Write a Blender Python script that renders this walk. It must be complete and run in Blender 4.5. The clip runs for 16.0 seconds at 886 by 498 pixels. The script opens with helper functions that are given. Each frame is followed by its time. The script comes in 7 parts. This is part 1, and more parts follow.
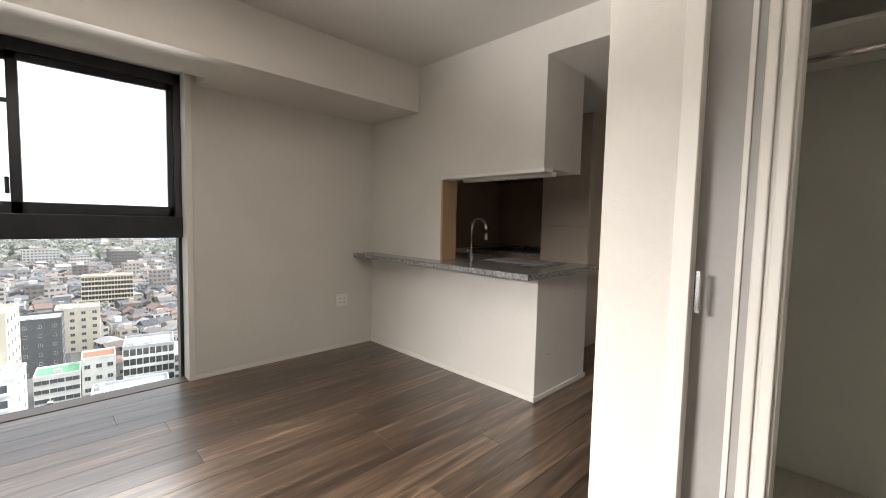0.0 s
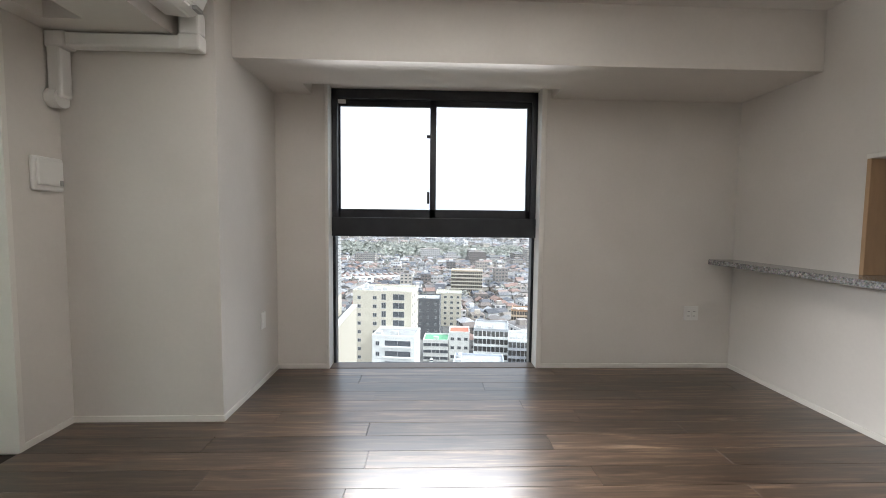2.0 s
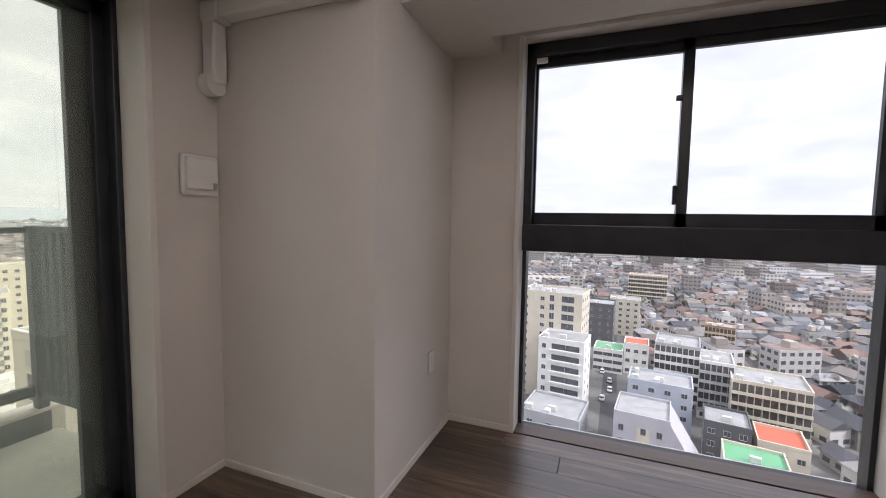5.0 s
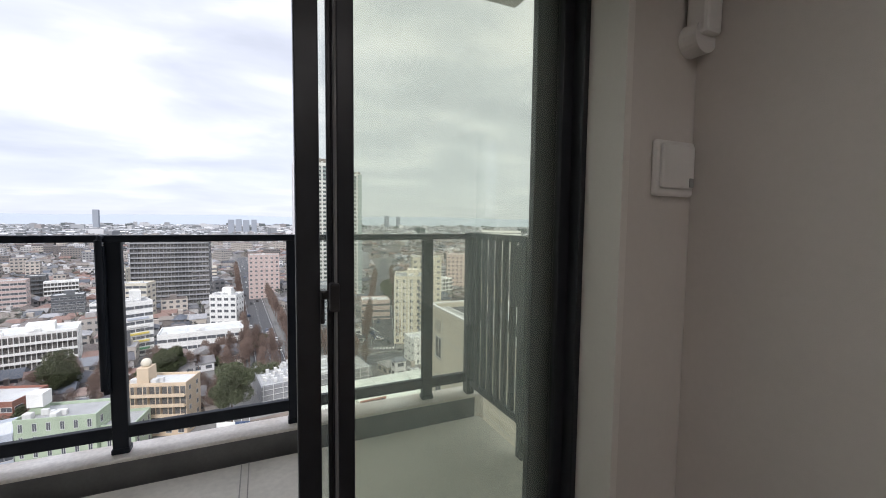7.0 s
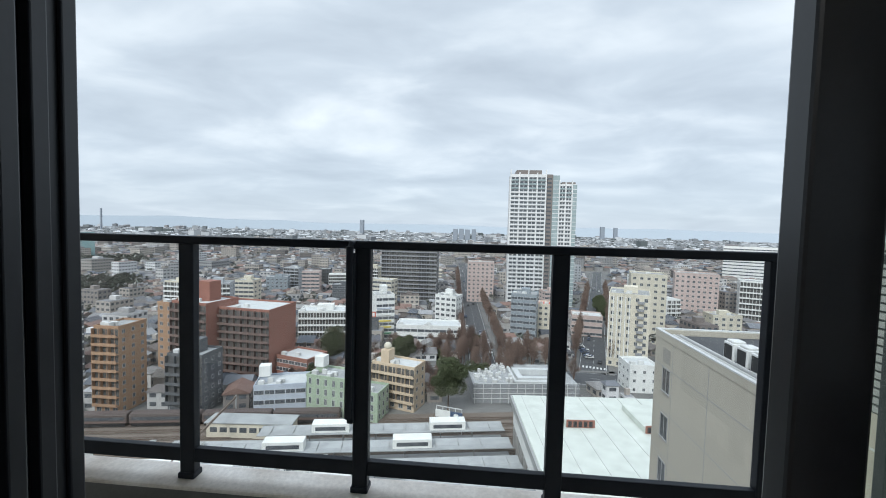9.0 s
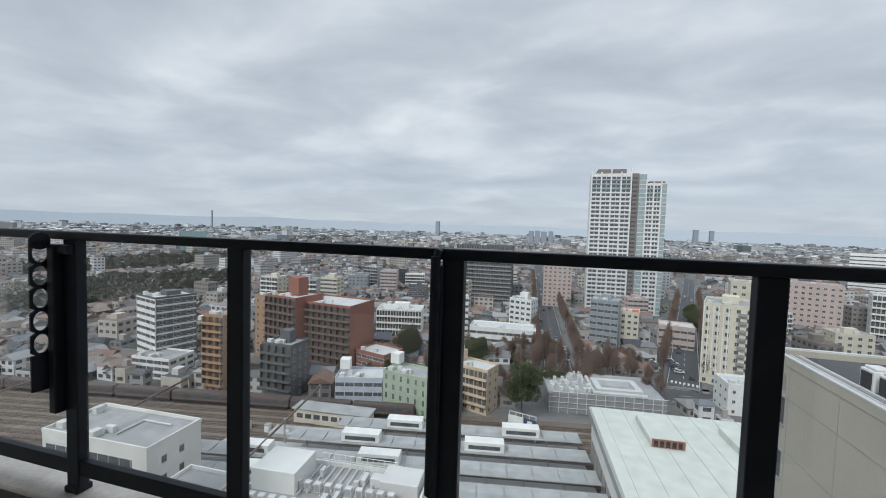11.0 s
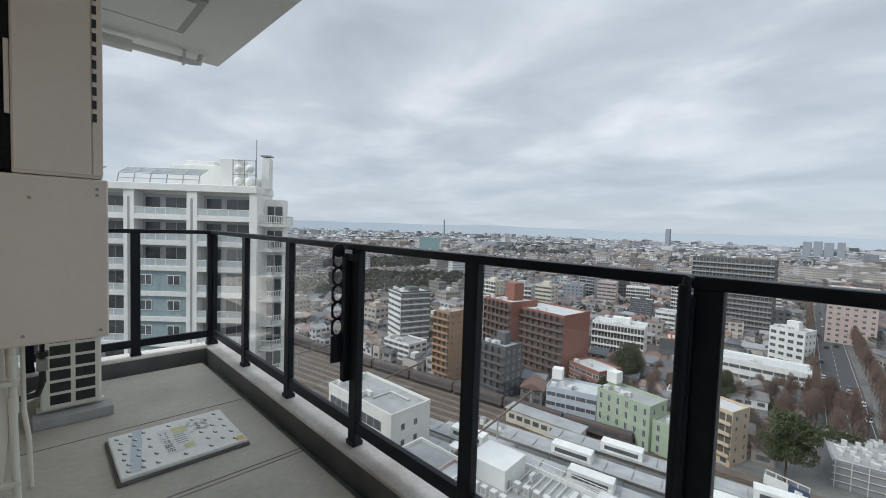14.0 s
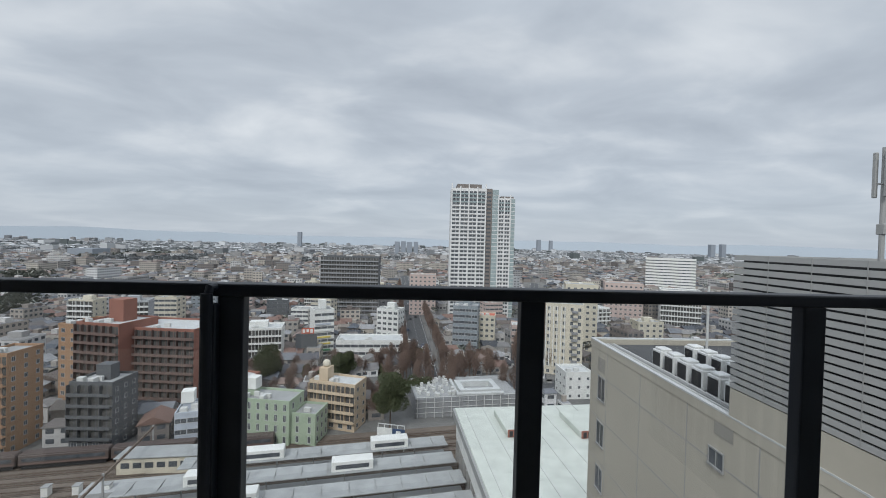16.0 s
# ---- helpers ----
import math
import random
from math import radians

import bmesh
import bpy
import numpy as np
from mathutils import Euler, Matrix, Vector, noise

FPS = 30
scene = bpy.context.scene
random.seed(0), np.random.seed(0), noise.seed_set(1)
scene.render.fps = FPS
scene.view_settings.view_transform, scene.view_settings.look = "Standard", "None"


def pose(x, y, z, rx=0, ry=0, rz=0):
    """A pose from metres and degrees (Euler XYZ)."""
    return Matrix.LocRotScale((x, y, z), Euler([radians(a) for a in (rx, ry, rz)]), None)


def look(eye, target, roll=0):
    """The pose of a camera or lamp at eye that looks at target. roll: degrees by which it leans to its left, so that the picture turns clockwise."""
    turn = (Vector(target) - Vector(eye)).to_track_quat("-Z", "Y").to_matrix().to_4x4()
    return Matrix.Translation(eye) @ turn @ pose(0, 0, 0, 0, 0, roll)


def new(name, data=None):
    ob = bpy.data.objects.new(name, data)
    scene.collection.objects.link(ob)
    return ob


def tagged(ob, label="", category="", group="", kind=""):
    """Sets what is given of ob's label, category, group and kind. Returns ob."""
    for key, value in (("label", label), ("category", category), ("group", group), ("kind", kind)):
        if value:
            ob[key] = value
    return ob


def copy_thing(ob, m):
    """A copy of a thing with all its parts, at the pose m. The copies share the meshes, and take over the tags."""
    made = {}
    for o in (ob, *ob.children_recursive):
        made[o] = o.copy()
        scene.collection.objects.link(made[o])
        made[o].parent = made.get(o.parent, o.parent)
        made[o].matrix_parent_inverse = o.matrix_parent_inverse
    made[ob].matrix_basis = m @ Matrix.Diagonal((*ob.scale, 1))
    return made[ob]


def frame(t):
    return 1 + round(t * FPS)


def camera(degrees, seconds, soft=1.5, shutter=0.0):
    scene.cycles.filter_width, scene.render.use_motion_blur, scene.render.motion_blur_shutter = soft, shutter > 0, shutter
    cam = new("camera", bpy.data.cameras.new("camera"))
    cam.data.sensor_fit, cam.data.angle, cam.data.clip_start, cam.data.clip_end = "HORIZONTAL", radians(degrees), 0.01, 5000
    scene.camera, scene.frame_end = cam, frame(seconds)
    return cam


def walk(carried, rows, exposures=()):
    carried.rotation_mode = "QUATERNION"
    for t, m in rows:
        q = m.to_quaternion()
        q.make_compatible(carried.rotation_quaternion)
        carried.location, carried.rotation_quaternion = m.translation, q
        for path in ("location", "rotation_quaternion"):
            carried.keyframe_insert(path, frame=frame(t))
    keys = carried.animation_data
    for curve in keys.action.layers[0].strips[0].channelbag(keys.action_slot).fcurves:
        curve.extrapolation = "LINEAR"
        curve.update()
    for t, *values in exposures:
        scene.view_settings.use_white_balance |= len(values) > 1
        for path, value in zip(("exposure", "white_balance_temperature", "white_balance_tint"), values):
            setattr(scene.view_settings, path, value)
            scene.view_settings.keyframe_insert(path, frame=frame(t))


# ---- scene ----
cam = camera(94.4, 16.0, 0.95)
EXPOSURES = [(0.0, 1.74, 6700, 11), (0.8, 1.64, 6350, 10), (1.5, 1.66, 6230, 10), (3.2, 1.56, 6330, 12), (5.4, 1.1, 6550, 22), (6.3, 1.02, 6500, 22), (7.5, 0.42, 6050, 9), (8.5, 0.35, 5950, 5), (11.0, -0.03, 6100, 7), (12.3, 0.0, 6110, 7), (13.5, 0.04, 6120, 7), (14.5, 0.02, 6130, 8), (16.0, -0.14, 6150, 8)]
PATH = [
    (0, (0.305, 0.455, 1.221), (1.71, 1.872, 1.089), 1.3),
    (0.5, (0.206, 0.491, 1.222), (1.246, 2.193, 1.075), 1.0),
    (1, (0.157, 0.497, 1.21), (0.816, 2.38, 1.063), 0.9),
    (1.5, (0.177, 0.535, 1.189), (0.483, 2.507, 1.05), 0.6),
    (2, (0.197, 0.613, 1.178), (0.266, 2.608, 1.05), 0.6),
    (2.5, (0.199, 0.711, 1.186), (0.11, 2.706, 1.06), 0.7),
    (3, (0.153, 0.882, 1.236), (-0.049, 2.866, 1.089), 0.7),
    (5.5, (-0.303, 1.692, 1.238), (-1.289, 3.427, 1.102), 0.9),
    (6, (-0.501, 1.766, 1.245), (-1.813, 3.27, 1.114), 0.9),
    (6.5, (-0.684, 1.752, 1.238), (-2.306, 2.915, 1.101), 0.9),
    (7, (-0.904, 1.658, 1.237), (-2.729, 2.466, 1.101), 0.6),
    (7.5, (-1.095, 1.618, 1.233), (-3.039, 2.066, 1.096), 0.6),
    (8, (-1.286, 1.584, 1.23), (-3.276, 1.737, 1.094), 0.6),
    (8.5, (-1.512, 1.527, 1.213), (-3.508, 1.472, 1.096), 1.0),
    (11, (-2.274, 1.262, 1.214), (-4.199, 0.729, 1.109), 1.8),
    (11.5, (-2.277, 1.207, 1.219), (-4.121, 0.441, 1.110), 1.6),
    (12, (-2.242, 1.171, 1.237), (-3.952, 0.14, 1.127), 1.8),
    (12.5, (-2.219, 1.172, 1.24), (-3.77, -0.085, 1.127), 1.9),
    (13, (-2.208, 1.183, 1.24), (-3.63, -0.219, 1.129), 1.9),
    (13.5, (-2.223, 1.18, 1.248), (-3.6, -0.266, 1.135), 1.9),
    (14, (-2.261, 1.212, 1.253), (-3.674, -0.199, 1.151), 2.0),
    (14.5, (-2.306, 1.259, 1.27), (-3.895, 0.049, 1.176), 2.1),
    (15, (-2.338, 1.355, 1.275), (-4.153, 0.516, 1.207), 2.1),
    (15.5, (-2.354, 1.422, 1.282), (-4.321, 1.064, 1.231), 2.3),
    (16, (-2.352, 1.491, 1.282), (-4.349, 1.594, 1.248), 1.5),
]
walk(cam, [(t, look(eye, target, roll)) for t, eye, target, roll in PATH], EXPOSURES)

# world: an overcast sky, Nishita behind a broken sheet of cloud
world = bpy.data.worlds.new("sky")
scene.world = world
world.use_nodes = True
SUN_EL, SUN_AZ = radians(42), radians(108)


def build_world():
    nt = world.node_tree
    nd, lk = nt.nodes, nt.links
    bg = nd["Background"]
    sky = nd.new("ShaderNodeTexSky")
    sky.sky_type, sky.sun_disc = "NISHITA", False
    sky.sun_elevation, sky.sun_rotation = SUN_EL, SUN_AZ
    tc = nd.new("ShaderNodeTexCoord")
    sep = nd.new("ShaderNodeSeparateXYZ")
    lk.new(tc.outputs["Generated"], sep.inputs[0])
    up = nd.new("ShaderNodeMath")
    up.operation = "MAXIMUM"
    lk.new(sep.outputs[2], up.inputs[0])
    up.inputs[1].default_value = 0.0
    add = nd.new("ShaderNodeMath")
    add.operation = "ADD"
    lk.new(up.outputs[0], add.inputs[0])
    add.inputs[1].default_value = 0.16
    flat = nd.new("ShaderNodeCombineXYZ")
    for i in (0, 1):
        d = nd.new("ShaderNodeMath")
        d.operation = "DIVIDE"
        lk.new(sep.outputs[i], d.inputs[0])
        lk.new(add.outputs[0], d.inputs[1])
        lk.new(d.outputs[0], flat.inputs[i])
    turn = nd.new("ShaderNodeMapping")
    turn.inputs["Rotation"].default_value = (0, 0, radians(25))
    turn.inputs["Scale"].default_value = (1.0, 0.8, 1)
    lk.new(flat.outputs[0], turn.inputs[0])
    n1 = nd.new("ShaderNodeTexNoise")
    n1.inputs["Scale"].default_value, n1.inputs["Detail"].default_value = 1.5, 5
    n1.inputs["Roughness"].default_value, n1.inputs["Distortion"].default_value = 0.5, 0.35
    lk.new(turn.outputs[0], n1.inputs["Vector"])
    r1 = nd.new("ShaderNodeValToRGB")
    e = r1.color_ramp.elements
    e[0].position, e[0].color = 0.30, (0.47, 0.50, 0.545, 1)
    e[1].position, e[1].color = 0.74, (0.86, 0.865, 0.87, 1)
    mid = r1.color_ramp.elements.new(0.5)
    mid.color = (0.60, 0.63, 0.67, 1)
    lk.new(n1.outputs["Fac"], r1.inputs["Fac"])
    # paler towards the horizon
    hz = nd.new("ShaderNodeMapRange")
    hz.inputs["From Min"].default_value, hz.inputs["From Max"].default_value = 0.0, 0.22
    hz.inputs["To Min"].default_value, hz.inputs["To Max"].default_value = 0.75, 0.0
    lk.new(up.outputs[0], hz.inputs["Value"])
    mh = nd.new("ShaderNodeMix")
    mh.data_type = "RGBA"
    lk.new(hz.outputs[0], mh.inputs["Factor"])
    lk.new(r1.outputs["Color"], mh.inputs["A"])
    mh.inputs["B"].default_value = (0.56, 0.60, 0.655, 1)
    dim = nd.new("ShaderNodeMix")
    dim.data_type, dim.blend_type = "RGBA", "MULTIPLY"
    dim.inputs["Factor"].default_value = 1.0
    lk.new(sky.outputs[0], dim.inputs["A"])
    dim.inputs["B"].default_value = (0.10, 0.10, 0.10, 1)
    mx = nd.new("ShaderNodeMix")
    mx.data_type = "RGBA"
    mx.inputs["Factor"].default_value = 0.93
    lk.new(dim.outputs["Result"], mx.inputs["A"])
    lk.new(mh.outputs["Result"], mx.inputs["B"])
    lk.new(mx.outputs["Result"], bg.inputs["Color"])
    # an overcast sky is brightest overhead
    zen = nd.new("ShaderNodeMapRange")
    zen.interpolation_type = "SMOOTHSTEP"
    zen.inputs["From Min"].default_value, zen.inputs["From Max"].default_value = 0.42, 0.95
    zen.inputs["To Min"].default_value, zen.inputs["To Max"].default_value = 1.0, 2.1
    lk.new(sep.outputs[2], zen.inputs["Value"])
    lk.new(zen.outputs[0], bg.inputs["Strength"])


build_world()
sun = new("sun", bpy.data.lights.new("sun", "SUN"))
sun.data.energy, sun.data.angle, sun.data.color = 2.0, radians(14), (1.0, 0.97, 0.92)
sun.matrix_world = look((math.sin(SUN_AZ) * math.cos(SUN_EL) * 90, math.cos(SUN_AZ) * math.cos(SUN_EL) * 90, math.sin(SUN_EL) * 90), (0, 0, 0))



def opening_lamp(name, eye, target, long, short, watts, spread):
    """Daylight of one opening: a strip lamp that throws only up or only down into the room."""
    ob = new(name, bpy.data.lights.new(name, "AREA"))
    ob.data.shape, ob.data.size, ob.data.size_y = "RECTANGLE", long, short
    ob.data.energy, ob.data.color, ob.data.spread = watts, (1.0, 0.99, 0.98), radians(spread)
    ob.matrix_world = look(eye, target)


opening_lamp("window_light", (0.25, 3.90, 1.20), (0.25, 2.90, 1.78), 1.5, 0.40, 11.5, 46)
opening_lamp("window_light", (0.25, 3.90, 1.20), (0.25, 2.90, 0.30), 1.5, 0.45, 2.9, 72)
opening_lamp("door_light", (-1.845, 1.40, 1.23), (-0.845, 1.40, 1.82), 0.6, 0.20, 6.0, 50)
opening_lamp("door_light", (-1.845, 1.40, 1.78), (-0.845, 1.40, 1.20), 0.6, 0.20, 8.5, 58)


# ---- materials ----
def surface(name, a, b, rough=0.6, scale=8.0, bump=0.0, bump_scale=0.0, metal=0.0, stretch=(1, 1, 1), per_object=0.0, island=0.0, spec=0.5, fine=0.15):
    """Two colours mixed by a coarse noise, darkened a little by a fine one, with a fine bump."""
    m = bpy.data.materials.new(name)
    m.use_nodes = True
    nt = m.node_tree
    nd, lk = nt.nodes, nt.links
    p = nd["Principled BSDF"]
    p.inputs["Metallic"].default_value = metal
    p.inputs["Specular IOR Level"].default_value = spec
    tc = nd.new("ShaderNodeTexCoord")
    mp = nd.new("ShaderNodeMapping")
    mp.inputs["Scale"].default_value = stretch
    lk.new(tc.outputs["Object"], mp.inputs[0])
    n = nd.new("ShaderNodeTexNoise")
    n.inputs["Scale"].default_value, n.inputs["Detail"].default_value = scale, 6
    lk.new(mp.outputs[0], n.inputs["Vector"])
    mix = nd.new("ShaderNodeMix")
    mix.data_type = "RGBA"
    mix.inputs["A"].default_value, mix.inputs["B"].default_value = (*a, 1), (*b, 1)
    sharp = nd.new("ShaderNodeMapRange")
    sharp.inputs["From Min"].default_value, sharp.inputs["From Max"].default_value = 0.3, 0.7
    lk.new(n.outputs["Fac"], sharp.inputs["Value"])
    lk.new(sharp.outputs[0], mix.inputs["Factor"])
    col = mix.outputs["Result"]
    f = nd.new("ShaderNodeTexNoise")
    f.inputs["Scale"].default_value, f.inputs["Detail"].default_value = scale * 14, 3
    lk.new(mp.outputs[0], f.inputs["Vector"])
    fr = nd.new("ShaderNodeMapRange")
    fr.inputs["To Min"].default_value, fr.inputs["To Max"].default_value = 1 - fine, 1 + fine
    lk.new(f.outputs["Fac"], fr.inputs["Value"])
    hv = nd.new("ShaderNodeHueSaturation")
    lk.new(col, hv.inputs["Color"])
    val = fr.outputs[0]
    if per_object or island:
        src = nd.new("ShaderNodeObjectInfo").outputs["Random"] if per_object else nd.new("ShaderNodeNewGeometry").outputs["Random Per Island"]
        k = per_object or island
        pr = nd.new("ShaderNodeMapRange")
        pr.inputs["To Min"].default_value, pr.inputs["To Max"].default_value = 1 - k, 1 + k
        lk.new(src, pr.inputs["Value"])
        mul = nd.new("ShaderNodeMath")
        mul.operation = "MULTIPLY"
        lk.new(val, mul.inputs[0])
        lk.new(pr.outputs[0], mul.inputs[1])
        val = mul.outputs[0]
    lk.new(val, hv.inputs["Value"])
    lk.new(hv.outputs["Color"], p.inputs["Base Color"])
    rr = nd.new("ShaderNodeMapRange")
    rr.inputs["To Min"].default_value, rr.inputs["To Max"].default_value = max(0.02, rough - 0.08), min(1, rough + 0.08)
    lk.new(n.outputs["Fac"], rr.inputs["Value"])
    lk.new(rr.outputs[0], p.inputs["Roughness"])
    if bump:
        bn = nd.new("ShaderNodeTexNoise")
        bn.inputs["Scale"].default_value, bn.inputs["Detail"].default_value = bump_scale or scale * 20, 4
        lk.new(mp.outputs[0], bn.inputs["Vector"])
        bp = nd.new("ShaderNodeBump")
        bp.inputs["Strength"].default_value, bp.inputs["Distance"].default_value = bump, 0.002
        lk.new(bn.outputs["Fac"], bp.inputs["Height"])
        lk.new(bp.outputs[0], p.inputs["Normal"])
    return m


def pane_glass(name, tint, gloss=1.0, haze=0.0):
    """A thin sheet of glass: what lies behind it shows through, tinted; it mirrors by Fresnel."""
    m = bpy.data.materials.new(name)
    m.use_nodes = True
    nd, lk = m.node_tree.nodes, m.node_tree.links
    nd.remove(nd["Principled BSDF"])
    out = nd["Material Output"]
    tr = nd.new("ShaderNodeBsdfTransparent")
    tr.inputs[0].default_value = (*tint, 1)
    gl = nd.new("ShaderNodeBsdfGlossy")
    gl.inputs["Roughness"].default_value = 0.0
    gl.inputs["Color"].default_value = (gloss, gloss, gloss, 1)
    lw = nd.new("ShaderNodeLayerWeight")
    lw.inputs["Blend"].default_value = 0.5
    pw = nd.new("ShaderNodeMath")
    pw.operation = "POWER"
    pw.inputs[1].default_value = 5.0
    lk.new(lw.outputs["Facing"], pw.inputs[0])
    fr = nd.new("ShaderNodeMath")
    fr.operation = "MULTIPLY_ADD"
    fr.inputs[1].default_value, fr.inputs[2].default_value = 0.95, 0.04
    lk.new(pw.outputs[0], fr.inputs[0])
    mx = nd.new("ShaderNodeMixShader")
    lk.new(fr.outputs[0], mx.inputs[0])
    lk.new(tr.outputs[0], mx.inputs[1])
    lk.new(gl.outputs[0], mx.inputs[2])
    last = mx.outputs[0]
    if haze:
        df = nd.new("ShaderNodeBsdfTranslucent")
        df.inputs[0].default_value = (0.8, 0.9, 0.82, 1)
        m2 = nd.new("ShaderNodeMixShader")
        m2.inputs[0].default_value = haze
        lk.new(last, m2.inputs[1])
        lk.new(df.outputs[0], m2.inputs[2])
        last = m2.outputs[0]
    lk.new(last, out.inputs["Surface"])
    return m


def wood_floor(name):
    m = bpy.data.materials.new(name)
    m.use_nodes = True
    nd, lk = m.node_tree.nodes, m.node_tree.links
    p = nd["Principled BSDF"]
    tc = nd.new("ShaderNodeTexCoord")
    info = nd.new("ShaderNodeObjectInfo")
    off = nd.new("ShaderNodeVectorMath")
    off.operation = "ADD"
    sc = nd.new("ShaderNodeVectorMath")
    sc.operation = "SCALE"
    sc.inputs[0].default_value = (37, 19, 11)
    lk.new(info.outputs["Random"], sc.inputs["Scale"])
    lk.new(tc.outputs["Object"], off.inputs[0])
    lk.new(sc.outputs[0], off.inputs[1])
    mp = nd.new("ShaderNodeMapping")
    mp.inputs["Scale"].default_value = (1.0, 14, 1)
    lk.new(off.outputs[0], mp.inputs[0])
    grain = nd.new("ShaderNodeTexNoise")
    grain.inputs["Scale"].default_value, grain.inputs["Detail"].default_value = 2.2, 8
    grain.inputs["Roughness"].default_value, grain.inputs["Distortion"].default_value = 0.62, 0.6
    lk.new(mp.outputs[0], grain.inputs["Vector"])
    ramp = nd.new("ShaderNodeValToRGB")
    e = ramp.color_ramp.elements
    e[0].position, e[0].color = 0.30, (0.030, 0.020, 0.014, 1)
    e[1].position, e[1].color = 0.74, (0.25, 0.168, 0.108, 1)
    mid = ramp.color_ramp.elements.new(0.52)
    mid.color = (0.092, 0.058, 0.037, 1)
    lk.new(grain.outputs["Fac"], ramp.inputs[0])
    mp2 = nd.new("ShaderNodeMapping")
    mp2.inputs["Scale"].default_value = (3, 90, 1)
    lk.new(off.outputs[0], mp2.inputs[0])
    pores = nd.new("ShaderNodeTexNoise")
    pores.inputs["Scale"].default_value, pores.inputs["Detail"].default_value = 3, 4
    lk.new(mp2.outputs[0], pores.inputs["Vector"])
    v = nd.new("ShaderNodeMapRange")
    v.inputs["To Min"].default_value, v.inputs["To Max"].default_value = 0.7, 1.25
    lk.new(pores.outputs["Fac"], v.inputs["Value"])
    tone = nd.new("ShaderNodeMapRange")
    tone.inputs["To Min"].default_value, tone.inputs["To Max"].default_value = 0.58, 1.5
    lk.new(info.outputs["Random"], tone.inputs["Value"])
    mu = nd.new("ShaderNodeMath")
    mu.operation = "MULTIPLY"
    lk.new(v.outputs[0], mu.inputs[0])
    lk.new(tone.outputs[0], mu.inputs[1])
    hv = nd.new("ShaderNodeHueSaturation")
    lk.new(ramp.outputs[0], hv.inputs["Color"])
    lk.new(mu.outputs[0], hv.inputs["Value"])
    lk.new(hv.outputs[0], p.inputs["Base Color"])
    p.inputs["Specular IOR Level"].default_value = 0.9
    p.inputs["Coat Weight"].default_value, p.inputs["Coat Roughness"].default_value = 0.15, 0.24
    rr = nd.new("ShaderNodeMapRange")
    rr.inputs["To Min"].default_value, rr.inputs["To Max"].default_value = 0.24, 0.38
    lk.new(grain.outputs["Fac"], rr.inputs["Value"])
    lk.new(rr.outputs[0], p.inputs["Roughness"])
    bp = nd.new("ShaderNodeBump")
    bp.inputs["Strength"].default_value, bp.inputs["Distance"].default_value = 0.22, 0.001
    lk.new(pores.outputs["Fac"], bp.inputs["Height"])
    lk.new(bp.outputs[0], p.inputs["Normal"])
    return m


def granite(name):
    m = surface(name, (0.10, 0.09, 0.088), (0.36, 0.33, 0.31), 0.12, 60, fine=0.5)
    nd, lk = m.node_tree.nodes, m.node_tree.links
    p = nd["Principled BSDF"]
    vo = nd.new("ShaderNodeTexVoronoi")
    vo.inputs["Scale"].default_value = 130
    tc = nd.new("ShaderNodeTexCoord")
    lk.new(tc.outputs["Object"], vo.inputs["Vector"])
    old = p.inputs["Base Color"].links[0].from_socket
    mx = nd.new("ShaderNodeMix")
    mx.data_type, mx.blend_type = "RGBA", "OVERLAY"
    mx.inputs["Factor"].default_value = 0.6
    lk.new(old, mx.inputs["A"])
    lk.new(vo.outputs["Color"], mx.inputs["B"])
    hs = nd.new("ShaderNodeHueSaturation")
    hs.inputs["Saturation"].default_value = 0.25
    lk.new(mx.outputs["Result"], hs.inputs["Color"])
    lk.new(hs.outputs[0], p.inputs["Base Color"])
    return m


M_WALL = surface("wallpaper", (0.66, 0.625, 0.58), (0.70, 0.665, 0.62), 0.85, 3, 0.35, 420, fine=0.03)
M_CEIL = surface("ceiling_paper", (0.66, 0.63, 0.59), (0.69, 0.66, 0.62), 0.9, 3, 0.3, 400, fine=0.03)
M_TRIM = surface("trim_white", (0.74, 0.71, 0.66), (0.77, 0.74, 0.69), 0.45, 5, fine=0.03)
M_WHITE = surface("white_plastic", (0.78, 0.77, 0.74), (0.81, 0.80, 0.77), 0.35, 6, fine=0.02)
M_GREYPL = surface("grey_plastic", (0.30, 0.30, 0.29), (0.36, 0.36, 0.35), 0.4, 20, fine=0.05)
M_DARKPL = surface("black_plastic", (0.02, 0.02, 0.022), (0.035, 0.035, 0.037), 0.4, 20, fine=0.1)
M_ALU = surface("dark_aluminium", (0.018, 0.021, 0.026), (0.028, 0.031, 0.037), 0.34, 12, metal=0.0, fine=0.1)
M_ALURAIL = surface("black_rail_paint", (0.008, 0.011, 0.018), (0.014, 0.018, 0.027), 0.45, 10, fine=0.15, spec=0.3)
M_WOOD = wood_floor("walnut_floor")
M_SUBFLOOR = surface("floor_joint", (0.012, 0.008, 0.006), (0.02, 0.013, 0.01), 0.8, 10)
M_GRANITE = granite("speckled_granite")
M_BROWN = surface("brown_gloss_panel", (0.33, 0.24, 0.165), (0.38, 0.275, 0.19), 0.16, 2, fine=0.05)
M_TAN = surface("tan_panel", (0.42, 0.27, 0.15), (0.48, 0.32, 0.19), 0.5, 4, stretch=(1, 1, 0.2), fine=0.1)
M_STEEL = surface("brushed_steel", (0.55, 0.55, 0.54), (0.62, 0.62, 0.61), 0.22, 30, metal=1.0, fine=0.05)
M_CHROME = surface("chrome", (0.75, 0.75, 0.76), (0.8, 0.8, 0.81), 0.06, 10, metal=1.0, fine=0.02)
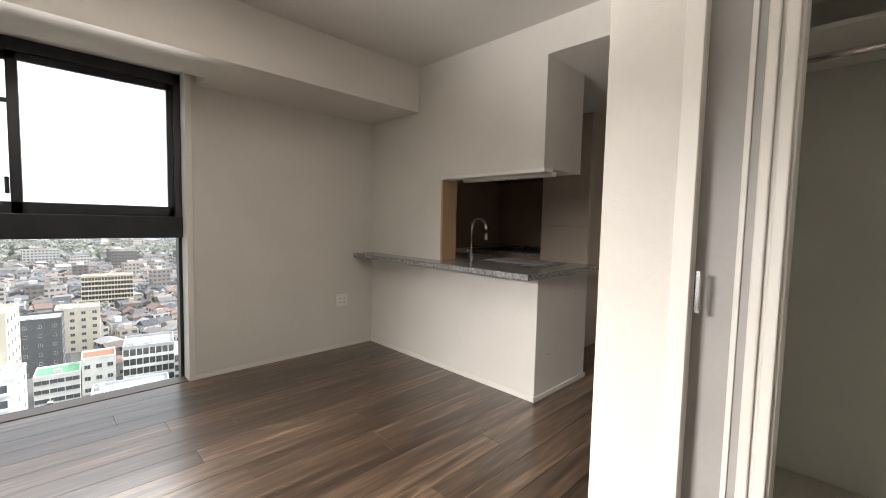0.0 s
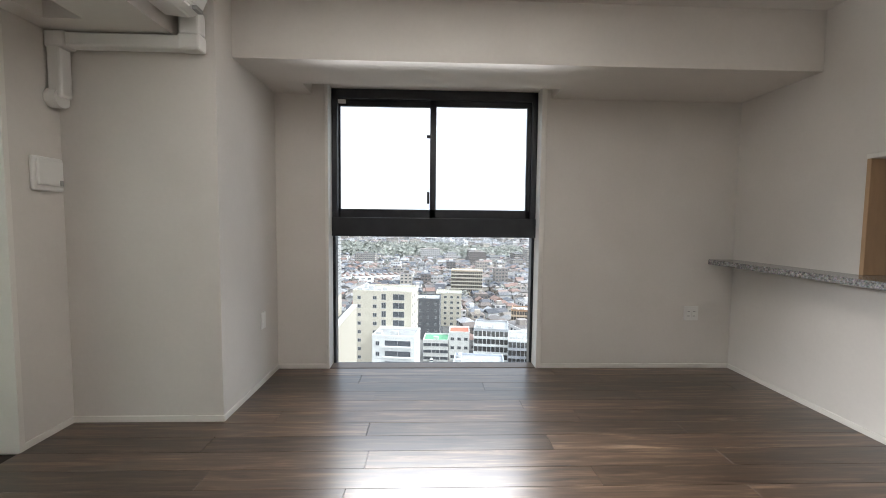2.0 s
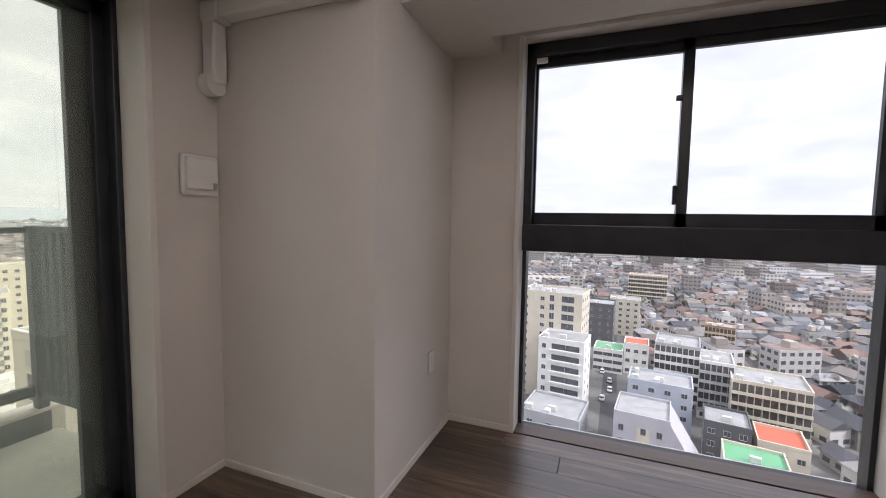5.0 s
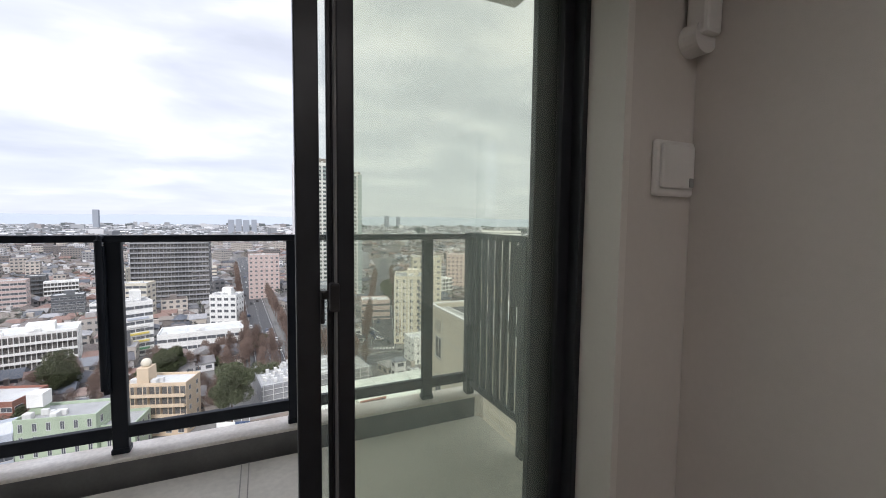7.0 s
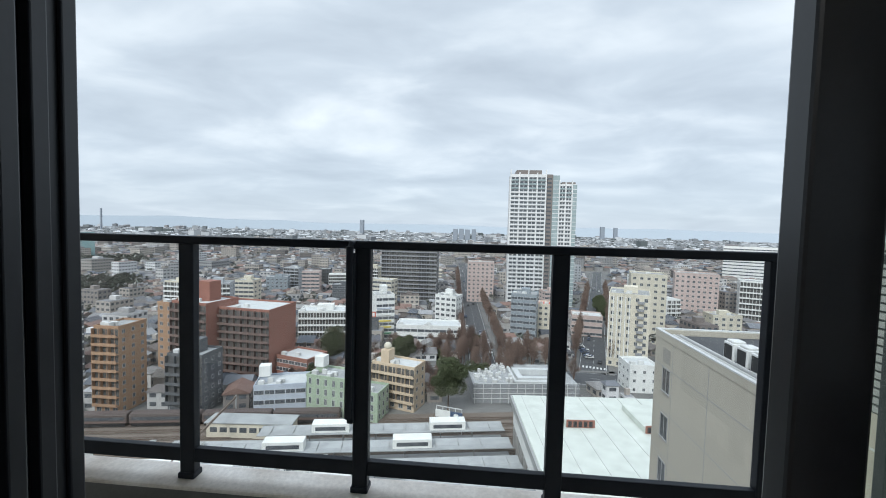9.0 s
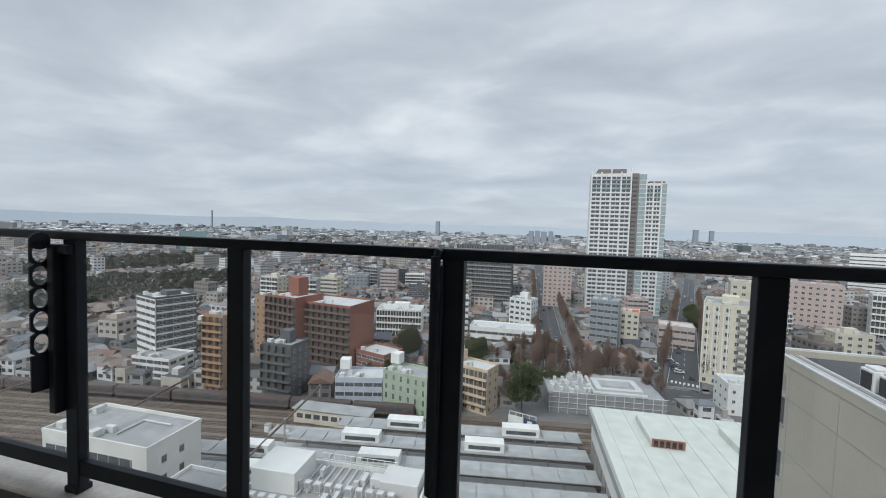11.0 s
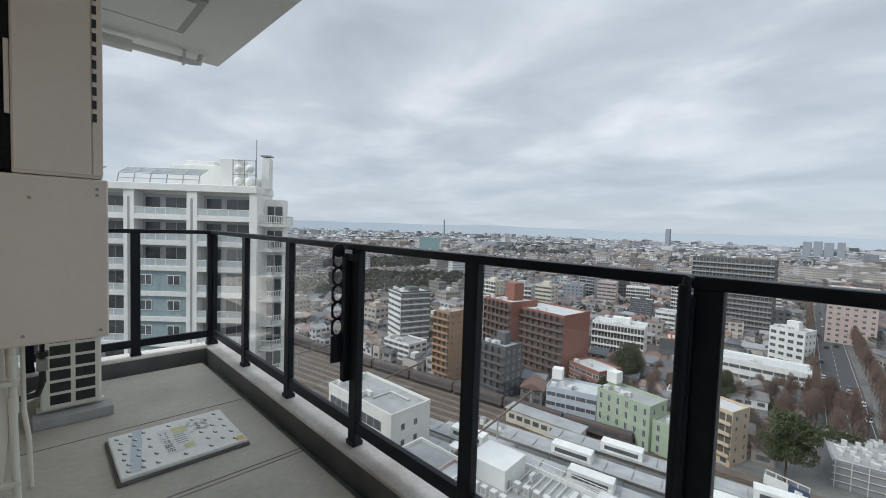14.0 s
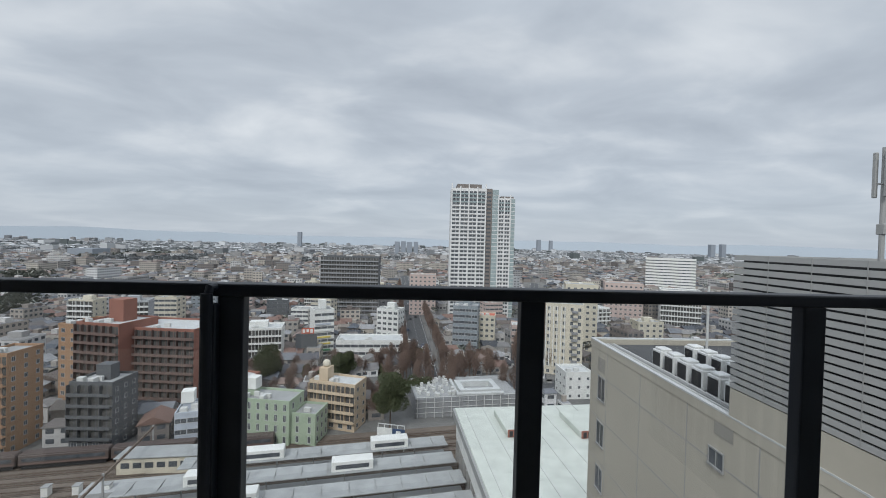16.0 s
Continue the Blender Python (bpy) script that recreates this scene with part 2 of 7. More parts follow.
M_IRON = surface("cast_iron", (0.02, 0.02, 0.02), (0.04, 0.04, 0.04), 0.6, 40)
M_CLOSET = surface("closet_wall", (0.60, 0.60, 0.54), (0.63, 0.63, 0.57), 0.85, 3, 0.3, 400, fine=0.03)
M_CLOSETFLOOR = surface("closet_floor", (0.45, 0.43, 0.36), (0.50, 0.48, 0.41), 0.5, 6, stretch=(1, 8, 1))
M_BALC = surface("balcony_sheet", (0.40, 0.375, 0.315), (0.52, 0.49, 0.42), 0.75, 2.2, 0.6, 260, fine=0.16)
M_GUTTER = surface("gutter_coat_and_kerb_shade", (0.11, 0.11, 0.108), (0.16, 0.16, 0.156), 0.6, 5, fine=0.15)
M_CURB = surface("curb_coating", (0.58, 0.52, 0.455), (0.86, 0.82, 0.77), 0.7, 3.5, 0.4, 120, fine=0.22)
M_EXT = surface("exterior_tile_beige", (0.62, 0.56, 0.46), (0.68, 0.62, 0.52), 0.75, 4, 0.3, 90, fine=0.08)
M_SOFFIT = surface("balcony_soffit", (0.68, 0.69, 0.69), (0.73, 0.74, 0.74), 0.85, 2, 0.4, 80, fine=0.06)
M_CASING = surface("appliance_casing", (0.80, 0.70, 0.61), (0.84, 0.74, 0.65), 0.45, 3, fine=0.04)
M_ACWHITE = surface("ac_casing", (0.76, 0.74, 0.65), (0.80, 0.78, 0.69), 0.4, 4, fine=0.04)
M_CONC = surface("concrete_block", (0.36, 0.37, 0.37), (0.44, 0.45, 0.45), 0.85, 10, 0.6, 150)
M_HATCH = surface("hatch_steel", (0.74, 0.74, 0.70), (0.85, 0.85, 0.81), 0.30, 6, metal=0.0, fine=0.12)


def stain(m, centre, radius, dark):
    """Grime that gathers in blotches about one place of the sheet."""
    nd, lk = m.node_tree.nodes, m.node_tree.links
    p = nd["Principled BSDF"]
    tc, dist = nd.new("ShaderNodeTexCoord"), nd.new("ShaderNodeVectorMath")
    dist.operation = "DISTANCE"
    dist.inputs[1].default_value = centre
    lk.new(tc.outputs["Object"], dist.inputs[0])
    near = nd.new("ShaderNodeMapRange")
    near.inputs["From Min"].default_value, near.inputs["From Max"].default_value = radius, radius * 0.2
    lk.new(dist.outputs["Value"], near.inputs["Value"])
    blot = nd.new("ShaderNodeTexNoise")
    blot.inputs["Scale"].default_value, blot.inputs["Detail"].default_value = 24, 5
    lk.new(tc.outputs["Object"], blot.inputs["Vector"])
    edge = nd.new("ShaderNodeMapRange")
    edge.inputs["From Min"].default_value, edge.inputs["From Max"].default_value = 0.46, 0.62
    lk.new(blot.outputs["Fac"], edge.inputs["Value"])
    mul = nd.new("ShaderNodeMath")
    mul.operation = "MULTIPLY"
    lk.new(near.outputs[0], mul.inputs[0])
    lk.new(edge.outputs[0], mul.inputs[1])
    mx = nd.new("ShaderNodeMix")
    mx.data_type = "RGBA"
    lk.new(mul.outputs[0], mx.inputs["Factor"])
    lk.new(p.inputs["Base Color"].links[0].from_socket, mx.inputs["A"])
    mx.inputs["B"].default_value = (*dark, 1)
    lk.new(mx.outputs["Result"], p.inputs["Base Color"])


stain(M_HATCH, (-3.03, -1.82, -0.12), 0.15, (0.20, 0.185, 0.16))
M_GLASS = pane_glass("window_glass", (0.88, 0.90, 0.91))
M_DOORGLASS = pane_glass("door_glass", (0.945, 0.955, 0.905), 1.0, 0.045)
M_RAILGLASS = pane_glass("rail_glass", (0.96, 0.965, 0.97))


# ---- mesh helpers ----
def mesh_of(bm, name, mats):
    me = bpy.data.meshes.new(name)
    bm.to_mesh(me)
    bm.free()
    for m in (mats if isinstance(mats, (list, tuple)) else [mats]):
        me.materials.append(m)
    return me


def part(name, bm, material, parent=None, label=""):
    ob = new(name, mesh_of(bm, name, material))
    if parent is not None:
        ob.parent = parent
    if label:
        ob["label"] = label
    return ob


def box(x0, x1, y0, y1, z0, z1, bevel=0.0, bm=None, seg=2, mat=0):
    bm = bm or bmesh.new()
    r = bmesh.ops.create_cube(bm, size=1.0)
    for v in r["verts"]:
        v.co = Vector(((x0 + x1) / 2 + v.co.x * (x1 - x0), (y0 + y1) / 2 + v.co.y * (y1 - y0), (z0 + z1) / 2 + v.co.z * (z1 - z0)))
    faces = {f for v in r["verts"] for f in v.link_faces}
    for f in faces:
        f.material_index = mat
    if bevel:
        edges = list({e for v in r["verts"] for e in v.link_edges})
        bmesh.ops.bevel(bm, geom=edges, offset=bevel, segments=seg, affect="EDGES", profile=0.5)
    return bm


def rod(a, b, r, seg=16, bm=None, r2=None):
    bm = bm or bmesh.new()
    a, b = Vector(a), Vector(b)
    res = bmesh.ops.create_cone(bm, cap_ends=True, segments=seg, radius1=r, radius2=r if r2 is None else r2, depth=(b - a).length)
    m = Matrix.Translation((a + b) / 2) @ (b - a).to_track_quat("Z", "Y").to_matrix().to_4x4()
    bmesh.ops.transform(bm, matrix=m, verts=res["verts"])
    return bm


def tube(points, r, seg=12, bm=None):
    """A round bar along a line of points."""
    bm = bm or bmesh.new()
    pts = [Vector(p) for p in points]
    rings = []
    for i, p in enumerate(pts):
        d = (pts[min(i + 1, len(pts) - 1)] - pts[max(i - 1, 0)]).normalized()
        q = d.to_track_quat("Z", "Y")
        rings.append([bm.verts.new(p + q @ Vector((r * math.cos(2 * math.pi * k / seg), r * math.sin(2 * math.pi * k / seg), 0))) for k in range(seg)])
    for a, b in zip(rings, rings[1:]):
        for k in range(seg):
            bm.faces.new((a[k], a[(k + 1) % seg], b[(k + 1) % seg], b[k]))
    bm.faces.new(rings[0][::-1])
    bm.faces.new(rings[-1])
    return bm


def plate_with_holes(w, h, t, holes, r, bm=None):
    """An upright plate, w along x and h along z, with round holes cut right through it in one column."""
    bm = bm or bmesh.new()
    seg = 16
    n = len(holes)
    cell = h / n
    for k in range(n):
        z0 = k * cell
        cz = z0 + cell / 2
        sq, ci = [], []
        for i in range(seg):
            a = 2 * math.pi * i / seg
            c, s_ = math.cos(a), math.sin(a)
            f = min(w / 2 / max(abs(c), 1e-6), cell / 2 / max(abs(s_), 1e-6))
            sq.append((w / 2 + c * f, cz + s_ * f))
            ci.append((w / 2 + c * r * 0.86, cz + s_ * r * 1.3))
        fr = [[bm.verts.new((x, y, z)) for x, z in pts] for y in (0, t) for pts in (sq, ci)]
        for i in range(seg):
            j = (i + 1) % seg
            bm.faces.new((fr[0][i], fr[0][j], fr[1][j], fr[1][i]))
            bm.faces.new((fr[2][j], fr[2][i], fr[3][i], fr[3][j]))
            bm.faces.new((fr[1][i], fr[1][j], fr[3][j], fr[3][i]))
            if k in (0, n - 1) or abs(math.cos(2 * math.pi * (i + 0.5) / seg)) > 0.2:
                bm.faces.new((fr[0][j], fr[0][i], fr[2][i], fr[2][j]))
    bmesh.ops.remove_doubles(bm, verts=bm.verts, dist=0.0004)
    return bm


def thing(name, label, category, group="", kind=""):
    return tagged(new(name), label, category, group, kind)


def structure(name, bm, material, label=""):
    return tagged(part(name, bm, material), label, kind="structure")


# ---- the room ----
CEIL, BEAM = 2.535, 2.16
WX, WY = 2.69, 3.88          # kitchen-side wall, window wall
DX = -1.855                  # balcony-side wall
SY = -0.75                   # wall behind


def build_shell():
    structure("floor", box(DX - 0.30, 5.0, SY - 0.1, WY + 0.06, -0.2, -0.012), M_SUBFLOOR, "dark joints under walnut floor planks")
    structure("ceiling", box(DX - 0.32, WX, SY - 0.1, WY + 0.2, CEIL, CEIL + 0.15), M_CEIL, "plain off-white papered ceiling")
    # window wall with its opening
    w = box(DX, -0.60, WY, WY + 0.20, -0.1, CEIL)
    box(1.10, 5.0, WY, WY + 0.20, -0.1, CEIL, bm=w)
    box(-0.60, 1.10, WY, WY + 0.20, 2.24, CEIL, bm=w)
    box(-0.60, 1.10, WY + 0.04, WY + 0.24, -0.2, -0.035, bm=w)
    structure("wall_north", w, M_WALL, "beige papered wall around the tall window")
    # kitchen-side wall: blind length by the corner, the header above, the low wall under the worktop
    w = box(WX, WX + 0.12, 2.89, WY, 0.862, CEIL)
    box(WX, WX + 0.12, 0.95, 1.934, 2.32, CEIL, bm=w)
    box(WX, WX + 0.12, 1.934, 2.89, 1.58, CEIL, bm=w)
    structure("wall_east", w, M_WALL, "beige papered wall with the kitchen hatch")
    structure("hanging_wall", box(WX + 0.12, 3.19, 1.934, 2.89, 1.595, 2.32), M_WALL, "papered box above the kitchen hatch")
    structure("counter_wall", box(WX, 3.41, 1.946, WY, -0.1, 0.86, 0.004), M_WALL, "papered low wall under the worktop")
    # door wall
    w = box(DX - 0.145, DX, 2.685, WY, -0.1, CEIL)
    box(DX - 0.145, DX, SY - 0.1, 1.03, -0.1, CEIL, bm=w)
    box(DX - 0.145, DX, 1.03, 2.685, 2.10, CEIL, bm=w)
    structure("wall_west", w, M_WALL, "beige papered wall with the balcony door")
    structure("wall_south", box(DX, 1.40, SY - 0.1, SY, -0.1, CEIL), M_WALL, "plain papered wall")
    structure("beam", box(-1.0, WX, 3.20, 3.645, BEAM, CEIL), M_WALL, "papered beam above the window")
    b = box(-1.0, -0.714, 3.645, WY, BEAM, CEIL)
    box(1.153, WX, 3.645, WY, BEAM, CEIL, bm=b)
    box(-0.714, 1.153, 3.645, WY, BEAM + 0.10, CEIL, bm=b)
    structure("beam_soffit", b, M_WALL, "papered beam with a curtain recess")
    structure("column", box(DX, -1.0, 3.0, WY, -0.1, CEIL, 0.003), M_WALL, "papered square column in the corner")
    s = box(-1.55, -1.20, SY, 3.0, 2.18, CEIL)
    box(DX, -1.74, SY, 3.0, 2.18, CEIL, bm=s)
    box(-1.74, -1.55, SY, 0.90, 2.18, CEIL, bm=s)
    box(-1.74, -1.55, 2.80, 3.0, 2.18, CEIL, bm=s)
    box(-1.74, -1.55, 0.90, 2.80, 2.26, CEIL, bm=s)
    structure("soffit", s, M_CEIL, "dropped papered soffit with a curtain recess above the door")
    # closet side
    structure("wall_stub", box(1.40, 1.56, 0.735, 0.95, -0.1, CEIL, 0.002), M_WALL, "end of a papered partition wall")
    structure("partition", box(1.56, 4.9, 0.85, 0.95, -0.1, CEIL), M_WALL, "papered partition wall of the corridor")
    structure("closet_header", box(1.40, 1.56, SY, 0.735, 2.25, CEIL), M_WALL, "papered wall above the closet opening")
    c = box(2.98, 3.05, SY - 0.1, 0.85, -0.1, CEIL)
    box(1.40, 2.98, SY - 0.1, SY, -0.1, CEIL, bm=c)
    structure("closet_wall", c, M_CLOSET, "plain pale closet walls")
    structure("closet_ceiling", box(1.56, 2.98, SY, 0.85, 2.30, 2.40), M_CLOSET, "plain pale closet ceiling")
    structure("closet_floor", box(1.56, 2.98, SY, 0.85, -0.011, 0.004), M_CLOSETFLOOR, "pale closet floor")
    # kitchen
    structure("kitchen_ceiling", box(WX + 0.12, 5.0, 0.95, WY, 2.32, 2.45), M_CEIL, "lowered kitchen ceiling")
    structure("kitchen_wall", box(4.78, 4.90, 0.95, WY, -0.1, 2.4), M_WALL, "papered kitchen wall")
    # trims
    for nm, b in (("trim_window_a", box(-0.615, -0.59, 3.862, 4.02, 0, BEAM + 0.08, 0.002)), ("trim_window_b", box(1.075, 1.115, 3.862, 4.02, 0, BEAM + 0.08, 0.002))):
        structure(nm, b, M_TRIM, "white window jamb lining")
    structure("trim_door_a", box(DX - 0.15, DX + 0.012, 2.672, 2.70, 0, 2.10, 0.002), M_TRIM, "white door jamb lining")
    structure("trim_door_b", box(DX - 0.15, DX + 0.012, 1.020, 1.050, 0, 2.10, 0.002), M_TRIM, "white door jamb lining")
    for nm, b in (
        ("baseboard_a", box(1.115, WX - 0.012, WY - 0.010, WY, 0, 0.036, 0.002)),
        ("baseboard_b", box(WX - 0.010, WX, 1.936, WY - 0.01, 0, 0.036, 0.002)),
        ("baseboard_c", box(WX - 0.010, 3.42, 1.936, 1.946, 0, 0.036, 0.002)),
        ("baseboard_d", box(DX, -0.99, 2.990, 3.0, 0, 0.036, 0.002)),
        ("baseboard_e", box(-1.0, -0.99, 3.0, WY, 0, 0.036, 0.002)),
        ("baseboard_f", box(-0.99, -0.615, WY - 0.010, WY, 0, 0.036, 0.002)),
        ("baseboard_g", box(DX, DX + 0.010, 2.70, 2.99, 0, 0.036, 0.002)),
        ("baseboard_h", box(DX, DX + 0.010, SY, 1.020, 0, 0.036, 0.002)),
    ):
        structure(nm, b, M_TRIM, "low off-white baseboard")


def build_window():
    w = thing("window_1", "tall dark aluminium window, sliding sashes over a fixed pane", "window", kind="structure")
    y0, y1 = 3.985, 4.09
    f = box(-0.60, -0.545, y0, y1, 1.06, 2.24, 0.004)
    box(1.03, 1.085, y0, y1, 1.06, 2.24, 0.004, bm=f)
    box(-0.60, 1.085, y0, y1, 2.165, 2.24, 0.004, bm=f)
    box(-0.60, 1.085, y0 - 0.015, y1, 1.06, 1.215, 0.006, bm=f)
    box(-0.60, -0.568, y0 + 0.02, y1, -0.035, 1.06, 0.003, bm=f)
    box(1.053, 1.085, y0 + 0.02, y1, -0.035, 1.06, 0.003, bm=f)
    box(-0.60, 1.085, y0 + 0.02, y1, -0.05, -0.024, 0.003, bm=f)
    part("frame", f, M_ALU, w)
    for k, (a, b, yy) in enumerate(((-0.545, 0.252, 4.055), (0.20, 1.03, 4.022))):
        st = 0.034 if k == 0 else 0.036
        s = box(a, a + (0.012 if k == 0 else 0.05), yy - 0.014, yy + 0.014, 1.215, 2.165, 0.002)
        box(b - (0.05 if k == 0 else 0.036), b, yy - 0.014, yy + 0.014, 1.215, 2.165, 0.002, bm=s)
        box(a, b, yy - 0.014, yy + 0.014, 1.215, 1.285, 0.002, bm=s)
        box(a, b, yy - 0.014, yy + 0.014, 2.118, 2.165, 0.002, bm=s)
        sash = part("sash", s, M_ALU, w)
        part("pane", box(a + 0.005, b - 0.005, yy - 0.002, yy + 0.002, 1.25, 2.14), M_GLASS, sash)
    part("pane", box(-0.575, 1.06, 4.058, 4.064, -0.03, 1.075), M_GLASS, w, "fixed lower pane")
    part("latch", box(0.178, 0.198, 3.985, 4.01, 1.33, 1.43, 0.006), M_DARKPL, w, "black crescent latch")
    part("catch", box(0.172, 0.205, 3.985, 4.01, 1.86, 1.885, 0.004), M_DARKPL, w)
    part("vent_label", box(-0.535, -0.475, 3.968, 3.985, 2.12, 2.15, 0.003), M_WHITE, w, "small pale stopper")
    part("sill", box(-0.59, 1.075, 3.88, 4.00, -0.03, 0.002, 0.002), M_WOODSILL, w, "dark wood-look sill strip")


M_WOODSILL = surface("sill_strip", (0.10, 0.07, 0.05), (0.15, 0.11, 0.085), 0.4, 3, stretch=(1, 10, 1))


M_BRUSH = surface("brush_strip", (0.24, 0.24, 0.235), (0.30, 0.30, 0.295), 0.6, 20)


def sash_leaf(parent, x, ya, yb, za, zb, stile, end=0.05):
    s = box(x - 0.016, x + 0.016, ya, ya + stile, za, zb, 0.004)
    box(x - 0.016, x + 0.016, yb - end, yb, za, zb, 0.004, bm=s)
    box(x - 0.016, x + 0.016, ya, yb, za, za + 0.08, 0.004, bm=s)
    box(x - 0.016, x + 0.016, ya, yb, zb - 0.06, zb, 0.004, bm=s)
    leaf = part("sash", s, M_ALU, parent)
    part("pane", box(x - 0.003, x + 0.003, ya + stile - 0.01, yb - 0.04, za + 0.07, zb - 0.05), M_DOORGLASS, leaf)
    return leaf


def build_balcony_door():
    d = thing("door_1", "dark aluminium sliding glass door, slid open", "sliding door", kind="structure")
    f = box(-2.18, -2.007, 0.985, 1.000, -0.06, 2.12, 0.002)
    # track ribs of the jamb, deeper towards the outside
    for k, depth in enumerate((1.006, 1.014, 1.026, 1.038, 1.046)):
        box(-2.178 + k * 0.039, -2.160 + k * 0.039, 1.000, depth, -0.03, 2.08, 0.002, bm=f)
    box(-2.18, -2.0, 2.65, 2.70, -0.06, 2.12, 0.004, bm=f)
    box(-2.18, -2.007, 0.985, 2.70, 2.08, 2.14, 0.004, bm=f)
    box(-2.18, -2.007, 0.985, 2.70, -0.08, -0.03, 0.004, bm=f)
    for k in range(2):
        box(-2.125 + k * 0.06, -2.117 + k * 0.06, 1.00, 2.66, -0.03, -0.012, bm=f)
    part("frame", f, M_ALU, d)
    sash_leaf(d, -2.13, 1.744, 2.652, -0.02, 2.08, 0.066, 0.106)
    leaf = sash_leaf(d, -2.066, 1.848, 2.655, -0.02, 2.08, 0.047)
    # the meeting edge: a pale brush strip on the stile's end and a dark lip behind it
    part("brush_strip", box(-2.084, -2.053, 1.8425, 1.8478, -0.02, 2.08, 0.001), M_BRUSH, leaf, "pale grey brush strip")
    lip = box(-2.104, -2.088, 1.826, 1.840, -0.02, 2.08, 0.003)
    box(-2.104, -2.086, 1.840, 1.856, -0.02, 2.08, 0.002, bm=lip)
    part("lip", lip, M_ALU, leaf)
    h = box(-2.072, -2.034, 1.826, 1.852, 0.985, 1.063, 0.005)
    box(-2.085, -2.066, 1.806, 1.828, 1.015, 1.040, 0.004, bm=h)
    box(-2.085, -2.072, 1.804, 1.816, 0.945, 1.040, 0.004, bm=h)
    part("handle", h, M_DARKPL, leaf, "black crescent latch with its lever")


def build_room_things():
    # worktop
    t = box(2.475, 3.50, 1.886, WY - 0.005, 0.862, 0.902, 0.006)
    tagged(part("worktop", t, M_GRANITE), "polished speckled grey granite worktop with rough edge", "worktop")
    f = thing("kitchen_faucet", "tall chrome swan-neck kitchen faucet on granite", "faucet")
    part("base", rod((3.16, 2.965, 0.90), (3.16, 2.965, 0.93), 0.03), M_CHROME, f)
    pts = [(3.16, 2.965, 0.93), (3.16, 2.965, 1.17)]
    pts += [(3.16 + 0.0, 2.965 - 0.085 + 0.085 * math.cos(a), 1.17 + 0.085 * math.sin(a)) for a in [math.pi * k / 10 for k in range(1, 11)]]
    pts += [(3.16, 2.795, 1.12)]
    part("spout", tube(pts, 0.014), M_CHROME, f)
    part("spray_head", rod((3.16, 2.795, 1.12), (3.16, 2.795, 1.07), 0.017), M_CHROME, f)
    part("lever", box(3.09, 3.16, 2.957, 2.973, 0.955, 0.968, 0.003), M_CHROME, f)
    s = thing("sink", "stainless steel sink set in the worktop", "sink")
    b = box(2.98, 3.40, 2.12, 2.72, 0.903, 0.908, 0.002)
    part("rim", b, M_STEEL, s)
    part("bowl", box(3.01, 3.37, 2.15, 2.69, 0.9085, 0.911), M_GREYPL, s)
    # wall sockets
    o = thing("wall_outlet", "white double wall outlet plate", "outlet")
    part("plate", box(2.295, 2.415, WY - 0.009, WY, 0.397, 0.517, 0.003), M_WHITE, o)
    for k in range(2):
        sk = part("socket", box(2.312 + k * 0.045, 2.352 + k * 0.045, WY - 0.0125, WY - 0.008, 0.415, 0.50, 0.002), M_WHITE, o)
        for j in range(2):
            part("slot", box(2.322 + k * 0.045, 2.342 + k * 0.045, WY - 0.0135, WY - 0.0122, 0.432 + j * 0.037, 0.438 + j * 0.037), M_GREYPL, sk)
    o = thing("wall_outlet", "white wall outlet plate on the column side", "outlet")
    part("plate", box(-1.0, -0.991, 3.55, 3.62, 0.40, 0.52, 0.003), M_WHITE, o)
    part("socket", box(-0.992, -0.988, 3.567, 3.603, 0.42, 0.50, 0.001), M_WHITE, o)
    for x, z in ((2.86, 0.30), (3.22, 0.70)):
        sc = thing("screw_cover", "small brown screw cap on the counter wall", "screw cap", "screw caps")
        part("cap", rod((x, 1.9465, z), (x, 1.942, z), 0.006, 10), M_TAUPE, sc)
    # fresh-air vent plate beside the door
    v = thing("air_vent", "square white ventilation cover beside the door", "vent")
    part("body", box(DX, DX + 0.022, 2.805, 2.985, 1.325, 1.505, 0.010), M_WHITE, v)
    part("cover", box(DX + 0.020, DX + 0.034, 2.820, 2.972, 1.350, 1.492, 0.008), M_WHITE, v)
    part("grip", box(DX + 0.033, DX + 0.037, 2.945, 2.966, 1.355, 1.385, 0.002), M_GREYPL, v, "small grey tab")
    # pipe cover
    p = thing("pipe_cover", "white plastic pipe cover along the column under the soffit", "pipe cover")
    part("duct", box(DX + 0.10, -1.05, 2.925, 2.999, 2.098, 2.172, 0.012), M_WHITE, p)
    part("duct", box(DX + 0.012, DX + 0.085, 2.92, 2.995, 1.83, 2.10, 0.012), M_WHITE, p)
    part("elbow", box(DX + 0.004, DX + 0.115, 2.915, 2.999, 2.085, 2.178, 0.014), M_WHITE, p)
    part("elbow", box(-1.16, -1.04, 2.918, 2.999, 2.092, 2.178, 0.014), M_WHITE, p)
    part("duct", box(-1.155, -1.045, 2.925, 2.999, 2.178, 2.30, 0.012), M_WHITE, p)
    part("end_cap", rod((DX + 0.001, 2.957, 1.83), (DX + 0.06, 2.957, 1.83), 0.052, 24), M_WHITE, p, "round wall sleeve cap")
    # indoor unit on the soffit's face
    a = thing("air_conditioner", "white wall-mounted air conditioner on the soffit", "air conditioner")
    prof = [(-1.20, 2.25), (-1.20, 2.53), (-0.99, 2.53), (-0.965, 2.50), (-0.965, 2.34), (-1.00, 2.265), (-1.06, 2.235)]
    bm = bmesh.new()
    ends = [[bm.verts.new((x, y, z)) for x, z in prof] for y in (2.09, 2.89)]
    for i in range(len(prof)):
        j = (i + 1) % len(prof)
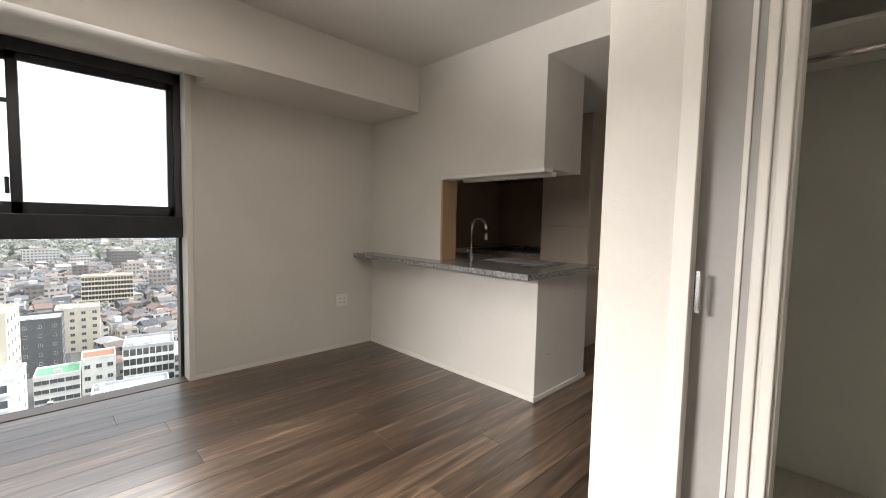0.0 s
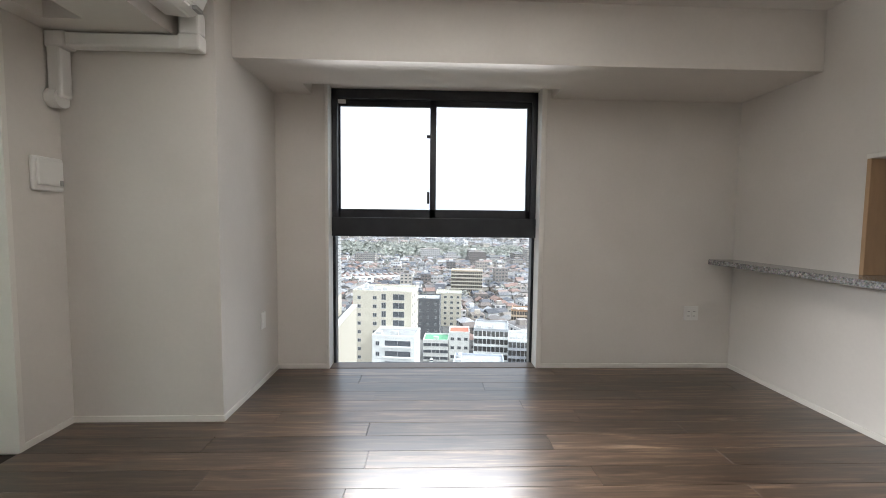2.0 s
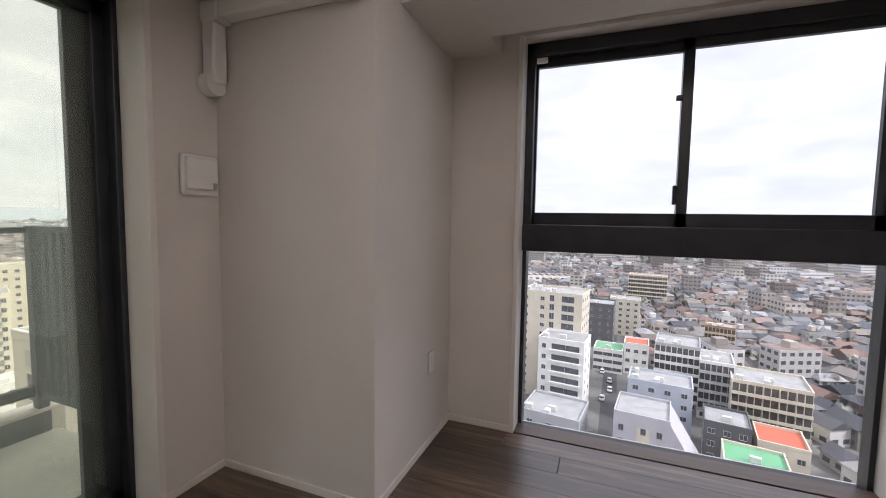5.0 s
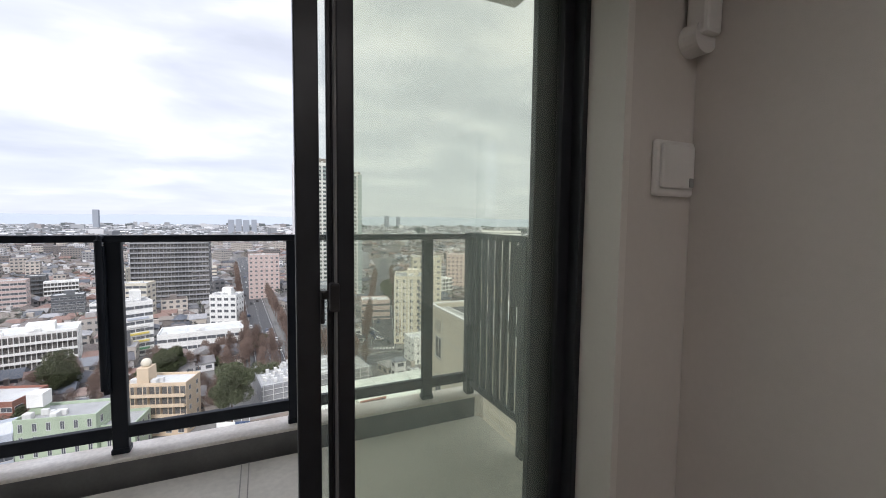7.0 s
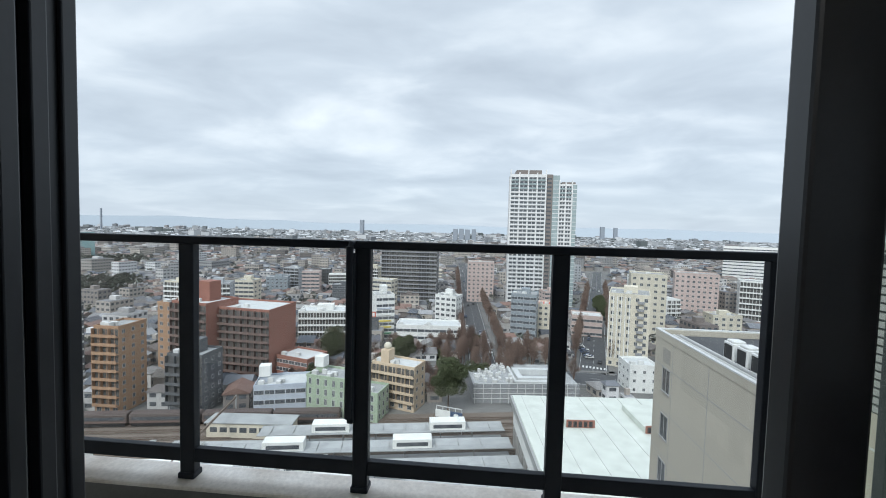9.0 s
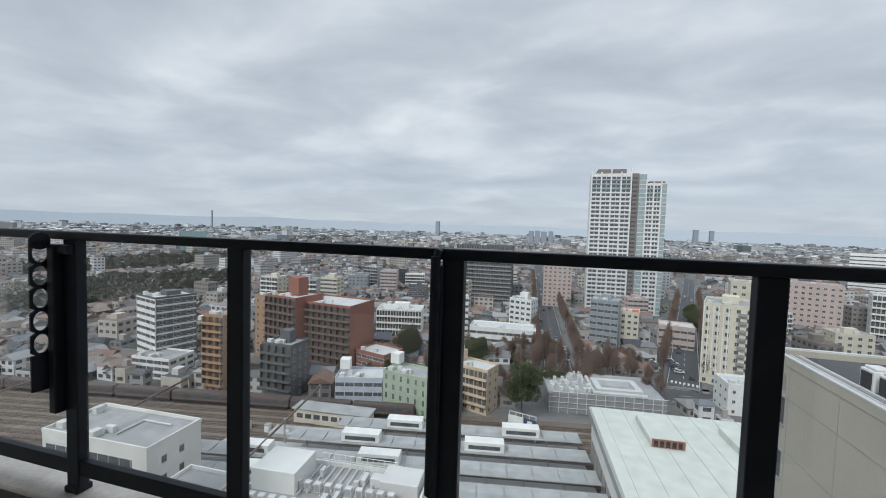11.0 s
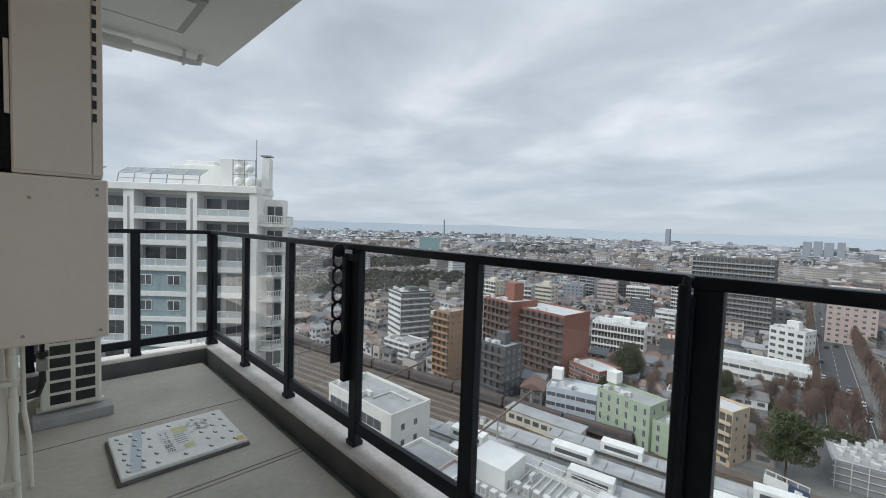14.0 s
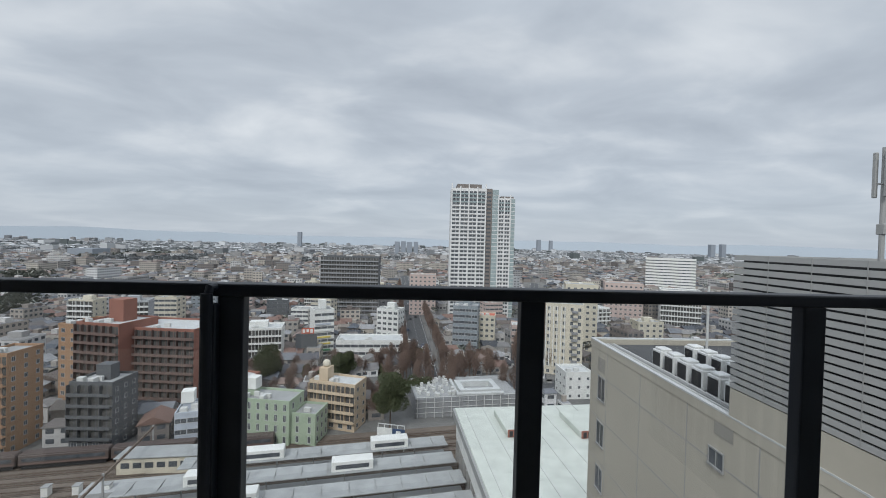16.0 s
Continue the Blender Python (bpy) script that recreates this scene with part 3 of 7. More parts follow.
        bm.faces.new((ends[0][i], ends[0][j], ends[1][j], ends[1][i]))
    bm.faces.new(ends[0][::-1])
    bm.faces.new(ends[1])
    bmesh.ops.recalc_face_normals(bm, faces=bm.faces)
    bmesh.ops.bevel(bm, geom=list(bm.edges), offset=0.010, segments=2, affect="EDGES")
    part("body", bm, M_WHITE, a)
    part("louver", box(-1.06, -0.985, 2.14, 2.74, 2.222, 2.234, 0.003), M_WHITE, a)
    part("display", box(-1.01, -0.985, 2.80, 2.86, 2.243, 2.262, 0.002), M_GREYPL, a, "small grey status window")
    # closet
    j = thing("sliding_door", "edge of a sliding closet door, its leaf greyed for the shaded recess", "sliding door")
    # grey leaf carries the dark tone of the shaded door pocket
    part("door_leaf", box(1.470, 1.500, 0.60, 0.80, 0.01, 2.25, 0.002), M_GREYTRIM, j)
    part("edge_strip", box(1.462, 1.470, 0.640, 0.652, 0.01, 2.25, 0.002), M_TRIM, j, "thin pale edge strip")
    part("pull", box(1.398, 1.405, 0.705, 0.716, 1.02, 1.12, 0.002), M_STEEL, j, "small recessed finger pull")
    tc = box(1.452, 1.475, 0.566, 0.590, 0, 2.25, 0.004)
    box(1.475, 1.56, 0.560, 0.625, 0, 2.25, 0.004, bm=tc)
    box(1.458, 1.475, 0.600, 0.622, 0, 2.25, 0.004, bm=tc)
    structure("trim_closet_a", tc, M_TRIM, "cream grooved closet jamb")
    structure("trim_closet_b", box(1.385, 1.40, 0.725, 0.765, 0, 2.25, 0.002), M_TRIM, "white closet casing")
    r = thing("hanger_rail", "chrome closet rail under a shelf", "clothes rail")
    part("rail", rod((2.62, SY, 1.93), (2.62, 0.85, 1.93), 0.016), M_CHROME, r)
    part("shelf", box(2.45, 2.98, SY + 0.005, 0.845, 1.98, 2.0, 0.002), M_TRIM, r)
    # kitchen
    k = thing("back_cabinet", "brown gloss kitchen base cabinet with steel top", "cabinet")
    part("body", box(4.16, 4.775, 2.85, WY - 0.005, 0.08, 0.87, 0.003), M_BROWN, k)
    part("plinth", box(4.22, 4.775, 2.85, WY - 0.005, 0.0, 0.08), M_DARKPL, k)
    for n in range(3):
        y = 2.86 + n * 0.337
        dr = part("door", box(4.140, 4.160, y, y + 0.332, 0.10, 0.86, 0.003), M_BROWN, k)
        part("handle", box(4.118, 4.140, y + 0.05, y + 0.28, 0.80, 0.815, 0.003), M_STEEL, dr)
    tagged(part("back_worktop", box(4.13, 4.775, 2.845, WY - 0.005, 0.87, 0.90, 0.004), M_GRANITE), "speckled granite worktop beside the hob", "worktop")
    h = thing("gas_hob", "black three-burner gas hob with iron grates", "hob")
    part("plate", box(4.20, 4.70, 2.90, 3.55, 0.90, 0.915, 0.004), M_DARKPL, h)
    for cx, cy in ((4.36, 3.06), (4.36, 3.38), (4.58, 3.22)):
        g = part("burner", rod((cx, cy, 0.915), (cx, cy, 0.935), 0.045), M_IRON, h)
        for q in range(4):
            a_ = q * math.pi / 2 + 0.3
            arm = tube([(cx + 0.04 * math.cos(a_), cy + 0.04 * math.sin(a_), 0.945), (cx + 0.10 * math.cos(a_), cy + 0.10 * math.sin(a_), 0.945), (cx + 0.105 * math.cos(a_), cy + 0.105 * math.sin(a_), 0.915)], 0.006, 6)
            part("grate_arm", arm, M_IRON, g)
    structure("splashback", box(4.755, 4.778, 2.845, WY - 0.003, 0.90, 2.315), M_BROWN, "brown glossy kitchen wall panel")
    structure("splashback_side", box(WX + 0.12, 4.755, WY - 0.02, WY - 0.001, 0.91, 2.315), M_BROWN, "brown glossy kitchen wall panel")
    c = thing("wall_cabinet", "brown wall cabinet over the hob", "cabinet")
    part("body", box(4.40, 4.75, 2.86, 3.85, 1.75, 2.315, 0.003), M_BROWN, c)
    t = thing("tall_cabinet", "tall taupe kitchen cabinet", "cabinet")
    part("body", box(4.16, 4.775, 2.31, 2.842, 0.0, 2.315, 0.003), M_TAUPE, t)
    part("door", box(4.14, 4.16, 2.315, 2.838, 0.06, 1.2, 0.003), M_TAUPE, t)
    part("door", box(4.14, 4.16, 2.315, 2.838, 1.21, 2.31, 0.003), M_TAUPE, t)
    structure("trim_hatch_side", box(WX - 0.004, WX + 0.16, 2.868, 2.892, 0.902, 1.58, 0.002), M_TAN, "tan wooden jamb of the kitchen hatch")
    structure("trim_hatch_top", box(WX - 0.006, WX + 0.10, 1.925, 2.895, 1.565, 1.592, 0.003), M_TRIM, "white trim under the hanging wall")
    l = thing("under_light", "slim white strip lamp under the hanging wall, off", "strip lamp")
    part("housing", box(2.90, 2.96, 2.0, 2.85, 1.560, 1.594, 0.004), M_WHITE, l)


M_GREYTRIM = surface("recess_shade_grey", (0.36, 0.34, 0.32), (0.40, 0.38, 0.36), 0.5, 5, fine=0.05)
M_TAUPE = surface("taupe_panel", (0.46, 0.38, 0.31), (0.50, 0.415, 0.34), 0.35, 3, stretch=(4, 4, 0.4), fine=0.05)


# ---- the balcony ----
BF, CURB, RAILTOP = -0.17, -0.044, 1.145
RX = -3.597
EX = -2.18
WO = -2.135
POSTS = (2.73, 1.832, 0.938, 0.074, -0.81, -1.70, -2.585, -3.49)
END_N, END_S = 3.06, -3.49


def build_balcony():
    structure("balcony_floor", box(-3.44, WO + 0.01, -3.30, END_N + 0.02, BF - 0.25, BF), M_BALC, "grey sheet-covered balcony floor")
    g = box(-3.53, -3.44, -3.40, END_N + 0.02, BF - 0.25, BF - 0.05)
    box(-3.44, WO, -3.40, -3.30, BF - 0.25, BF - 0.05, bm=g)
    structure("balcony_gutter", g, M_GUTTER, "dark drainage gutter along the balcony edge")
    c = box(-3.70, -3.51, -3.62, END_N + 0.1, BF - 0.30, CURB, 0.010)
    box(-3.51, WO, -3.62, -3.40, BF - 0.30, CURB, 0.010, bm=c)
    structure("balcony_kerb", c, M_CURB, "pale coated kerb carrying the railing")
    # thin dark sheet paints the shade on the kerb's inner face
    f = box(-3.514, -3.509, -3.40, END_N + 0.02, BF - 0.2, CURB - 0.018)
    box(-3.51, WO, -3.405, -3.400 + 0.006, BF - 0.2, CURB - 0.018, bm=f)
    structure("kerb_face", f, M_GUTTER, "inner face of the kerb, its shade painted dark")
    for k, y in enumerate((-2.17, -1.18, -1.142, 0.18, 0.218, 1.53, 1.568)):
        structure("floor_seam_%d" % k, box(-3.44, EX, y - 0.003, y + 0.003, BF, BF + 0.003), M_SEAM, "welded seam in the floor sheet")
    # wall outside, with the door and a second window
    w = box(EX, -2.0, 2.70, END_N + 1.0, BF - 0.3, 2.87)
    box(EX, -2.0, 0.985, 2.70, 2.14, 2.87, bm=w)
    box(WO, -2.0, 0.72, 0.985, BF - 0.3, 2.87, bm=w)
    box(WO, -2.0, -0.95, 0.72, BF - 0.3, 0.55, bm=w)
    box(WO, -2.0, -0.95, 0.72, 2.1, 2.87, bm=w)
    box(WO, -2.0, -3.62, -0.95, BF - 0.3, 2.87, bm=w)
    box(EX, -2.0, 0.985, 2.70, BF - 0.3, -0.08, bm=w)
    structure("wall_outside", w, M_EXT, "beige outside wall of the building")
    sl = box(-3.66, -2.0, -3.62, END_N + 0.4, 2.86, 3.06, 0.01)
    structure("balcony_slab_above", sl, M_SOFFIT, "pale painted underside of the balcony above")
    w2 = thing("window_2", "dark aluminium window beside the balcony", "window", kind="structure")
    b = box(-2.153, -2.09, -0.95, -0.88, 0.55, 2.1, 0.004)
    box(-2.153, -2.09, 0.65, 0.72, 0.55, 2.1, 0.004, bm=b)
    box(-2.153, -2.09, -0.88, 0.65, 0.55, 0.62, 0.004, bm=b)
    box(-2.153, -2.09, -0.88, 0.65, 2.03, 2.1, 0.004, bm=b)
    box(-2.145, -2.09, -0.15, -0.09, 0.62, 2.03, 0.004, bm=b)
    part("frame", b, M_ALU, w2)
    part("pane", box(-2.128, -2.122, -0.90, 0.68, 0.60, 2.06), M_DARKGLASS, w2)


M_SEAM = surface("sheet_weld", (0.20, 0.19, 0.17), (0.27, 0.255, 0.23), 0.7, 5)
M_DARKGLASS = surface("dark_window_glass", (0.02, 0.025, 0.03), (0.03, 0.035, 0.04), 0.05, 1)


def rail_run(railing, fixed, a, b, along_y, posts):
    def bx(u0, u1, v0, v1, z0, z1, bevel):
        return box(fixed + v0, fixed + v1, u0, u1, z0, z1, bevel) if along_y else box(u0, u1, fixed + v0, fixed + v1, z0, z1, bevel)
    part("top_rail", bx(a, b, -0.030, 0.030, RAILTOP - 0.038, RAILTOP, 0.006), M_ALURAIL, railing)
    part("bottom_rail", bx(a, b, -0.018, 0.018, 0.035, 0.105, 0.004), M_ALURAIL, railing)
    for y in posts:
        po = part("post", bx(y - 0.037, y + 0.037, -0.024, 0.024, CURB, RAILTOP - 0.036, 0.005), M_ALURAIL, railing)
        part("foot", bx(y - 0.042, y + 0.042, -0.034, 0.034, CURB, CURB + 0.03, 0.006), M_ALURAIL, po)
    for p, q in zip(posts, posts[1:]):
        lo, hi = min(p, q) + 0.03, max(p, q) - 0.03
        part("pane", bx(lo, hi, -0.004, 0.004, 0.09, RAILTOP - 0.034, 0), M_RAILGLASS, railing)


def build_railing():
    r = thing("balcony_railing", "black aluminium balcony railing with clear glass panes", "railing")
    rail_run(r, RX, END_S - 0.03, END_N, True, POSTS)
    r2 = thing("balcony_railing", "black aluminium end railing with clear glass panes", "railing")
    rail_run(r2, END_S, RX + 0.04, EX, False, (RX + 0.03, -2.93, -2.22))
    e = thing("slatted_screen", "blue-grey slatted metal screen closing the balcony's end", "screen")
    part("rail", box(RX, EX - 0.005, END_N - 0.02, END_N + 0.02, RAILTOP - 0.03, RAILTOP + 0.01, 0.004), M_SLAT, e)
    part("rail", box(RX, EX - 0.005, END_N - 0.015, END_N + 0.015, 0.02, 0.07, 0.004), M_SLAT, e)
    part("post", box(RX - 0.01, RX + 0.06, END_N - 0.03, END_N + 0.03, BF, RAILTOP + 0.01, 0.004), M_SLAT, e)
    part("post", box(-2.9, -2.84, END_N - 0.03, END_N + 0.03, BF, RAILTOP, 0.004), M_SLAT, e)
    part("plate", box(-2.975, -2.825, END_N - 0.022, END_N - 0.013, 0.73, 1.10, 0.002), M_SLAT, e, "dark plate fixed to the slats")
    for k in range(15):
        x = RX + 0.13 + k * 0.088
        part("slat", box(x, x + 0.045, END_N - 0.012, END_N + 0.012, 0.06, RAILTOP - 0.02, 0.003), M_SLAT, e)


M_SLAT = surface("slat_paint", (0.030, 0.037, 0.046), (0.042, 0.05, 0.06), 0.4, 6)


def drying_bracket(y, lean):
    """A folded laundry-pole arm on the inside of a railing post."""
    b = thing("laundry_bracket", "black folding laundry pole bracket on the railing", "bracket", "laundry brackets")
    part("mount", box(RX + 0.0, RX + 0.062, y - 0.080, y - 0.038, 0.33, 1.085, 0.006), M_ALURAIL, b)
    part("hinge", box(RX + 0.02, RX + 0.05, y - 0.10, y + 0.03, 1.045, 1.085, 0.005), M_ALURAIL, b)
    holes = [0] * 5
    arm = plate_with_holes(0.075, 0.50, 0.010, holes, 0.033)
    box(0, 0.075, 0, 0.010, -0.16, 0.0, 0.0, bm=arm)
    bmesh.ops.remove_doubles(arm, verts=arm.verts, dist=0.0004)
    rod((0.0375, 0, 0.50), (0.0375, 0.010, 0.50), 0.0375, 20, bm=arm)
    bmesh.ops.transform(arm, verts=arm.verts, matrix=Matrix.Translation((RX + 0.040, y - 0.094, 0.60)) @ Matrix.Rotation(radians(lean), 4, "Z"))
    part("arm", arm, M_ALURAIL, b, "flat arm with five round pole holes")


def lettering(words, length, height, z, x, y):
    """Flat letters reading away along -y from x, y, their feet towards -x."""
    cu = bpy.data.curves.new("lettering", "FONT")
    cu.body = words
    ob = bpy.data.objects.new("lettering", cu)
    me = bpy.data.meshes.new_from_object(ob)
    bm = bmesh.new()
    bm.from_mesh(me)
    bpy.data.objects.remove(ob)
    xs, ys = [v.co.x for v in bm.verts], [v.co.y for v in bm.verts]
    fx, fy = length / (max(xs) - min(xs)), height / (max(ys) - min(ys))
    for v in bm.verts:
        u, w = (v.co.x - min(xs)) * fx, (v.co.y - min(ys)) * fy
        v.co = (x + w, y - u, z)
    return bm


def build_balcony_things():
    drying_bracket(-0.81, -4)
    t = thing("laundry_bracket", "black laundry pole bracket folded against its post", "bracket", "laundry brackets")
    part("mount", box(RX + 0.024, RX + 0.060, 0.882, 0.912, 0.30, 1.09, 0.008), M_ALURAIL, t)
    part("arm", rod((RX + 0.062, 0.890, 0.33), (RX + 0.062, 0.890, 1.12), 0.016, 16), M_ALURAIL, t, "upright round arm")
    part("hook", tube([(RX + 0.062, 0.890, 1.10), (RX + 0.05, 0.893, 1.135), (RX + 0.02, 0.897, 1.135)], 0.012), M_ALURAIL, t)
    # escape hatch
    h = thing("escape_hatch", "pale steel escape hatch lid with warning label on the floor", "hatch")
    x0, x1, y0, y1 = -3.215, -2.572, -2.0, -1.437
    top = BF + 0.042
    part("frame", box(x0 - 0.010, x1 + 0.010, y0 - 0.010, y1 + 0.010, BF, BF + 0.018, 0.004), M_GUTTER, h, "dark rim under the lid")
    lid = part("lid", box(x0, x1, y0, y1, BF + 0.016, top, 0.009, seg=3), M_HATCH, h)
    # dark arc at each stud's dome stands for its crescent shadow
    bm = tube([(0.011 * math.cos(q), 0.017 * math.sin(q), 0.0012) for q in [-0.4 + 2.3 * k / 10 for k in range(11)]], 0.0042, 5)
    for fc in bm.faces:
        fc.material_index = 1
    bmesh.ops.create_uvsphere(bm, u_segments=10, v_segments=6, radius=1.0, matrix=Matrix.Diagonal((0.010, 0.016, 0.0045, 1)))
    stud = mesh_of(bm, "stud", [M_HATCH, M_SHADEPRINT])
    for i in range(9):
        n = 7 if i in (0, 1) else 5
        for j in range(n):
            cx = x1 - 0.045 - i * 0.068 - (0.012 if j % 2 else 0)
            cy = y0 + 0.06 + (j + (0.5 if i % 2 and n == 5 else 0)) * (y1 - y0 - 0.12) / (n - 1)
            if -2.975 < cx < -2.795 and -1.905 < cy < -1.53 or cy > y1 - 0.03:
                continue
            o = new("stud", stud)
            o.parent, o.location = lid, (cx, cy, top)
    part("label", box(-2.962, -2.808, -1.89, -1.545, top + 0.0002, top + 0.0012), M_LABEL, lid, "white warning label with dark letters")
    part("notice", box(-2.962, -2.885, -1.885, -1.79, top + 0.0013, top + 0.0018), M_LABELYEL, lid, "faded yellow notice")
    part("notice", box(-2.955, -2.90, -1.62, -1.56, top + 0.0013, top + 0.0018), M_LABELYEL, lid, "faded yellow notice")
    for k in range(5):
        part("letter_bar", box(-2.935, -2.875, -1.775 + k * 0.03, -1.765 + k * 0.03, top + 0.0013, top + 0.0017), M_SHADEPRINT, lid)
    part("lettering", lettering("避難はしご", 0.30, 0.042, top + 0.0014, -2.853, -1.560), M_DARKPL, lid, "black letters along the label")
    strip = box(-0.027, 0.027, -0.272, 0.272, 0, 0.0007)
    bmesh.ops.transform(strip, verts=strip.verts, matrix=Matrix.Translation((-2.682, -1.73, top + 0.0003)) @ Matrix.Rotation(radians(-9), 4, "Z"))
    part("tape", strip, M_TAPE, lid, "strip of pale blue tape")
    part("corner_mark", box(x0 + 0.012, x0 + 0.06, y1 - 0.07, y1 - 0.012, top + 0.0002, top + 0.0008), M_YEL, lid, "yellow corner mark")
    # outdoor unit on its block
    a = thing("outdoor_unit", "cream air conditioner outdoor unit on a concrete block", "outdoor unit")
    ux0, ux1, uy0, uy1 = -2.60, -2.28, -3.20, -2.56
    part("casing", box(ux0, ux1, uy0, uy1, BF + 0.09, 0.55, 0.015), M_ACWHITE, a)
    for i in range(2):
        for j in range(7):
            xa = ux0 + 0.035 + i * 0.13
            part("vent_slot", box(xa, xa + 0.105, uy1 - 0.004, uy1 + 0.0025, BF + 0.13 + j * 0.085, BF + 0.195 + j * 0.085, 0.002), M_DARKPL, a)
    part("foot", box(ux0 - 0.02, ux1 + 0.02, uy1 - 0.10, uy1 - 0.05, BF + 0.07, BF + 0.10, 0.004), M_ACWHITE, a)
    tagged(part("concrete_block", box(-2.66, -2.24, -2.64, -2.48, BF, BF + 0.07, 0.006), M_CONC), "grey concrete footing block under the outdoor unit", "block")
    # boiler boxes on the wall
    b = thing("water_heater", "beige wall-hung gas water heater with vent slots", "water heater")
    part("casing", box(-2.525, -2.192, -2.05, -1.604, 1.445, 2.42, 0.006), M_CASING, b)
    part("front_panel", box(-2.48, -2.198, -1.606, -1.598, 1.462, 2.41, 0.003), M_CASING, b)
    part("edge_strip", box(-2.527, -2.484, -1.606, -1.597, 1.462, 2.41, 0.004), M_CASING, b)
    for k in range(10):
        part("vent_slot", box(-2.502, -2.484, -1.599, -1.5955, 1.735 + k * 0.068, 1.778 + k * 0.068), M_DARKPL, b)
    # added dark plate fills the gap in place of its shade
    part("mounting_plate", box(-2.192, WO, -1.95, -1.70, 1.46, 2.40, 0.003), M_IRON, b, "dark plate standing for the shaded gap between heater and wall")
    part("side_rail", box(-2.150, WO + 0.001, -1.66, -1.60, 1.45, 2.40, 0.002), M_CASING, b)
    part("side_flange", box(-2.190, -2.172, -1.640, -1.612, 1.72, 2.06, 0.002), M_CASING, b)
    c = thing("pipe_box", "beige metal pipe cover box under the water heater", "pipe box")
    part("casing", box(-2.545, WO + 0.0, -2.06, -1.585, 0.61, 1.44, 0.008), M_CASING, c)
    for x, z in ((-2.25, 1.33), (-2.50, 1.39), (-2.50, 1.36), (-2.22, 0.66), (-2.51, 0.65)):
        part("screw", rod((x, -1.586, z), (x, -1.581, z), 0.008, 10), M_GREYPL, c)
    p = thing("drain_pipe", "cream drain pipes clipped to the outside wall", "pipe")
    part("pipe", tube([(-2.182, -1.62, 0.63), (-2.184, -1.62, 0.2), (-2.192, -1.62, BF + 0.01)], 0.016), M_ACWHITE, p)
    part("coupling", rod((-2.183, -1.62, 0.28), (-2.183, -1.62, 0.36), 0.021, 16), M_ACWHITE, p)
    part("coupling", rod((-2.182, -1.62, 0.52), (-2.182, -1.62, 0.57), 0.020, 16), M_ACWHITE, p)
    part("pipe", tube([(-2.215, -1.74, 0.63), (-2.218, -1.74, 0.25), (-2.235, -1.72, 0.10), (-2.24, -1.72, BF + 0.01)], 0.011), M_ACWHITE, p)
    for z in (0.42, -0.08):
        part("clip", box(-2.205, WO, -1.645, -1.595, z, z + 0.022, 0.003), M_ACWHITE, p)
    v = thing("gas_pipe", "dark metal gas pipe with a valve below the heater", "pipe")
    part("pipe", tube([(-2.29, -2.02, 0.63), (-2.29, -2.02, 0.30), (-2.27, -2.04, 0.22), (-2.16, -2.06, 0.20)], 0.018), M_IRON, v)
    part("valve", box(-2.315, -2.265, -2.045, -1.995, 0.36, 0.43, 0.008), M_GREYPL, v)
    part("collar", rod((-2.29, -2.02, 0.44), (-2.29, -2.02, 0.47), 0.028, 14), M_IRON, v)
    t = thing("refrigerant_hose", "insulated hose running from the outdoor unit to the wall", "hose")
    part("hose", tube([(-2.27, -2.60, 0.05), (-2.21, -2.48, 0.06), (-2.19, -2.30, 0.16), (-2.17, -2.10, 0.34), (-2.165, -2.0, 0.62)], 0.026), M_ACWHITE, t)
    # under the slab above
    q = thing("overhead_hatch", "escape hatch seen from below in the balcony ceiling", "hatch")
    part("frame", box(-3.19, -2.48, -2.95, -2.22, 2.832, 2.862, 0.006), M_GREYPL, q)
    part("lid", box(-3.13, -2.54, -2.89, -2.28, 2.820, 2.834, 0.004), M_SOFFIT, q)
    d = thing("ceiling_pipe", "white drain pipe under the slab above", "pipe")
    part("pipe", tube([(-2.19, -3.42, 2.77), (-3.36, -3.42, 2.77), (-3.43, -3.42, 2.78), (-3.45, -3.42, 2.86)], 0.028), M_SOFFIT, d)
    part("sleeve", rod((-2.30, -3.42, 2.77), (-2.90, -3.42, 2.77), 0.052, 16), M_SOFFIT, d)
    part("hanger", box(-3.31, -3.29, -3.455, -3.385, 2.73, 2.86, 0.003), M_SOFFIT, d)


# dark tone for the studs' modelled shadows and the label's printed bars
M_SHADEPRINT = surface("stud_shadow_and_print", (0.17, 0.165, 0.15), (0.32, 0.31, 0.29), 0.5, 20, metal=0.3)
M_LABEL = surface("label_white", (0.68, 0.69, 0.66), (0.74, 0.75, 0.72), 0.5, 20)
M_LABELYEL = surface("label_yellow", (0.55, 0.53, 0.22), (0.66, 0.64, 0.36), 0.5, 30)
M_TAPE = surface("tape_blue", (0.50, 0.56, 0.61), (0.56, 0.62, 0.67), 0.4, 20)
M_YEL = surface("yellow_mark", (0.62, 0.42, 0.08), (0.7, 0.5, 0.12), 0.5, 20)

build_shell()
build_window()
build_balcony_door()
build_room_things()
build_balcony()
build_railing()
build_balcony_things()


# ---- the town below ----
G0 = -60.0


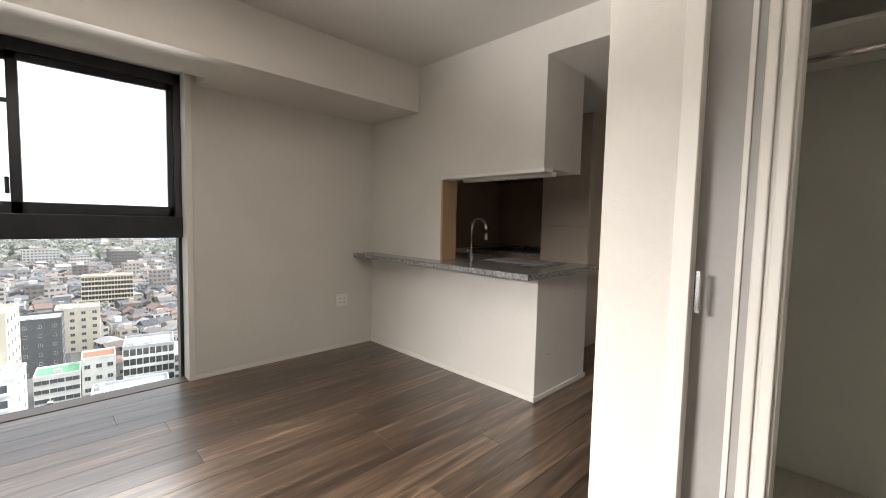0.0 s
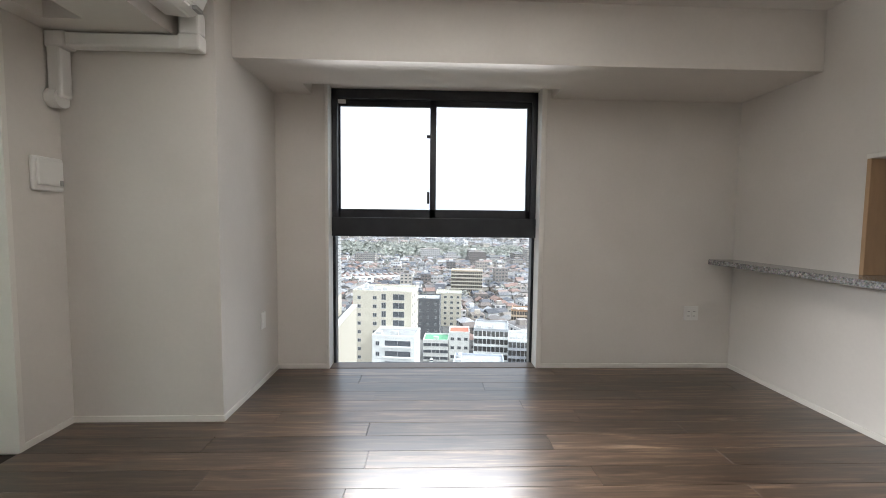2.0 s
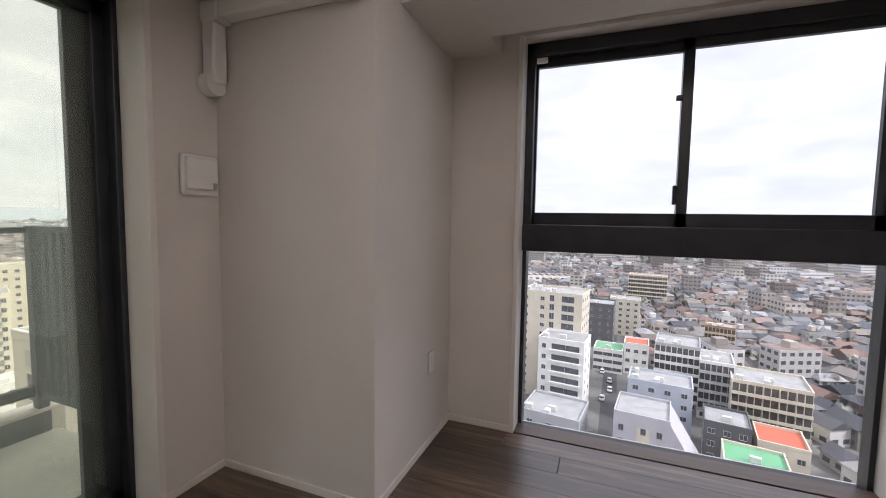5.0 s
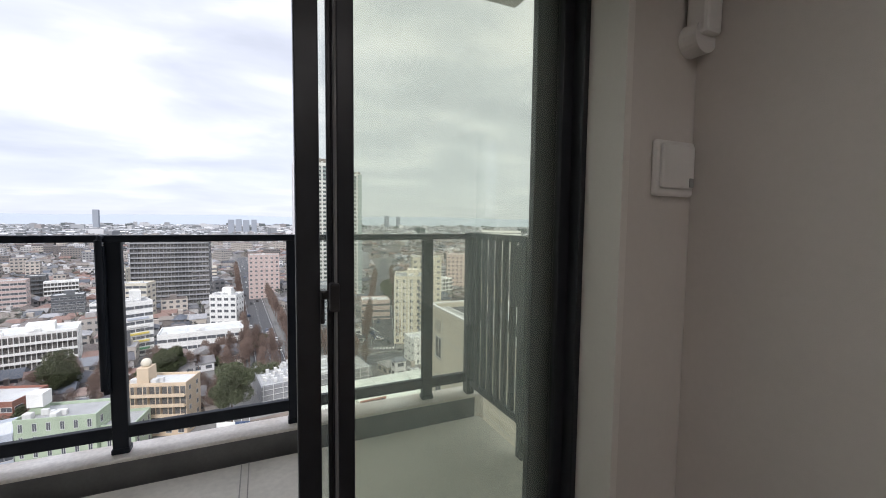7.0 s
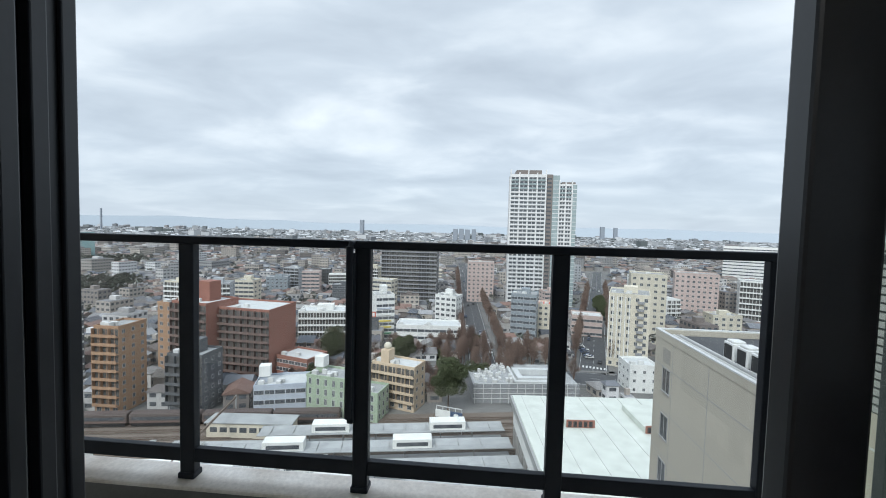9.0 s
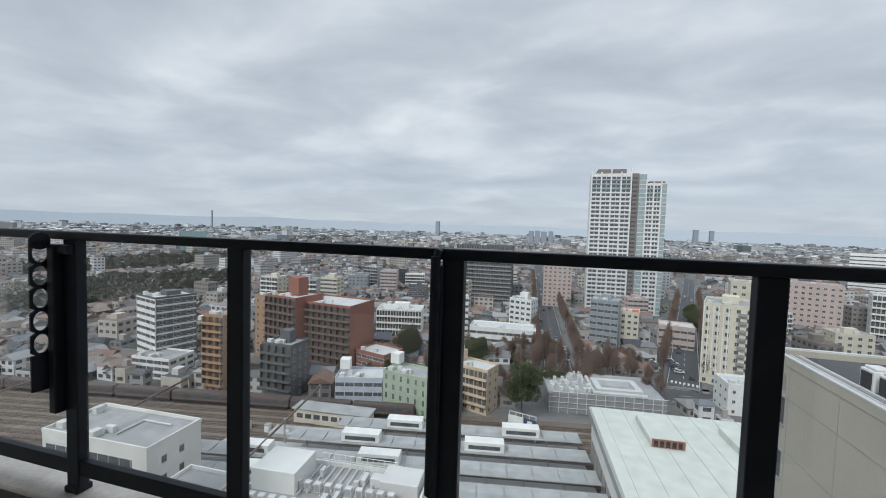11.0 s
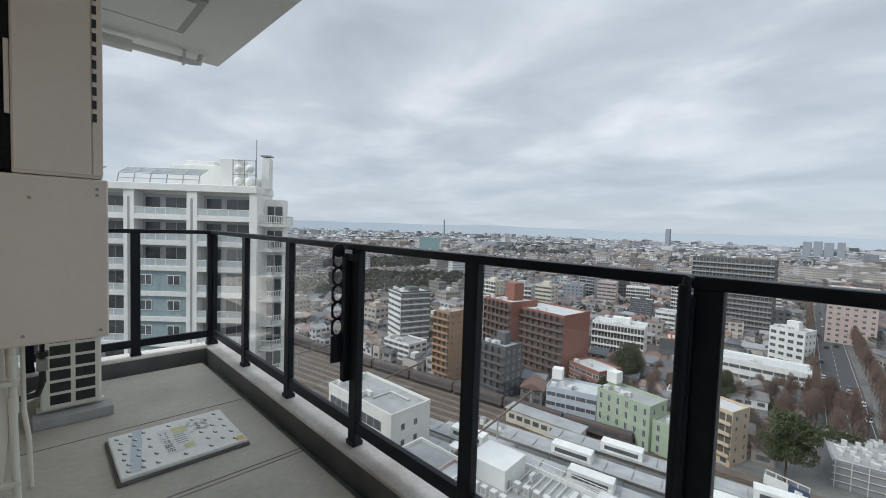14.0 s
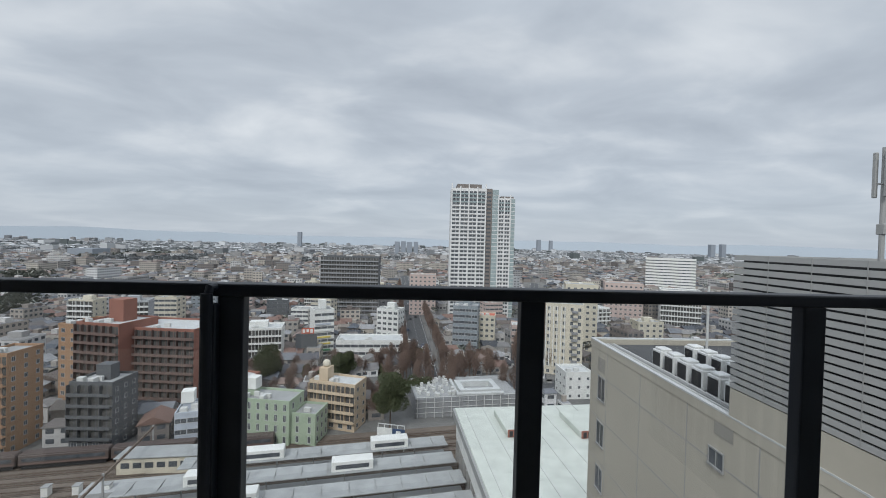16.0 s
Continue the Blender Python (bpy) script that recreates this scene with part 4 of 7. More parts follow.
def palette(name, stops, rough=0.75, bump=0.0, scale=0.6, fine=0.10):
    """One colour an island out of a ramp of paints, with stains."""
    m = bpy.data.materials.new(name)
    m.use_nodes = True
    nd, lk = m.node_tree.nodes, m.node_tree.links
    p = nd["Principled BSDF"]
    geo = nd.new("ShaderNodeNewGeometry")
    ramp = nd.new("ShaderNodeValToRGB")
    ramp.color_ramp.interpolation = "CONSTANT"
    e = ramp.color_ramp.elements
    for i, c in enumerate(stops):
        el = e[i] if i < 2 else e.new(i / len(stops))
        el.position, el.color = i / len(stops), (*c, 1)
    lk.new(geo.outputs["Random Per Island"], ramp.inputs[0])
    tc = nd.new("ShaderNodeTexCoord")
    n = nd.new("ShaderNodeTexNoise")
    n.inputs["Scale"].default_value, n.inputs["Detail"].default_value = scale, 6
    lk.new(tc.outputs["Object"], n.inputs["Vector"])
    v = nd.new("ShaderNodeMapRange")
    v.inputs["To Min"].default_value, v.inputs["To Max"].default_value = 1 - 2 * fine, 1 + 2 * fine
    lk.new(n.outputs["Fac"], v.inputs["Value"])
    hv = nd.new("ShaderNodeHueSaturation")
    lk.new(ramp.outputs[0], hv.inputs["Color"])
    lk.new(v.outputs[0], hv.inputs["Value"])
    lk.new(hv.outputs[0], p.inputs["Base Color"])
    p.inputs["Roughness"].default_value = rough
    return m


def paint(name, c, rough=0.75, k=0.08):
    return surface(name, tuple(x * (1 - k) for x in c), tuple(x * (1 + k) for x in c), rough, 0.35, fine=0.08)


M_HOUSEWALL = palette("house_walls", [(0.657, 0.653, 0.648), (0.458, 0.446, 0.429), (0.358, 0.332, 0.299), (0.538, 0.525, 0.509), (0.259, 0.233, 0.210), (0.399, 0.361, 0.319), (0.329, 0.322, 0.314), (0.478, 0.436, 0.379), (0.190, 0.168, 0.154)])
M_HOUSEROOF = palette("house_roofs", [(0.055, 0.059, 0.068), (0.089, 0.089, 0.098), (0.148, 0.134, 0.126), (0.079, 0.087, 0.101), (0.188, 0.183, 0.181), (0.128, 0.104, 0.090), (0.158, 0.166, 0.181), (0.237, 0.230, 0.223), (0.099, 0.111, 0.131), (0.188, 0.119, 0.096), (0.296, 0.297, 0.302), (0.119, 0.121, 0.126), (0.207, 0.163, 0.141), (0.20, 0.125, 0.10), (0.20, 0.175, 0.15), (0.24, 0.18, 0.155)], 0.6)
# cool greys of the far houses, with distance haze mixed into the palette
M_FARWALL = palette("hazed_far_walls", [(0.62, 0.63, 0.64), (0.11, 0.125, 0.125), (0.33, 0.34, 0.35), (0.42, 0.425, 0.435), (0.27, 0.28, 0.29), (0.22, 0.23, 0.24), (0.48, 0.485, 0.49), (0.20, 0.205, 0.215), (0.28, 0.265, 0.26), (0.17, 0.18, 0.185)])
M_GLASSFAR = surface("far_window_glass", (0.06, 0.068, 0.078), (0.13, 0.138, 0.148), 0.14, 0.5)
M_BALCGLASS = surface("balcony_glazing", (0.07, 0.07, 0.068), (0.16, 0.155, 0.148), 0.25, 0.3)
M_FRAMEW = paint("window_frame_pale", (0.55, 0.55, 0.54))
M_ROOFGREY = paint("flat_roof_grey", (0.32, 0.325, 0.32), 0.85, 0.15)
M_ROOFWHITE = paint("flat_roof_white", (0.53, 0.54, 0.53), 0.7, 0.08)
M_ASPHALT = paint("asphalt", (0.075, 0.077, 0.08), 0.85, 0.2)
M_LINE = paint("road_paint", (0.6, 0.6, 0.58))
M_BALLAST = surface("ballast", (0.13, 0.105, 0.085), (0.20, 0.165, 0.135), 0.95, 0.12, fine=0.3)
M_RAILST = surface("rail_steel", (0.16, 0.11, 0.08), (0.30, 0.25, 0.21), 0.5, 1, metal=0.5)
M_GROUND = surface("town_ground", (0.11, 0.11, 0.107), (0.20, 0.195, 0.182), 0.95, 0.06, fine=0.3)
M_BARK = surface("bark", (0.10, 0.07, 0.05), (0.16, 0.115, 0.085), 0.9, 3)
M_LEAF = surface("evergreen_leaves", (0.075, 0.095, 0.042), (0.12, 0.135, 0.07), 0.7, 0.8, island=0.4)
M_TWIG = surface("bare_twigs", (0.135, 0.095, 0.075), (0.225, 0.16, 0.13), 0.9, 1, island=0.3)
# woods paled to grey-green, distance haze put into the colour
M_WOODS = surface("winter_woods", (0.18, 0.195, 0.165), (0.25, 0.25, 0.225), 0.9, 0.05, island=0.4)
# paler, bluer copy of the woods: more haze painted in
M_FARWOODS = surface("hazed_far_woods", (0.27, 0.285, 0.29), (0.36, 0.365, 0.37), 0.95, 0.02, island=0.3)
M_UNIT = paint("roof_unit", (0.58, 0.58, 0.56), 0.5)

FOOT = []  # kept free of houses: centre, half sizes, turn


def keep_free(cx, cy, hx, hy, rot=0.0):
    FOOT.append((cx, cy, hx, hy, radians(rot)))


def is_free(x, y, r):
    for cx, cy, hx, hy, a in FOOT:
        dx, dy = x - cx, y - cy
        lx, ly = dx * math.cos(a) + dy * math.sin(a), -dx * math.sin(a) + dy * math.cos(a)
        if abs(lx) < hx + r and abs(ly) < hy + r:
            return False
    return True


WINDOW_MESHES = {}


def window_mesh(w, h, frame_mat):
    key = (round(w, 2), round(h, 2), frame_mat.name)
    if key not in WINDOW_MESHES:
        bm = box(-0.04, 0.09, -w / 2 - 0.08, w / 2 + 0.08, -0.10, 0.0, mat=0)
        box(-0.04, 0.05, -w / 2 - 0.06, -w / 2, 0, h, bm=bm, mat=0)
        box(-0.04, 0.05, w / 2, w / 2 + 0.06, 0, h, bm=bm, mat=0)
        box(-0.04, 0.07, -w / 2 - 0.06, w / 2 + 0.06, h, h + 0.07, bm=bm, mat=0)
        box(-0.04, 0.015, -w / 2, w / 2, 0, h, bm=bm, mat=1)
        box(-0.04, 0.03, -0.03, 0.03, 0, h, bm=bm, mat=0)
        WINDOW_MESHES[key] = mesh_of(bm, "window", [frame_mat, M_GLASSFAR])
    return WINDOW_MESHES[key]


BALC_MESHES = {}


def balcony_mesh(w, h, rail_mat):
    """A recessed flat front with its slab and parapet: dark glazing behind, upstand before it."""
    key = (round(w, 2), round(h, 2), rail_mat.name)
    if key not in BALC_MESHES:
        bm = box(0.0, 0.03, -w / 2 + 0.15, w / 2 - 0.15, 0.25, h - 0.25, mat=1)
        box(0.0, 1.10, -w / 2, w / 2, 0.0, 0.16, bm=bm, mat=0)
        box(1.02, 1.12, -w / 2, w / 2, 0.0, 0.98, bm=bm, mat=0)
        box(0.0, 0.06, -0.12, 0.12, 0.2, h - 0.2, bm=bm, mat=0)
        box(0.0, 1.05, -w / 2, -w / 2 + 0.12, 0.0, h, bm=bm, mat=0)
        BALC_MESHES[key] = mesh_of(bm, "balcony", [rail_mat, M_BALCGLASS])
    return BALC_MESHES[key]


def roof_clutter(parent, d, w, z, seed, n):
    rnd = random.Random(seed)
    if n > 12:
        for r in range(3):
            for q in range(n // 2):
                x, y = -2.5 - r * 4.2, -w / 2 + 2 + q * (w - 5) / (n // 2)
                u = part("roof_unit", box(x - 0.4, x + 0.4, y, y + 1.0, z + 0.2, z + 1.6, 0.05, seg=1), M_UNIT, parent)
                part("fan_grille", box(x + 0.4, x + 0.42, y + 0.12, y + 0.88, z + 0.4, z + 1.4), M_GREYPL, u)
            part("roof_rack", box(-2.9 - r * 4.2, -2.1 - r * 4.2, -w / 2 + 1.6, w / 2 - 2.4, z, z + 0.2), M_GREYPL, parent)
        n = 3
    for k in range(n):
        a, b, h = rnd.uniform(0.8, 2.2), rnd.uniform(0.8, 2.4), rnd.uniform(0.7, 1.6)
        x, y = -rnd.uniform(1.5, max(1.6, d - 2.5)), rnd.uniform(-w / 2 + 1.5, w / 2 - 1.5)
        bm = box(x - a / 2, x + a / 2, y - b / 2, y + b / 2, z, z + h, 0.08, seg=1)
        part("roof_unit", bm, M_UNIT, parent)


def building(name, label, fx, fy, w, d, rot, top, storeys, bays, wall, style="windows", roof=None, frame_mat=None, side_bays=3, rail=None, clutter=3, penthouse=0.0, win=(1.5, 1.3), seed=1, group=""):
    """A block whose front (local +x) stands at fx, fy, turned by rot; parts: wall, parapet, roof, windows or balconies."""
    b = thing(name, label, "building", group)
    b.matrix_basis = pose(fx, fy, 0, 0, 0, rot)
    c, s = math.cos(radians(rot)), math.sin(radians(rot))
    keep_free(fx - c * d / 2, fy - s * d / 2, d / 2 + 1, w / 2 + 1, rot)
    frame_mat, roof, rail = frame_mat or M_FRAMEW, roof or M_ROOFGREY, rail or wall
    part("wall", box(-d, 0, -w / 2, w / 2, G0, top, 0.05, seg=1), wall, b)
    par = box(-d - 0.05, -d + 0.25, -w / 2 - 0.05, w / 2 + 0.05, top, top + 0.8)
    box(-0.25, 0.05, -w / 2 - 0.05, w / 2 + 0.05, top, top + 0.8, bm=par)
    box(-d + 0.25, -0.25, -w / 2 - 0.05, -w / 2 + 0.25, top, top + 0.8, bm=par)
    box(-d + 0.25, -0.25, w / 2 - 0.25, w / 2 + 0.05, top, top + 0.8, bm=par)
    part("parapet", par, wall, b)
    part("roof", box(-d + 0.25, -0.25, -w / 2 + 0.25, w / 2 - 0.25, top, top + 0.12), roof, b)
    if penthouse:
        part("stair_tower", box(-d * 0.75, -d * 0.4, -w * 0.15, w * 0.2, top, top + penthouse, 0.05, seg=1), wall, b)
    roof_clutter(b, d, w, top + 0.12, seed, clutter)
    sh = (top - G0) / storeys
    bw = w / bays
    for i in range(storeys):
        z = G0 + i * sh
        for j in range(bays):
            y = -w / 2 + (j + 0.5) * bw
            if style == "bare":
                continue
            if style == "balconies" and i > 0:
                o = new("balcony", balcony_mesh(bw, sh, rail))
                o.parent, o.location = b, (0, y, z)
            elif style == "strips":
                o = new("window", window_mesh(bw - 0.25, win[1], frame_mat))
                o.parent, o.location = b, (0, y, z + 0.95)
            else:
                o = new("window", window_mesh(min(win[0], bw - 0.5), win[1], frame_mat))
                o.parent, o.location = b, (0, y, z + 0.9)
        for sgn in (-1, 1):
            for j in range(side_bays):
                x = -(j + 0.5) * d / side_bays
                o = new("window", window_mesh(1.0 if style != "strips" else min(2.6, d / side_bays - 0.5), win[1] * 0.9, frame_mat))
                o.parent, o.location, o.rotation_euler = b, (x, sgn * w / 2, z + 0.95), (0, 0, sgn * math.pi / 2)
    return b


P_BRICK = paint("red_brown_tile", (0.28, 0.128, 0.094))
P_BRICKD = paint("brown_tile", (0.165, 0.115, 0.098))
P_ORANGE = paint("ochre_tile", (0.36, 0.225, 0.135))
P_DGREY = paint("dark_grey_tile", (0.105, 0.11, 0.115))
P_GREY = paint("grey_render", (0.40, 0.41, 0.42))
P_MIDGREY = paint("mid_grey_rail", (0.27, 0.275, 0.28))
P_SLATE = paint("slate_render", (0.27, 0.30, 0.32))
P_WHITE = paint("white_render", (0.73, 0.73, 0.695))
P_CREAM = paint("cream_render", (0.62, 0.57, 0.46))
P_CREAM2 = paint("cream_tile", (0.56, 0.52, 0.42))
P_BLUEGREY = paint("blue_grey_render", (0.45, 0.485, 0.54))
P_GREEN = paint("pale_green_render", (0.36, 0.43, 0.315))
P_BEIGE = paint("beige_render", (0.57, 0.455, 0.325))
P_TEAL = paint("grey_teal_panel", (0.26, 0.33, 0.34))
P_NEIGH = surface("neighbour_panels", (0.435, 0.40, 0.33), (0.48, 0.445, 0.37), 0.7, 0.15, fine=0.05)
P_PINK = paint("pinkish_render", (0.50, 0.40, 0.36))
P_SHEET = paint("brown_sheet_roof", (0.24, 0.17, 0.14))
P_YELSIGN = paint("yellow_sign", (0.62, 0.50, 0.12))
P_WHITE2 = paint("warm_white_render", (0.70, 0.69, 0.645))
P_REDROOF = paint("red_sheet_roof", (0.50, 0.13, 0.08))
P_GREENROOF = paint("green_sheet_roof", (0.13, 0.35, 0.19))


def town_blocks():
    B = building
    # railway side
    B("apartment_building", "red-brown tiled apartment block with many balconies", -151.7, -91.1, 27, 18.7, -6, -32.5, 9, 9, P_BRICK, "balconies", M_ROOFWHITE, rail=P_BRICKD, side_bays=0)
    B("apartment_building", "red-brown apartment block with a roof tower", -148.5, -109, 17, 16, -12, -30.3, 9, 6, P_BRICK, "balconies", M_ROOFWHITE, rail=P_BRICKD, side_bays=0, penthouse=8)
    B("apartment_building", "orange tiled stair block beside the red apartments", -152, -121.5, 8, 14, -12, -31.5, 9, 2, P_ORANGE, "windows", side_bays=0)
    B("apartment_building", "ochre tiled narrow apartment tower with balconies", -118.2, -113.6, 8.2, 11, 0.8, -32.6, 10, 3, P_ORANGE, "balconies", rail=P_ORANGE, side_bays=3)
    B("office_building", "dark grey tiled block with small balconies", -121.8, -90.4, 12, 10, -1.4, -41.4, 6, 4, P_DGREY, "balconies", rail=P_DGREY, penthouse=4.5)
    wd = B("apartment_building", "white-fronted tower with a dark grey striped side", -130.7, -160.2, 16.2, 16, -16, -31.2, 10, 4, P_DGREY, "strips", M_ROOFWHITE, frame_mat=P_WHITE, side_bays=3, penthouse=2)
    part("white_front", box(-0.3, 0.012, -8.1, 8.1, G0, -31.2), P_WHITE, wd, "white rendered front")
    for k in range(10):
        part("side_band", box(-15.8, -0.4, 8.08, 8.14, G0 + 2.55 + k * 2.88, G0 + 3.3 + k * 2.88), P_WHITE, wd, "white band on the dark side")
    B("small_building", "white three-storey building beside the tracks", -121, -146, 17, 12, 4, -52.5, 3, 5, P_WHITE, "strips", M_ROOFGREY)
    bl = B("office_building", "blue-grey three-storey building with white roof tanks", -124.4, -60.2, 15.7, 10.5, 17.4, -50.3, 3, 5, P_BLUEGREY, "strips", M_ROOFWHITE, clutter=5)
    roof_tank(bl, -5.5, -5.4, -50.2)
    gr = B("office_building", "pale green building with narrow upright windows", -125.4, -44.4, 16.7, 9.5, -10, -47.4, 4, 6, P_GREEN, "windows", win=(0.8, 1.9), clutter=7, side_bays=2)
    roof_tank(gr, -5.5, -6.2, -47.3)
    B("small_building", "lower pale green annex with a grey roof", -124.6, -32.2, 7.5, 9, -10, -51.2, 3, 2, P_GREEN, "windows", win=(0.8, 1.8), clutter=1)
    be = B("apartment_building", "beige five-storey building with a stair tower", -135.2, -26.3, 16.2, 8.5, -17.5, -45.5, 5, 5, P_BEIGE, "balconies", M_ROOFWHITE, rail=P_BEIGE, clutter=3, side_bays=2)
    part("stair_tower", box(-4.5, -0.6, -5.0, -1.9, -45.4, -40.6, 0.05, seg=1), P_BEIGE, be)
    bm = bmesh.new()
    bmesh.ops.create_uvsphere(bm, u_segments=14, v_segments=9, radius=1.3, matrix=Matrix.Translation((-2.4, -3.4, -39.6)))
    part("water_tank", bm, P_CREAM, be, "round cream water tank")
    B("small_building", "low red building with a pale roof", -152, -69.5, 15, 12, -17, -50.7, 3, 5, P_BRICK, "strips", M_ROOFWHITE, frame_mat=P_WHITE, clutter=2)
    B("apartment_building", "white stepped apartment block with dark windows", -201, -76.6, 23.5, 14, 12.5, -42.9, 5, 8, P_WHITE, "balconies", M_ROOFWHITE, rail=P_WHITE, penthouse=3)
    st = B("apartment_building", "tall white block with coloured shop signs", -218.3, -48.2, 10.1, 13, 25.8, -36.3, 7, 3, P_WHITE, "strips", rail=P_CREAM, penthouse=5, side_bays=0)
    for k, pm in enumerate((P_GREENROOF, P_YELSIGN, P_YELSIGN, P_WHITE, P_BLUEGREY)):
        part("shop_sign", box(0.05, 0.5, -4.6, 3.2, G0 + 3.0 + k * 3.4, G0 + 3.8 + k * 3.4), pm, st, "coloured sign band")
    sg = thing("rooftop_sign", "dark sign board with a red and white emblem", "sign")
    sg.matrix_basis = pose(-206, -54, 0, 0, 0, 10)
    part("board", box(-0.6, 0, -5, 5, -52.5, -45.5), P_DGREY, sg)
    part("emblem", box(0, 0.06, -2.2, 3.6, -45.4, -42.6), P_REDROOF, sg, "red emblem panel")
    for q in range(3):
        part("stroke", box(0.06, 0.1, -1.8 + q * 1.8, -0.6 + q * 1.8, -45.0 + 0.3 * (q % 2), -43.2), P_WHITE, sg)
    for q in (-4.5, 4.2):
        part("post", box(-0.5, -0.1, q, q + 0.3, G0, -45.5), M_GREYPL, sg)
    B("apartment_building", "dark grey slab block with pale balcony lines", -321, -53.5, 44, 16, 0, -12.4, 15, 11, P_DGREY, "balconies", rail=P_MIDGREY, side_bays=2)
    B("office_building", "white six-storey block with square windows", -249.8, -18.2, 14, 10, -19.5, -40.6, 6, 4, P_WHITE, "windows", win=(2.2, 1.4), penthouse=4)
    B("office_building", "low white building with a curved front", -205.7, -23.1, 32.8, 14, 3.2, -48.9, 3, 9, P_WHITE, "strips", M_ROOFWHITE)
    B("office_building", "grey tower with rounded bands of windows", -224, 26, 13.5, 14, -12, -33.9, 8, 4, P_SLATE, "strips", penthouse=3, side_bays=4)
    B("office_building", "narrow pale shop building behind the grey tower", -236, 40, 9, 12, -12, -41, 6, 3, P_CREAM, "windows", P_REDROOF)
    B("office_building", "pinkish office block along the avenue", -345, 3, 22, 16, 0, -27, 10, 6, P_PINK, "windows")
    B("small_building", "white low building with a plain front by the station", -161.9, 65.5, 11, 11, 4, -49.8, 3, 3, P_WHITE, "windows", M_ROOFWHITE, win=(0.9, 1.0), clutter=2)
    rb = B("office_building", "cream tower with white upright ribs and small balconies", -191, 69, 17, 22, -20, -27, 10, 5, P_CREAM, "windows", win=(1.3, 1.5), penthouse=3, side_bays=6)
    for k in range(6):
        part("rib", box(0.05, 0.8, -8.4 + k * 1.7, -8.0 + k * 1.7, G0 + 4, -27.5), P_WHITE, rb)
    for k in range(9):
        part("small_balcony", box(0.05, 1.3, 3.4, 6.2, G0 + 3.4 + k * 3.3, G0 + 4.4 + k * 3.3), P_MIDGREY, rb)
    B("office_building", "beige tower behind the ribbed one", -236, 95, 18, 16, -15, -22, 11, 5, P_CREAM2, "windows")
    B("office_building", "grey-brown block with rows of windows", -315, 160, 28, 16, -20, -28, 9, 8, P_PINK, "windows")
    B("apartment_building", "white stepped terrace building", -290, 190, 26, 16, -25, -30, 8, 7, P_WHITE, "balconies", rail=P_WHITE)
    B("office_building", "long white office building with dark bands", -560, 350, 62, 22, -30, -14.3, 11, 11, P_WHITE, "strips")
    B("small_building", "pink and white low shop building", -245.7, 65.3, 17, 14, -9.7, -48.5, 3, 5, P_PINK, "strips", M_ROOFWHITE)
    # near the foot of the tower
    lo = B("low_office", "white block with a glazed band and a grey flat roof", -58.5, -83, 26, 12.5, 2, -42, 5, 7, P_WHITE2, "bare", M_ROOFGREY, clutter=4, side_bays=0)
    for z in (-46.4, -50.2, -54.0):
        bd = part("glass_band", box(0.0, 0.06, -12, 9.5, z, z + 2.3), M_GLASSFAR, lo, "dark glazed band")
        for q in range(9):
            part("mullion", box(0.06, 0.10, -12 + q * 2.65, -11.9 + q * 2.65, z, z + 2.3), M_FRAMEW, bd)
        for x in (-7.6, -3.6):
            o = new("window", window_mesh(1.0, 1.3, M_GREYPL))
            o.parent, o.location, o.rotation_euler = lo, (x, 13, z + 0.6), (0, 0, math.pi / 2)
    for q in range(5):
        part("roof_post", rod((-2 - q * 2.2, -11.5, -41.9), (-2 - q * 2.2, -11.5, -40.8), 0.05, 6), M_GREYPL, lo)
    part("roof_duct", tube([(-3, 2, -41.6), (-9, 2, -41.6), (-9, 9, -41.6)], 0.22, 8), M_UNIT, lo)
    B("low_office", "white annex with flat grey roof", -52, -57, 13, 11, 2, -46, 4, 4, P_WHITE, "windows", M_ROOFGREY, clutter=2)
    nr = B("low_office", "pale building with many roof units", -44, -28, 26, 18, 5, -39, 5, 7, P_WHITE, "strips", M_ROOFGREY, clutter=26, seed=5)
    part("stair_house", box(-16, -9.5, -12.6, -5.5, -39, -35.6, 0.06, seg=1), P_WHITE, nr, "white stair house with a flat roof")
    part("stair_house", box(-17, -12.5, 6.5, 12.4, -39, -36.8, 0.06, seg=1), M_UNIT, nr, "pale plant room")
    rnd = random.Random(44)
    for q in range(9):
        y = -5.0 + q * 1.25
        part("roof_pipe", tube([(-17.2, y, -38.5), (-9.0 - (q % 3), y, -38.5), (-9.0 - (q % 3), y, -37.6 - 0.2 * (q % 2))], 0.11, 6), M_UNIT, nr)
    for q in range(12):
        x, y = -rnd.uniform(2, 16), rnd.uniform(-4.5, 11)
        part("duct", box(x, x + rnd.uniform(0.5, 2.6), y, y + rnd.uniform(0.4, 0.9), -38.8, -38.8 + rnd.uniform(0.5, 1.3), 0.05, seg=1), M_ROOFWHITE, nr)
    rk = bmesh.new()
    for q in range(14):
        tube([(-17.4, -4.8 + q * 0.95, -38.9), (-17.4, -4.8 + q * 0.95, -36.6)], 0.05, 5, rk)
    for z in (-37.6, -36.6):
        tube([(-17.4, -5, z), (-17.4, 7.8, z)], 0.05, 5, rk)
    part("roof_railing", rk, P_WHITE, nr)
    B("small_building", "small pinkish building below the office", -50, -45, 7, 8, 5, -42.5, 5, 2, P_PINK, "windows", M_ROOFWHITE, clutter=1)
    mid_rise()
    # the window side
    ct = B("apartment_building", "cream apartment tower with sparse dark windows", -16, 143, 21, 14, -98, -23.5, 12, 6, P_CREAM, "bare", side_bays=4, clutter=6)
    sh = (-23.5 - G0) / 12
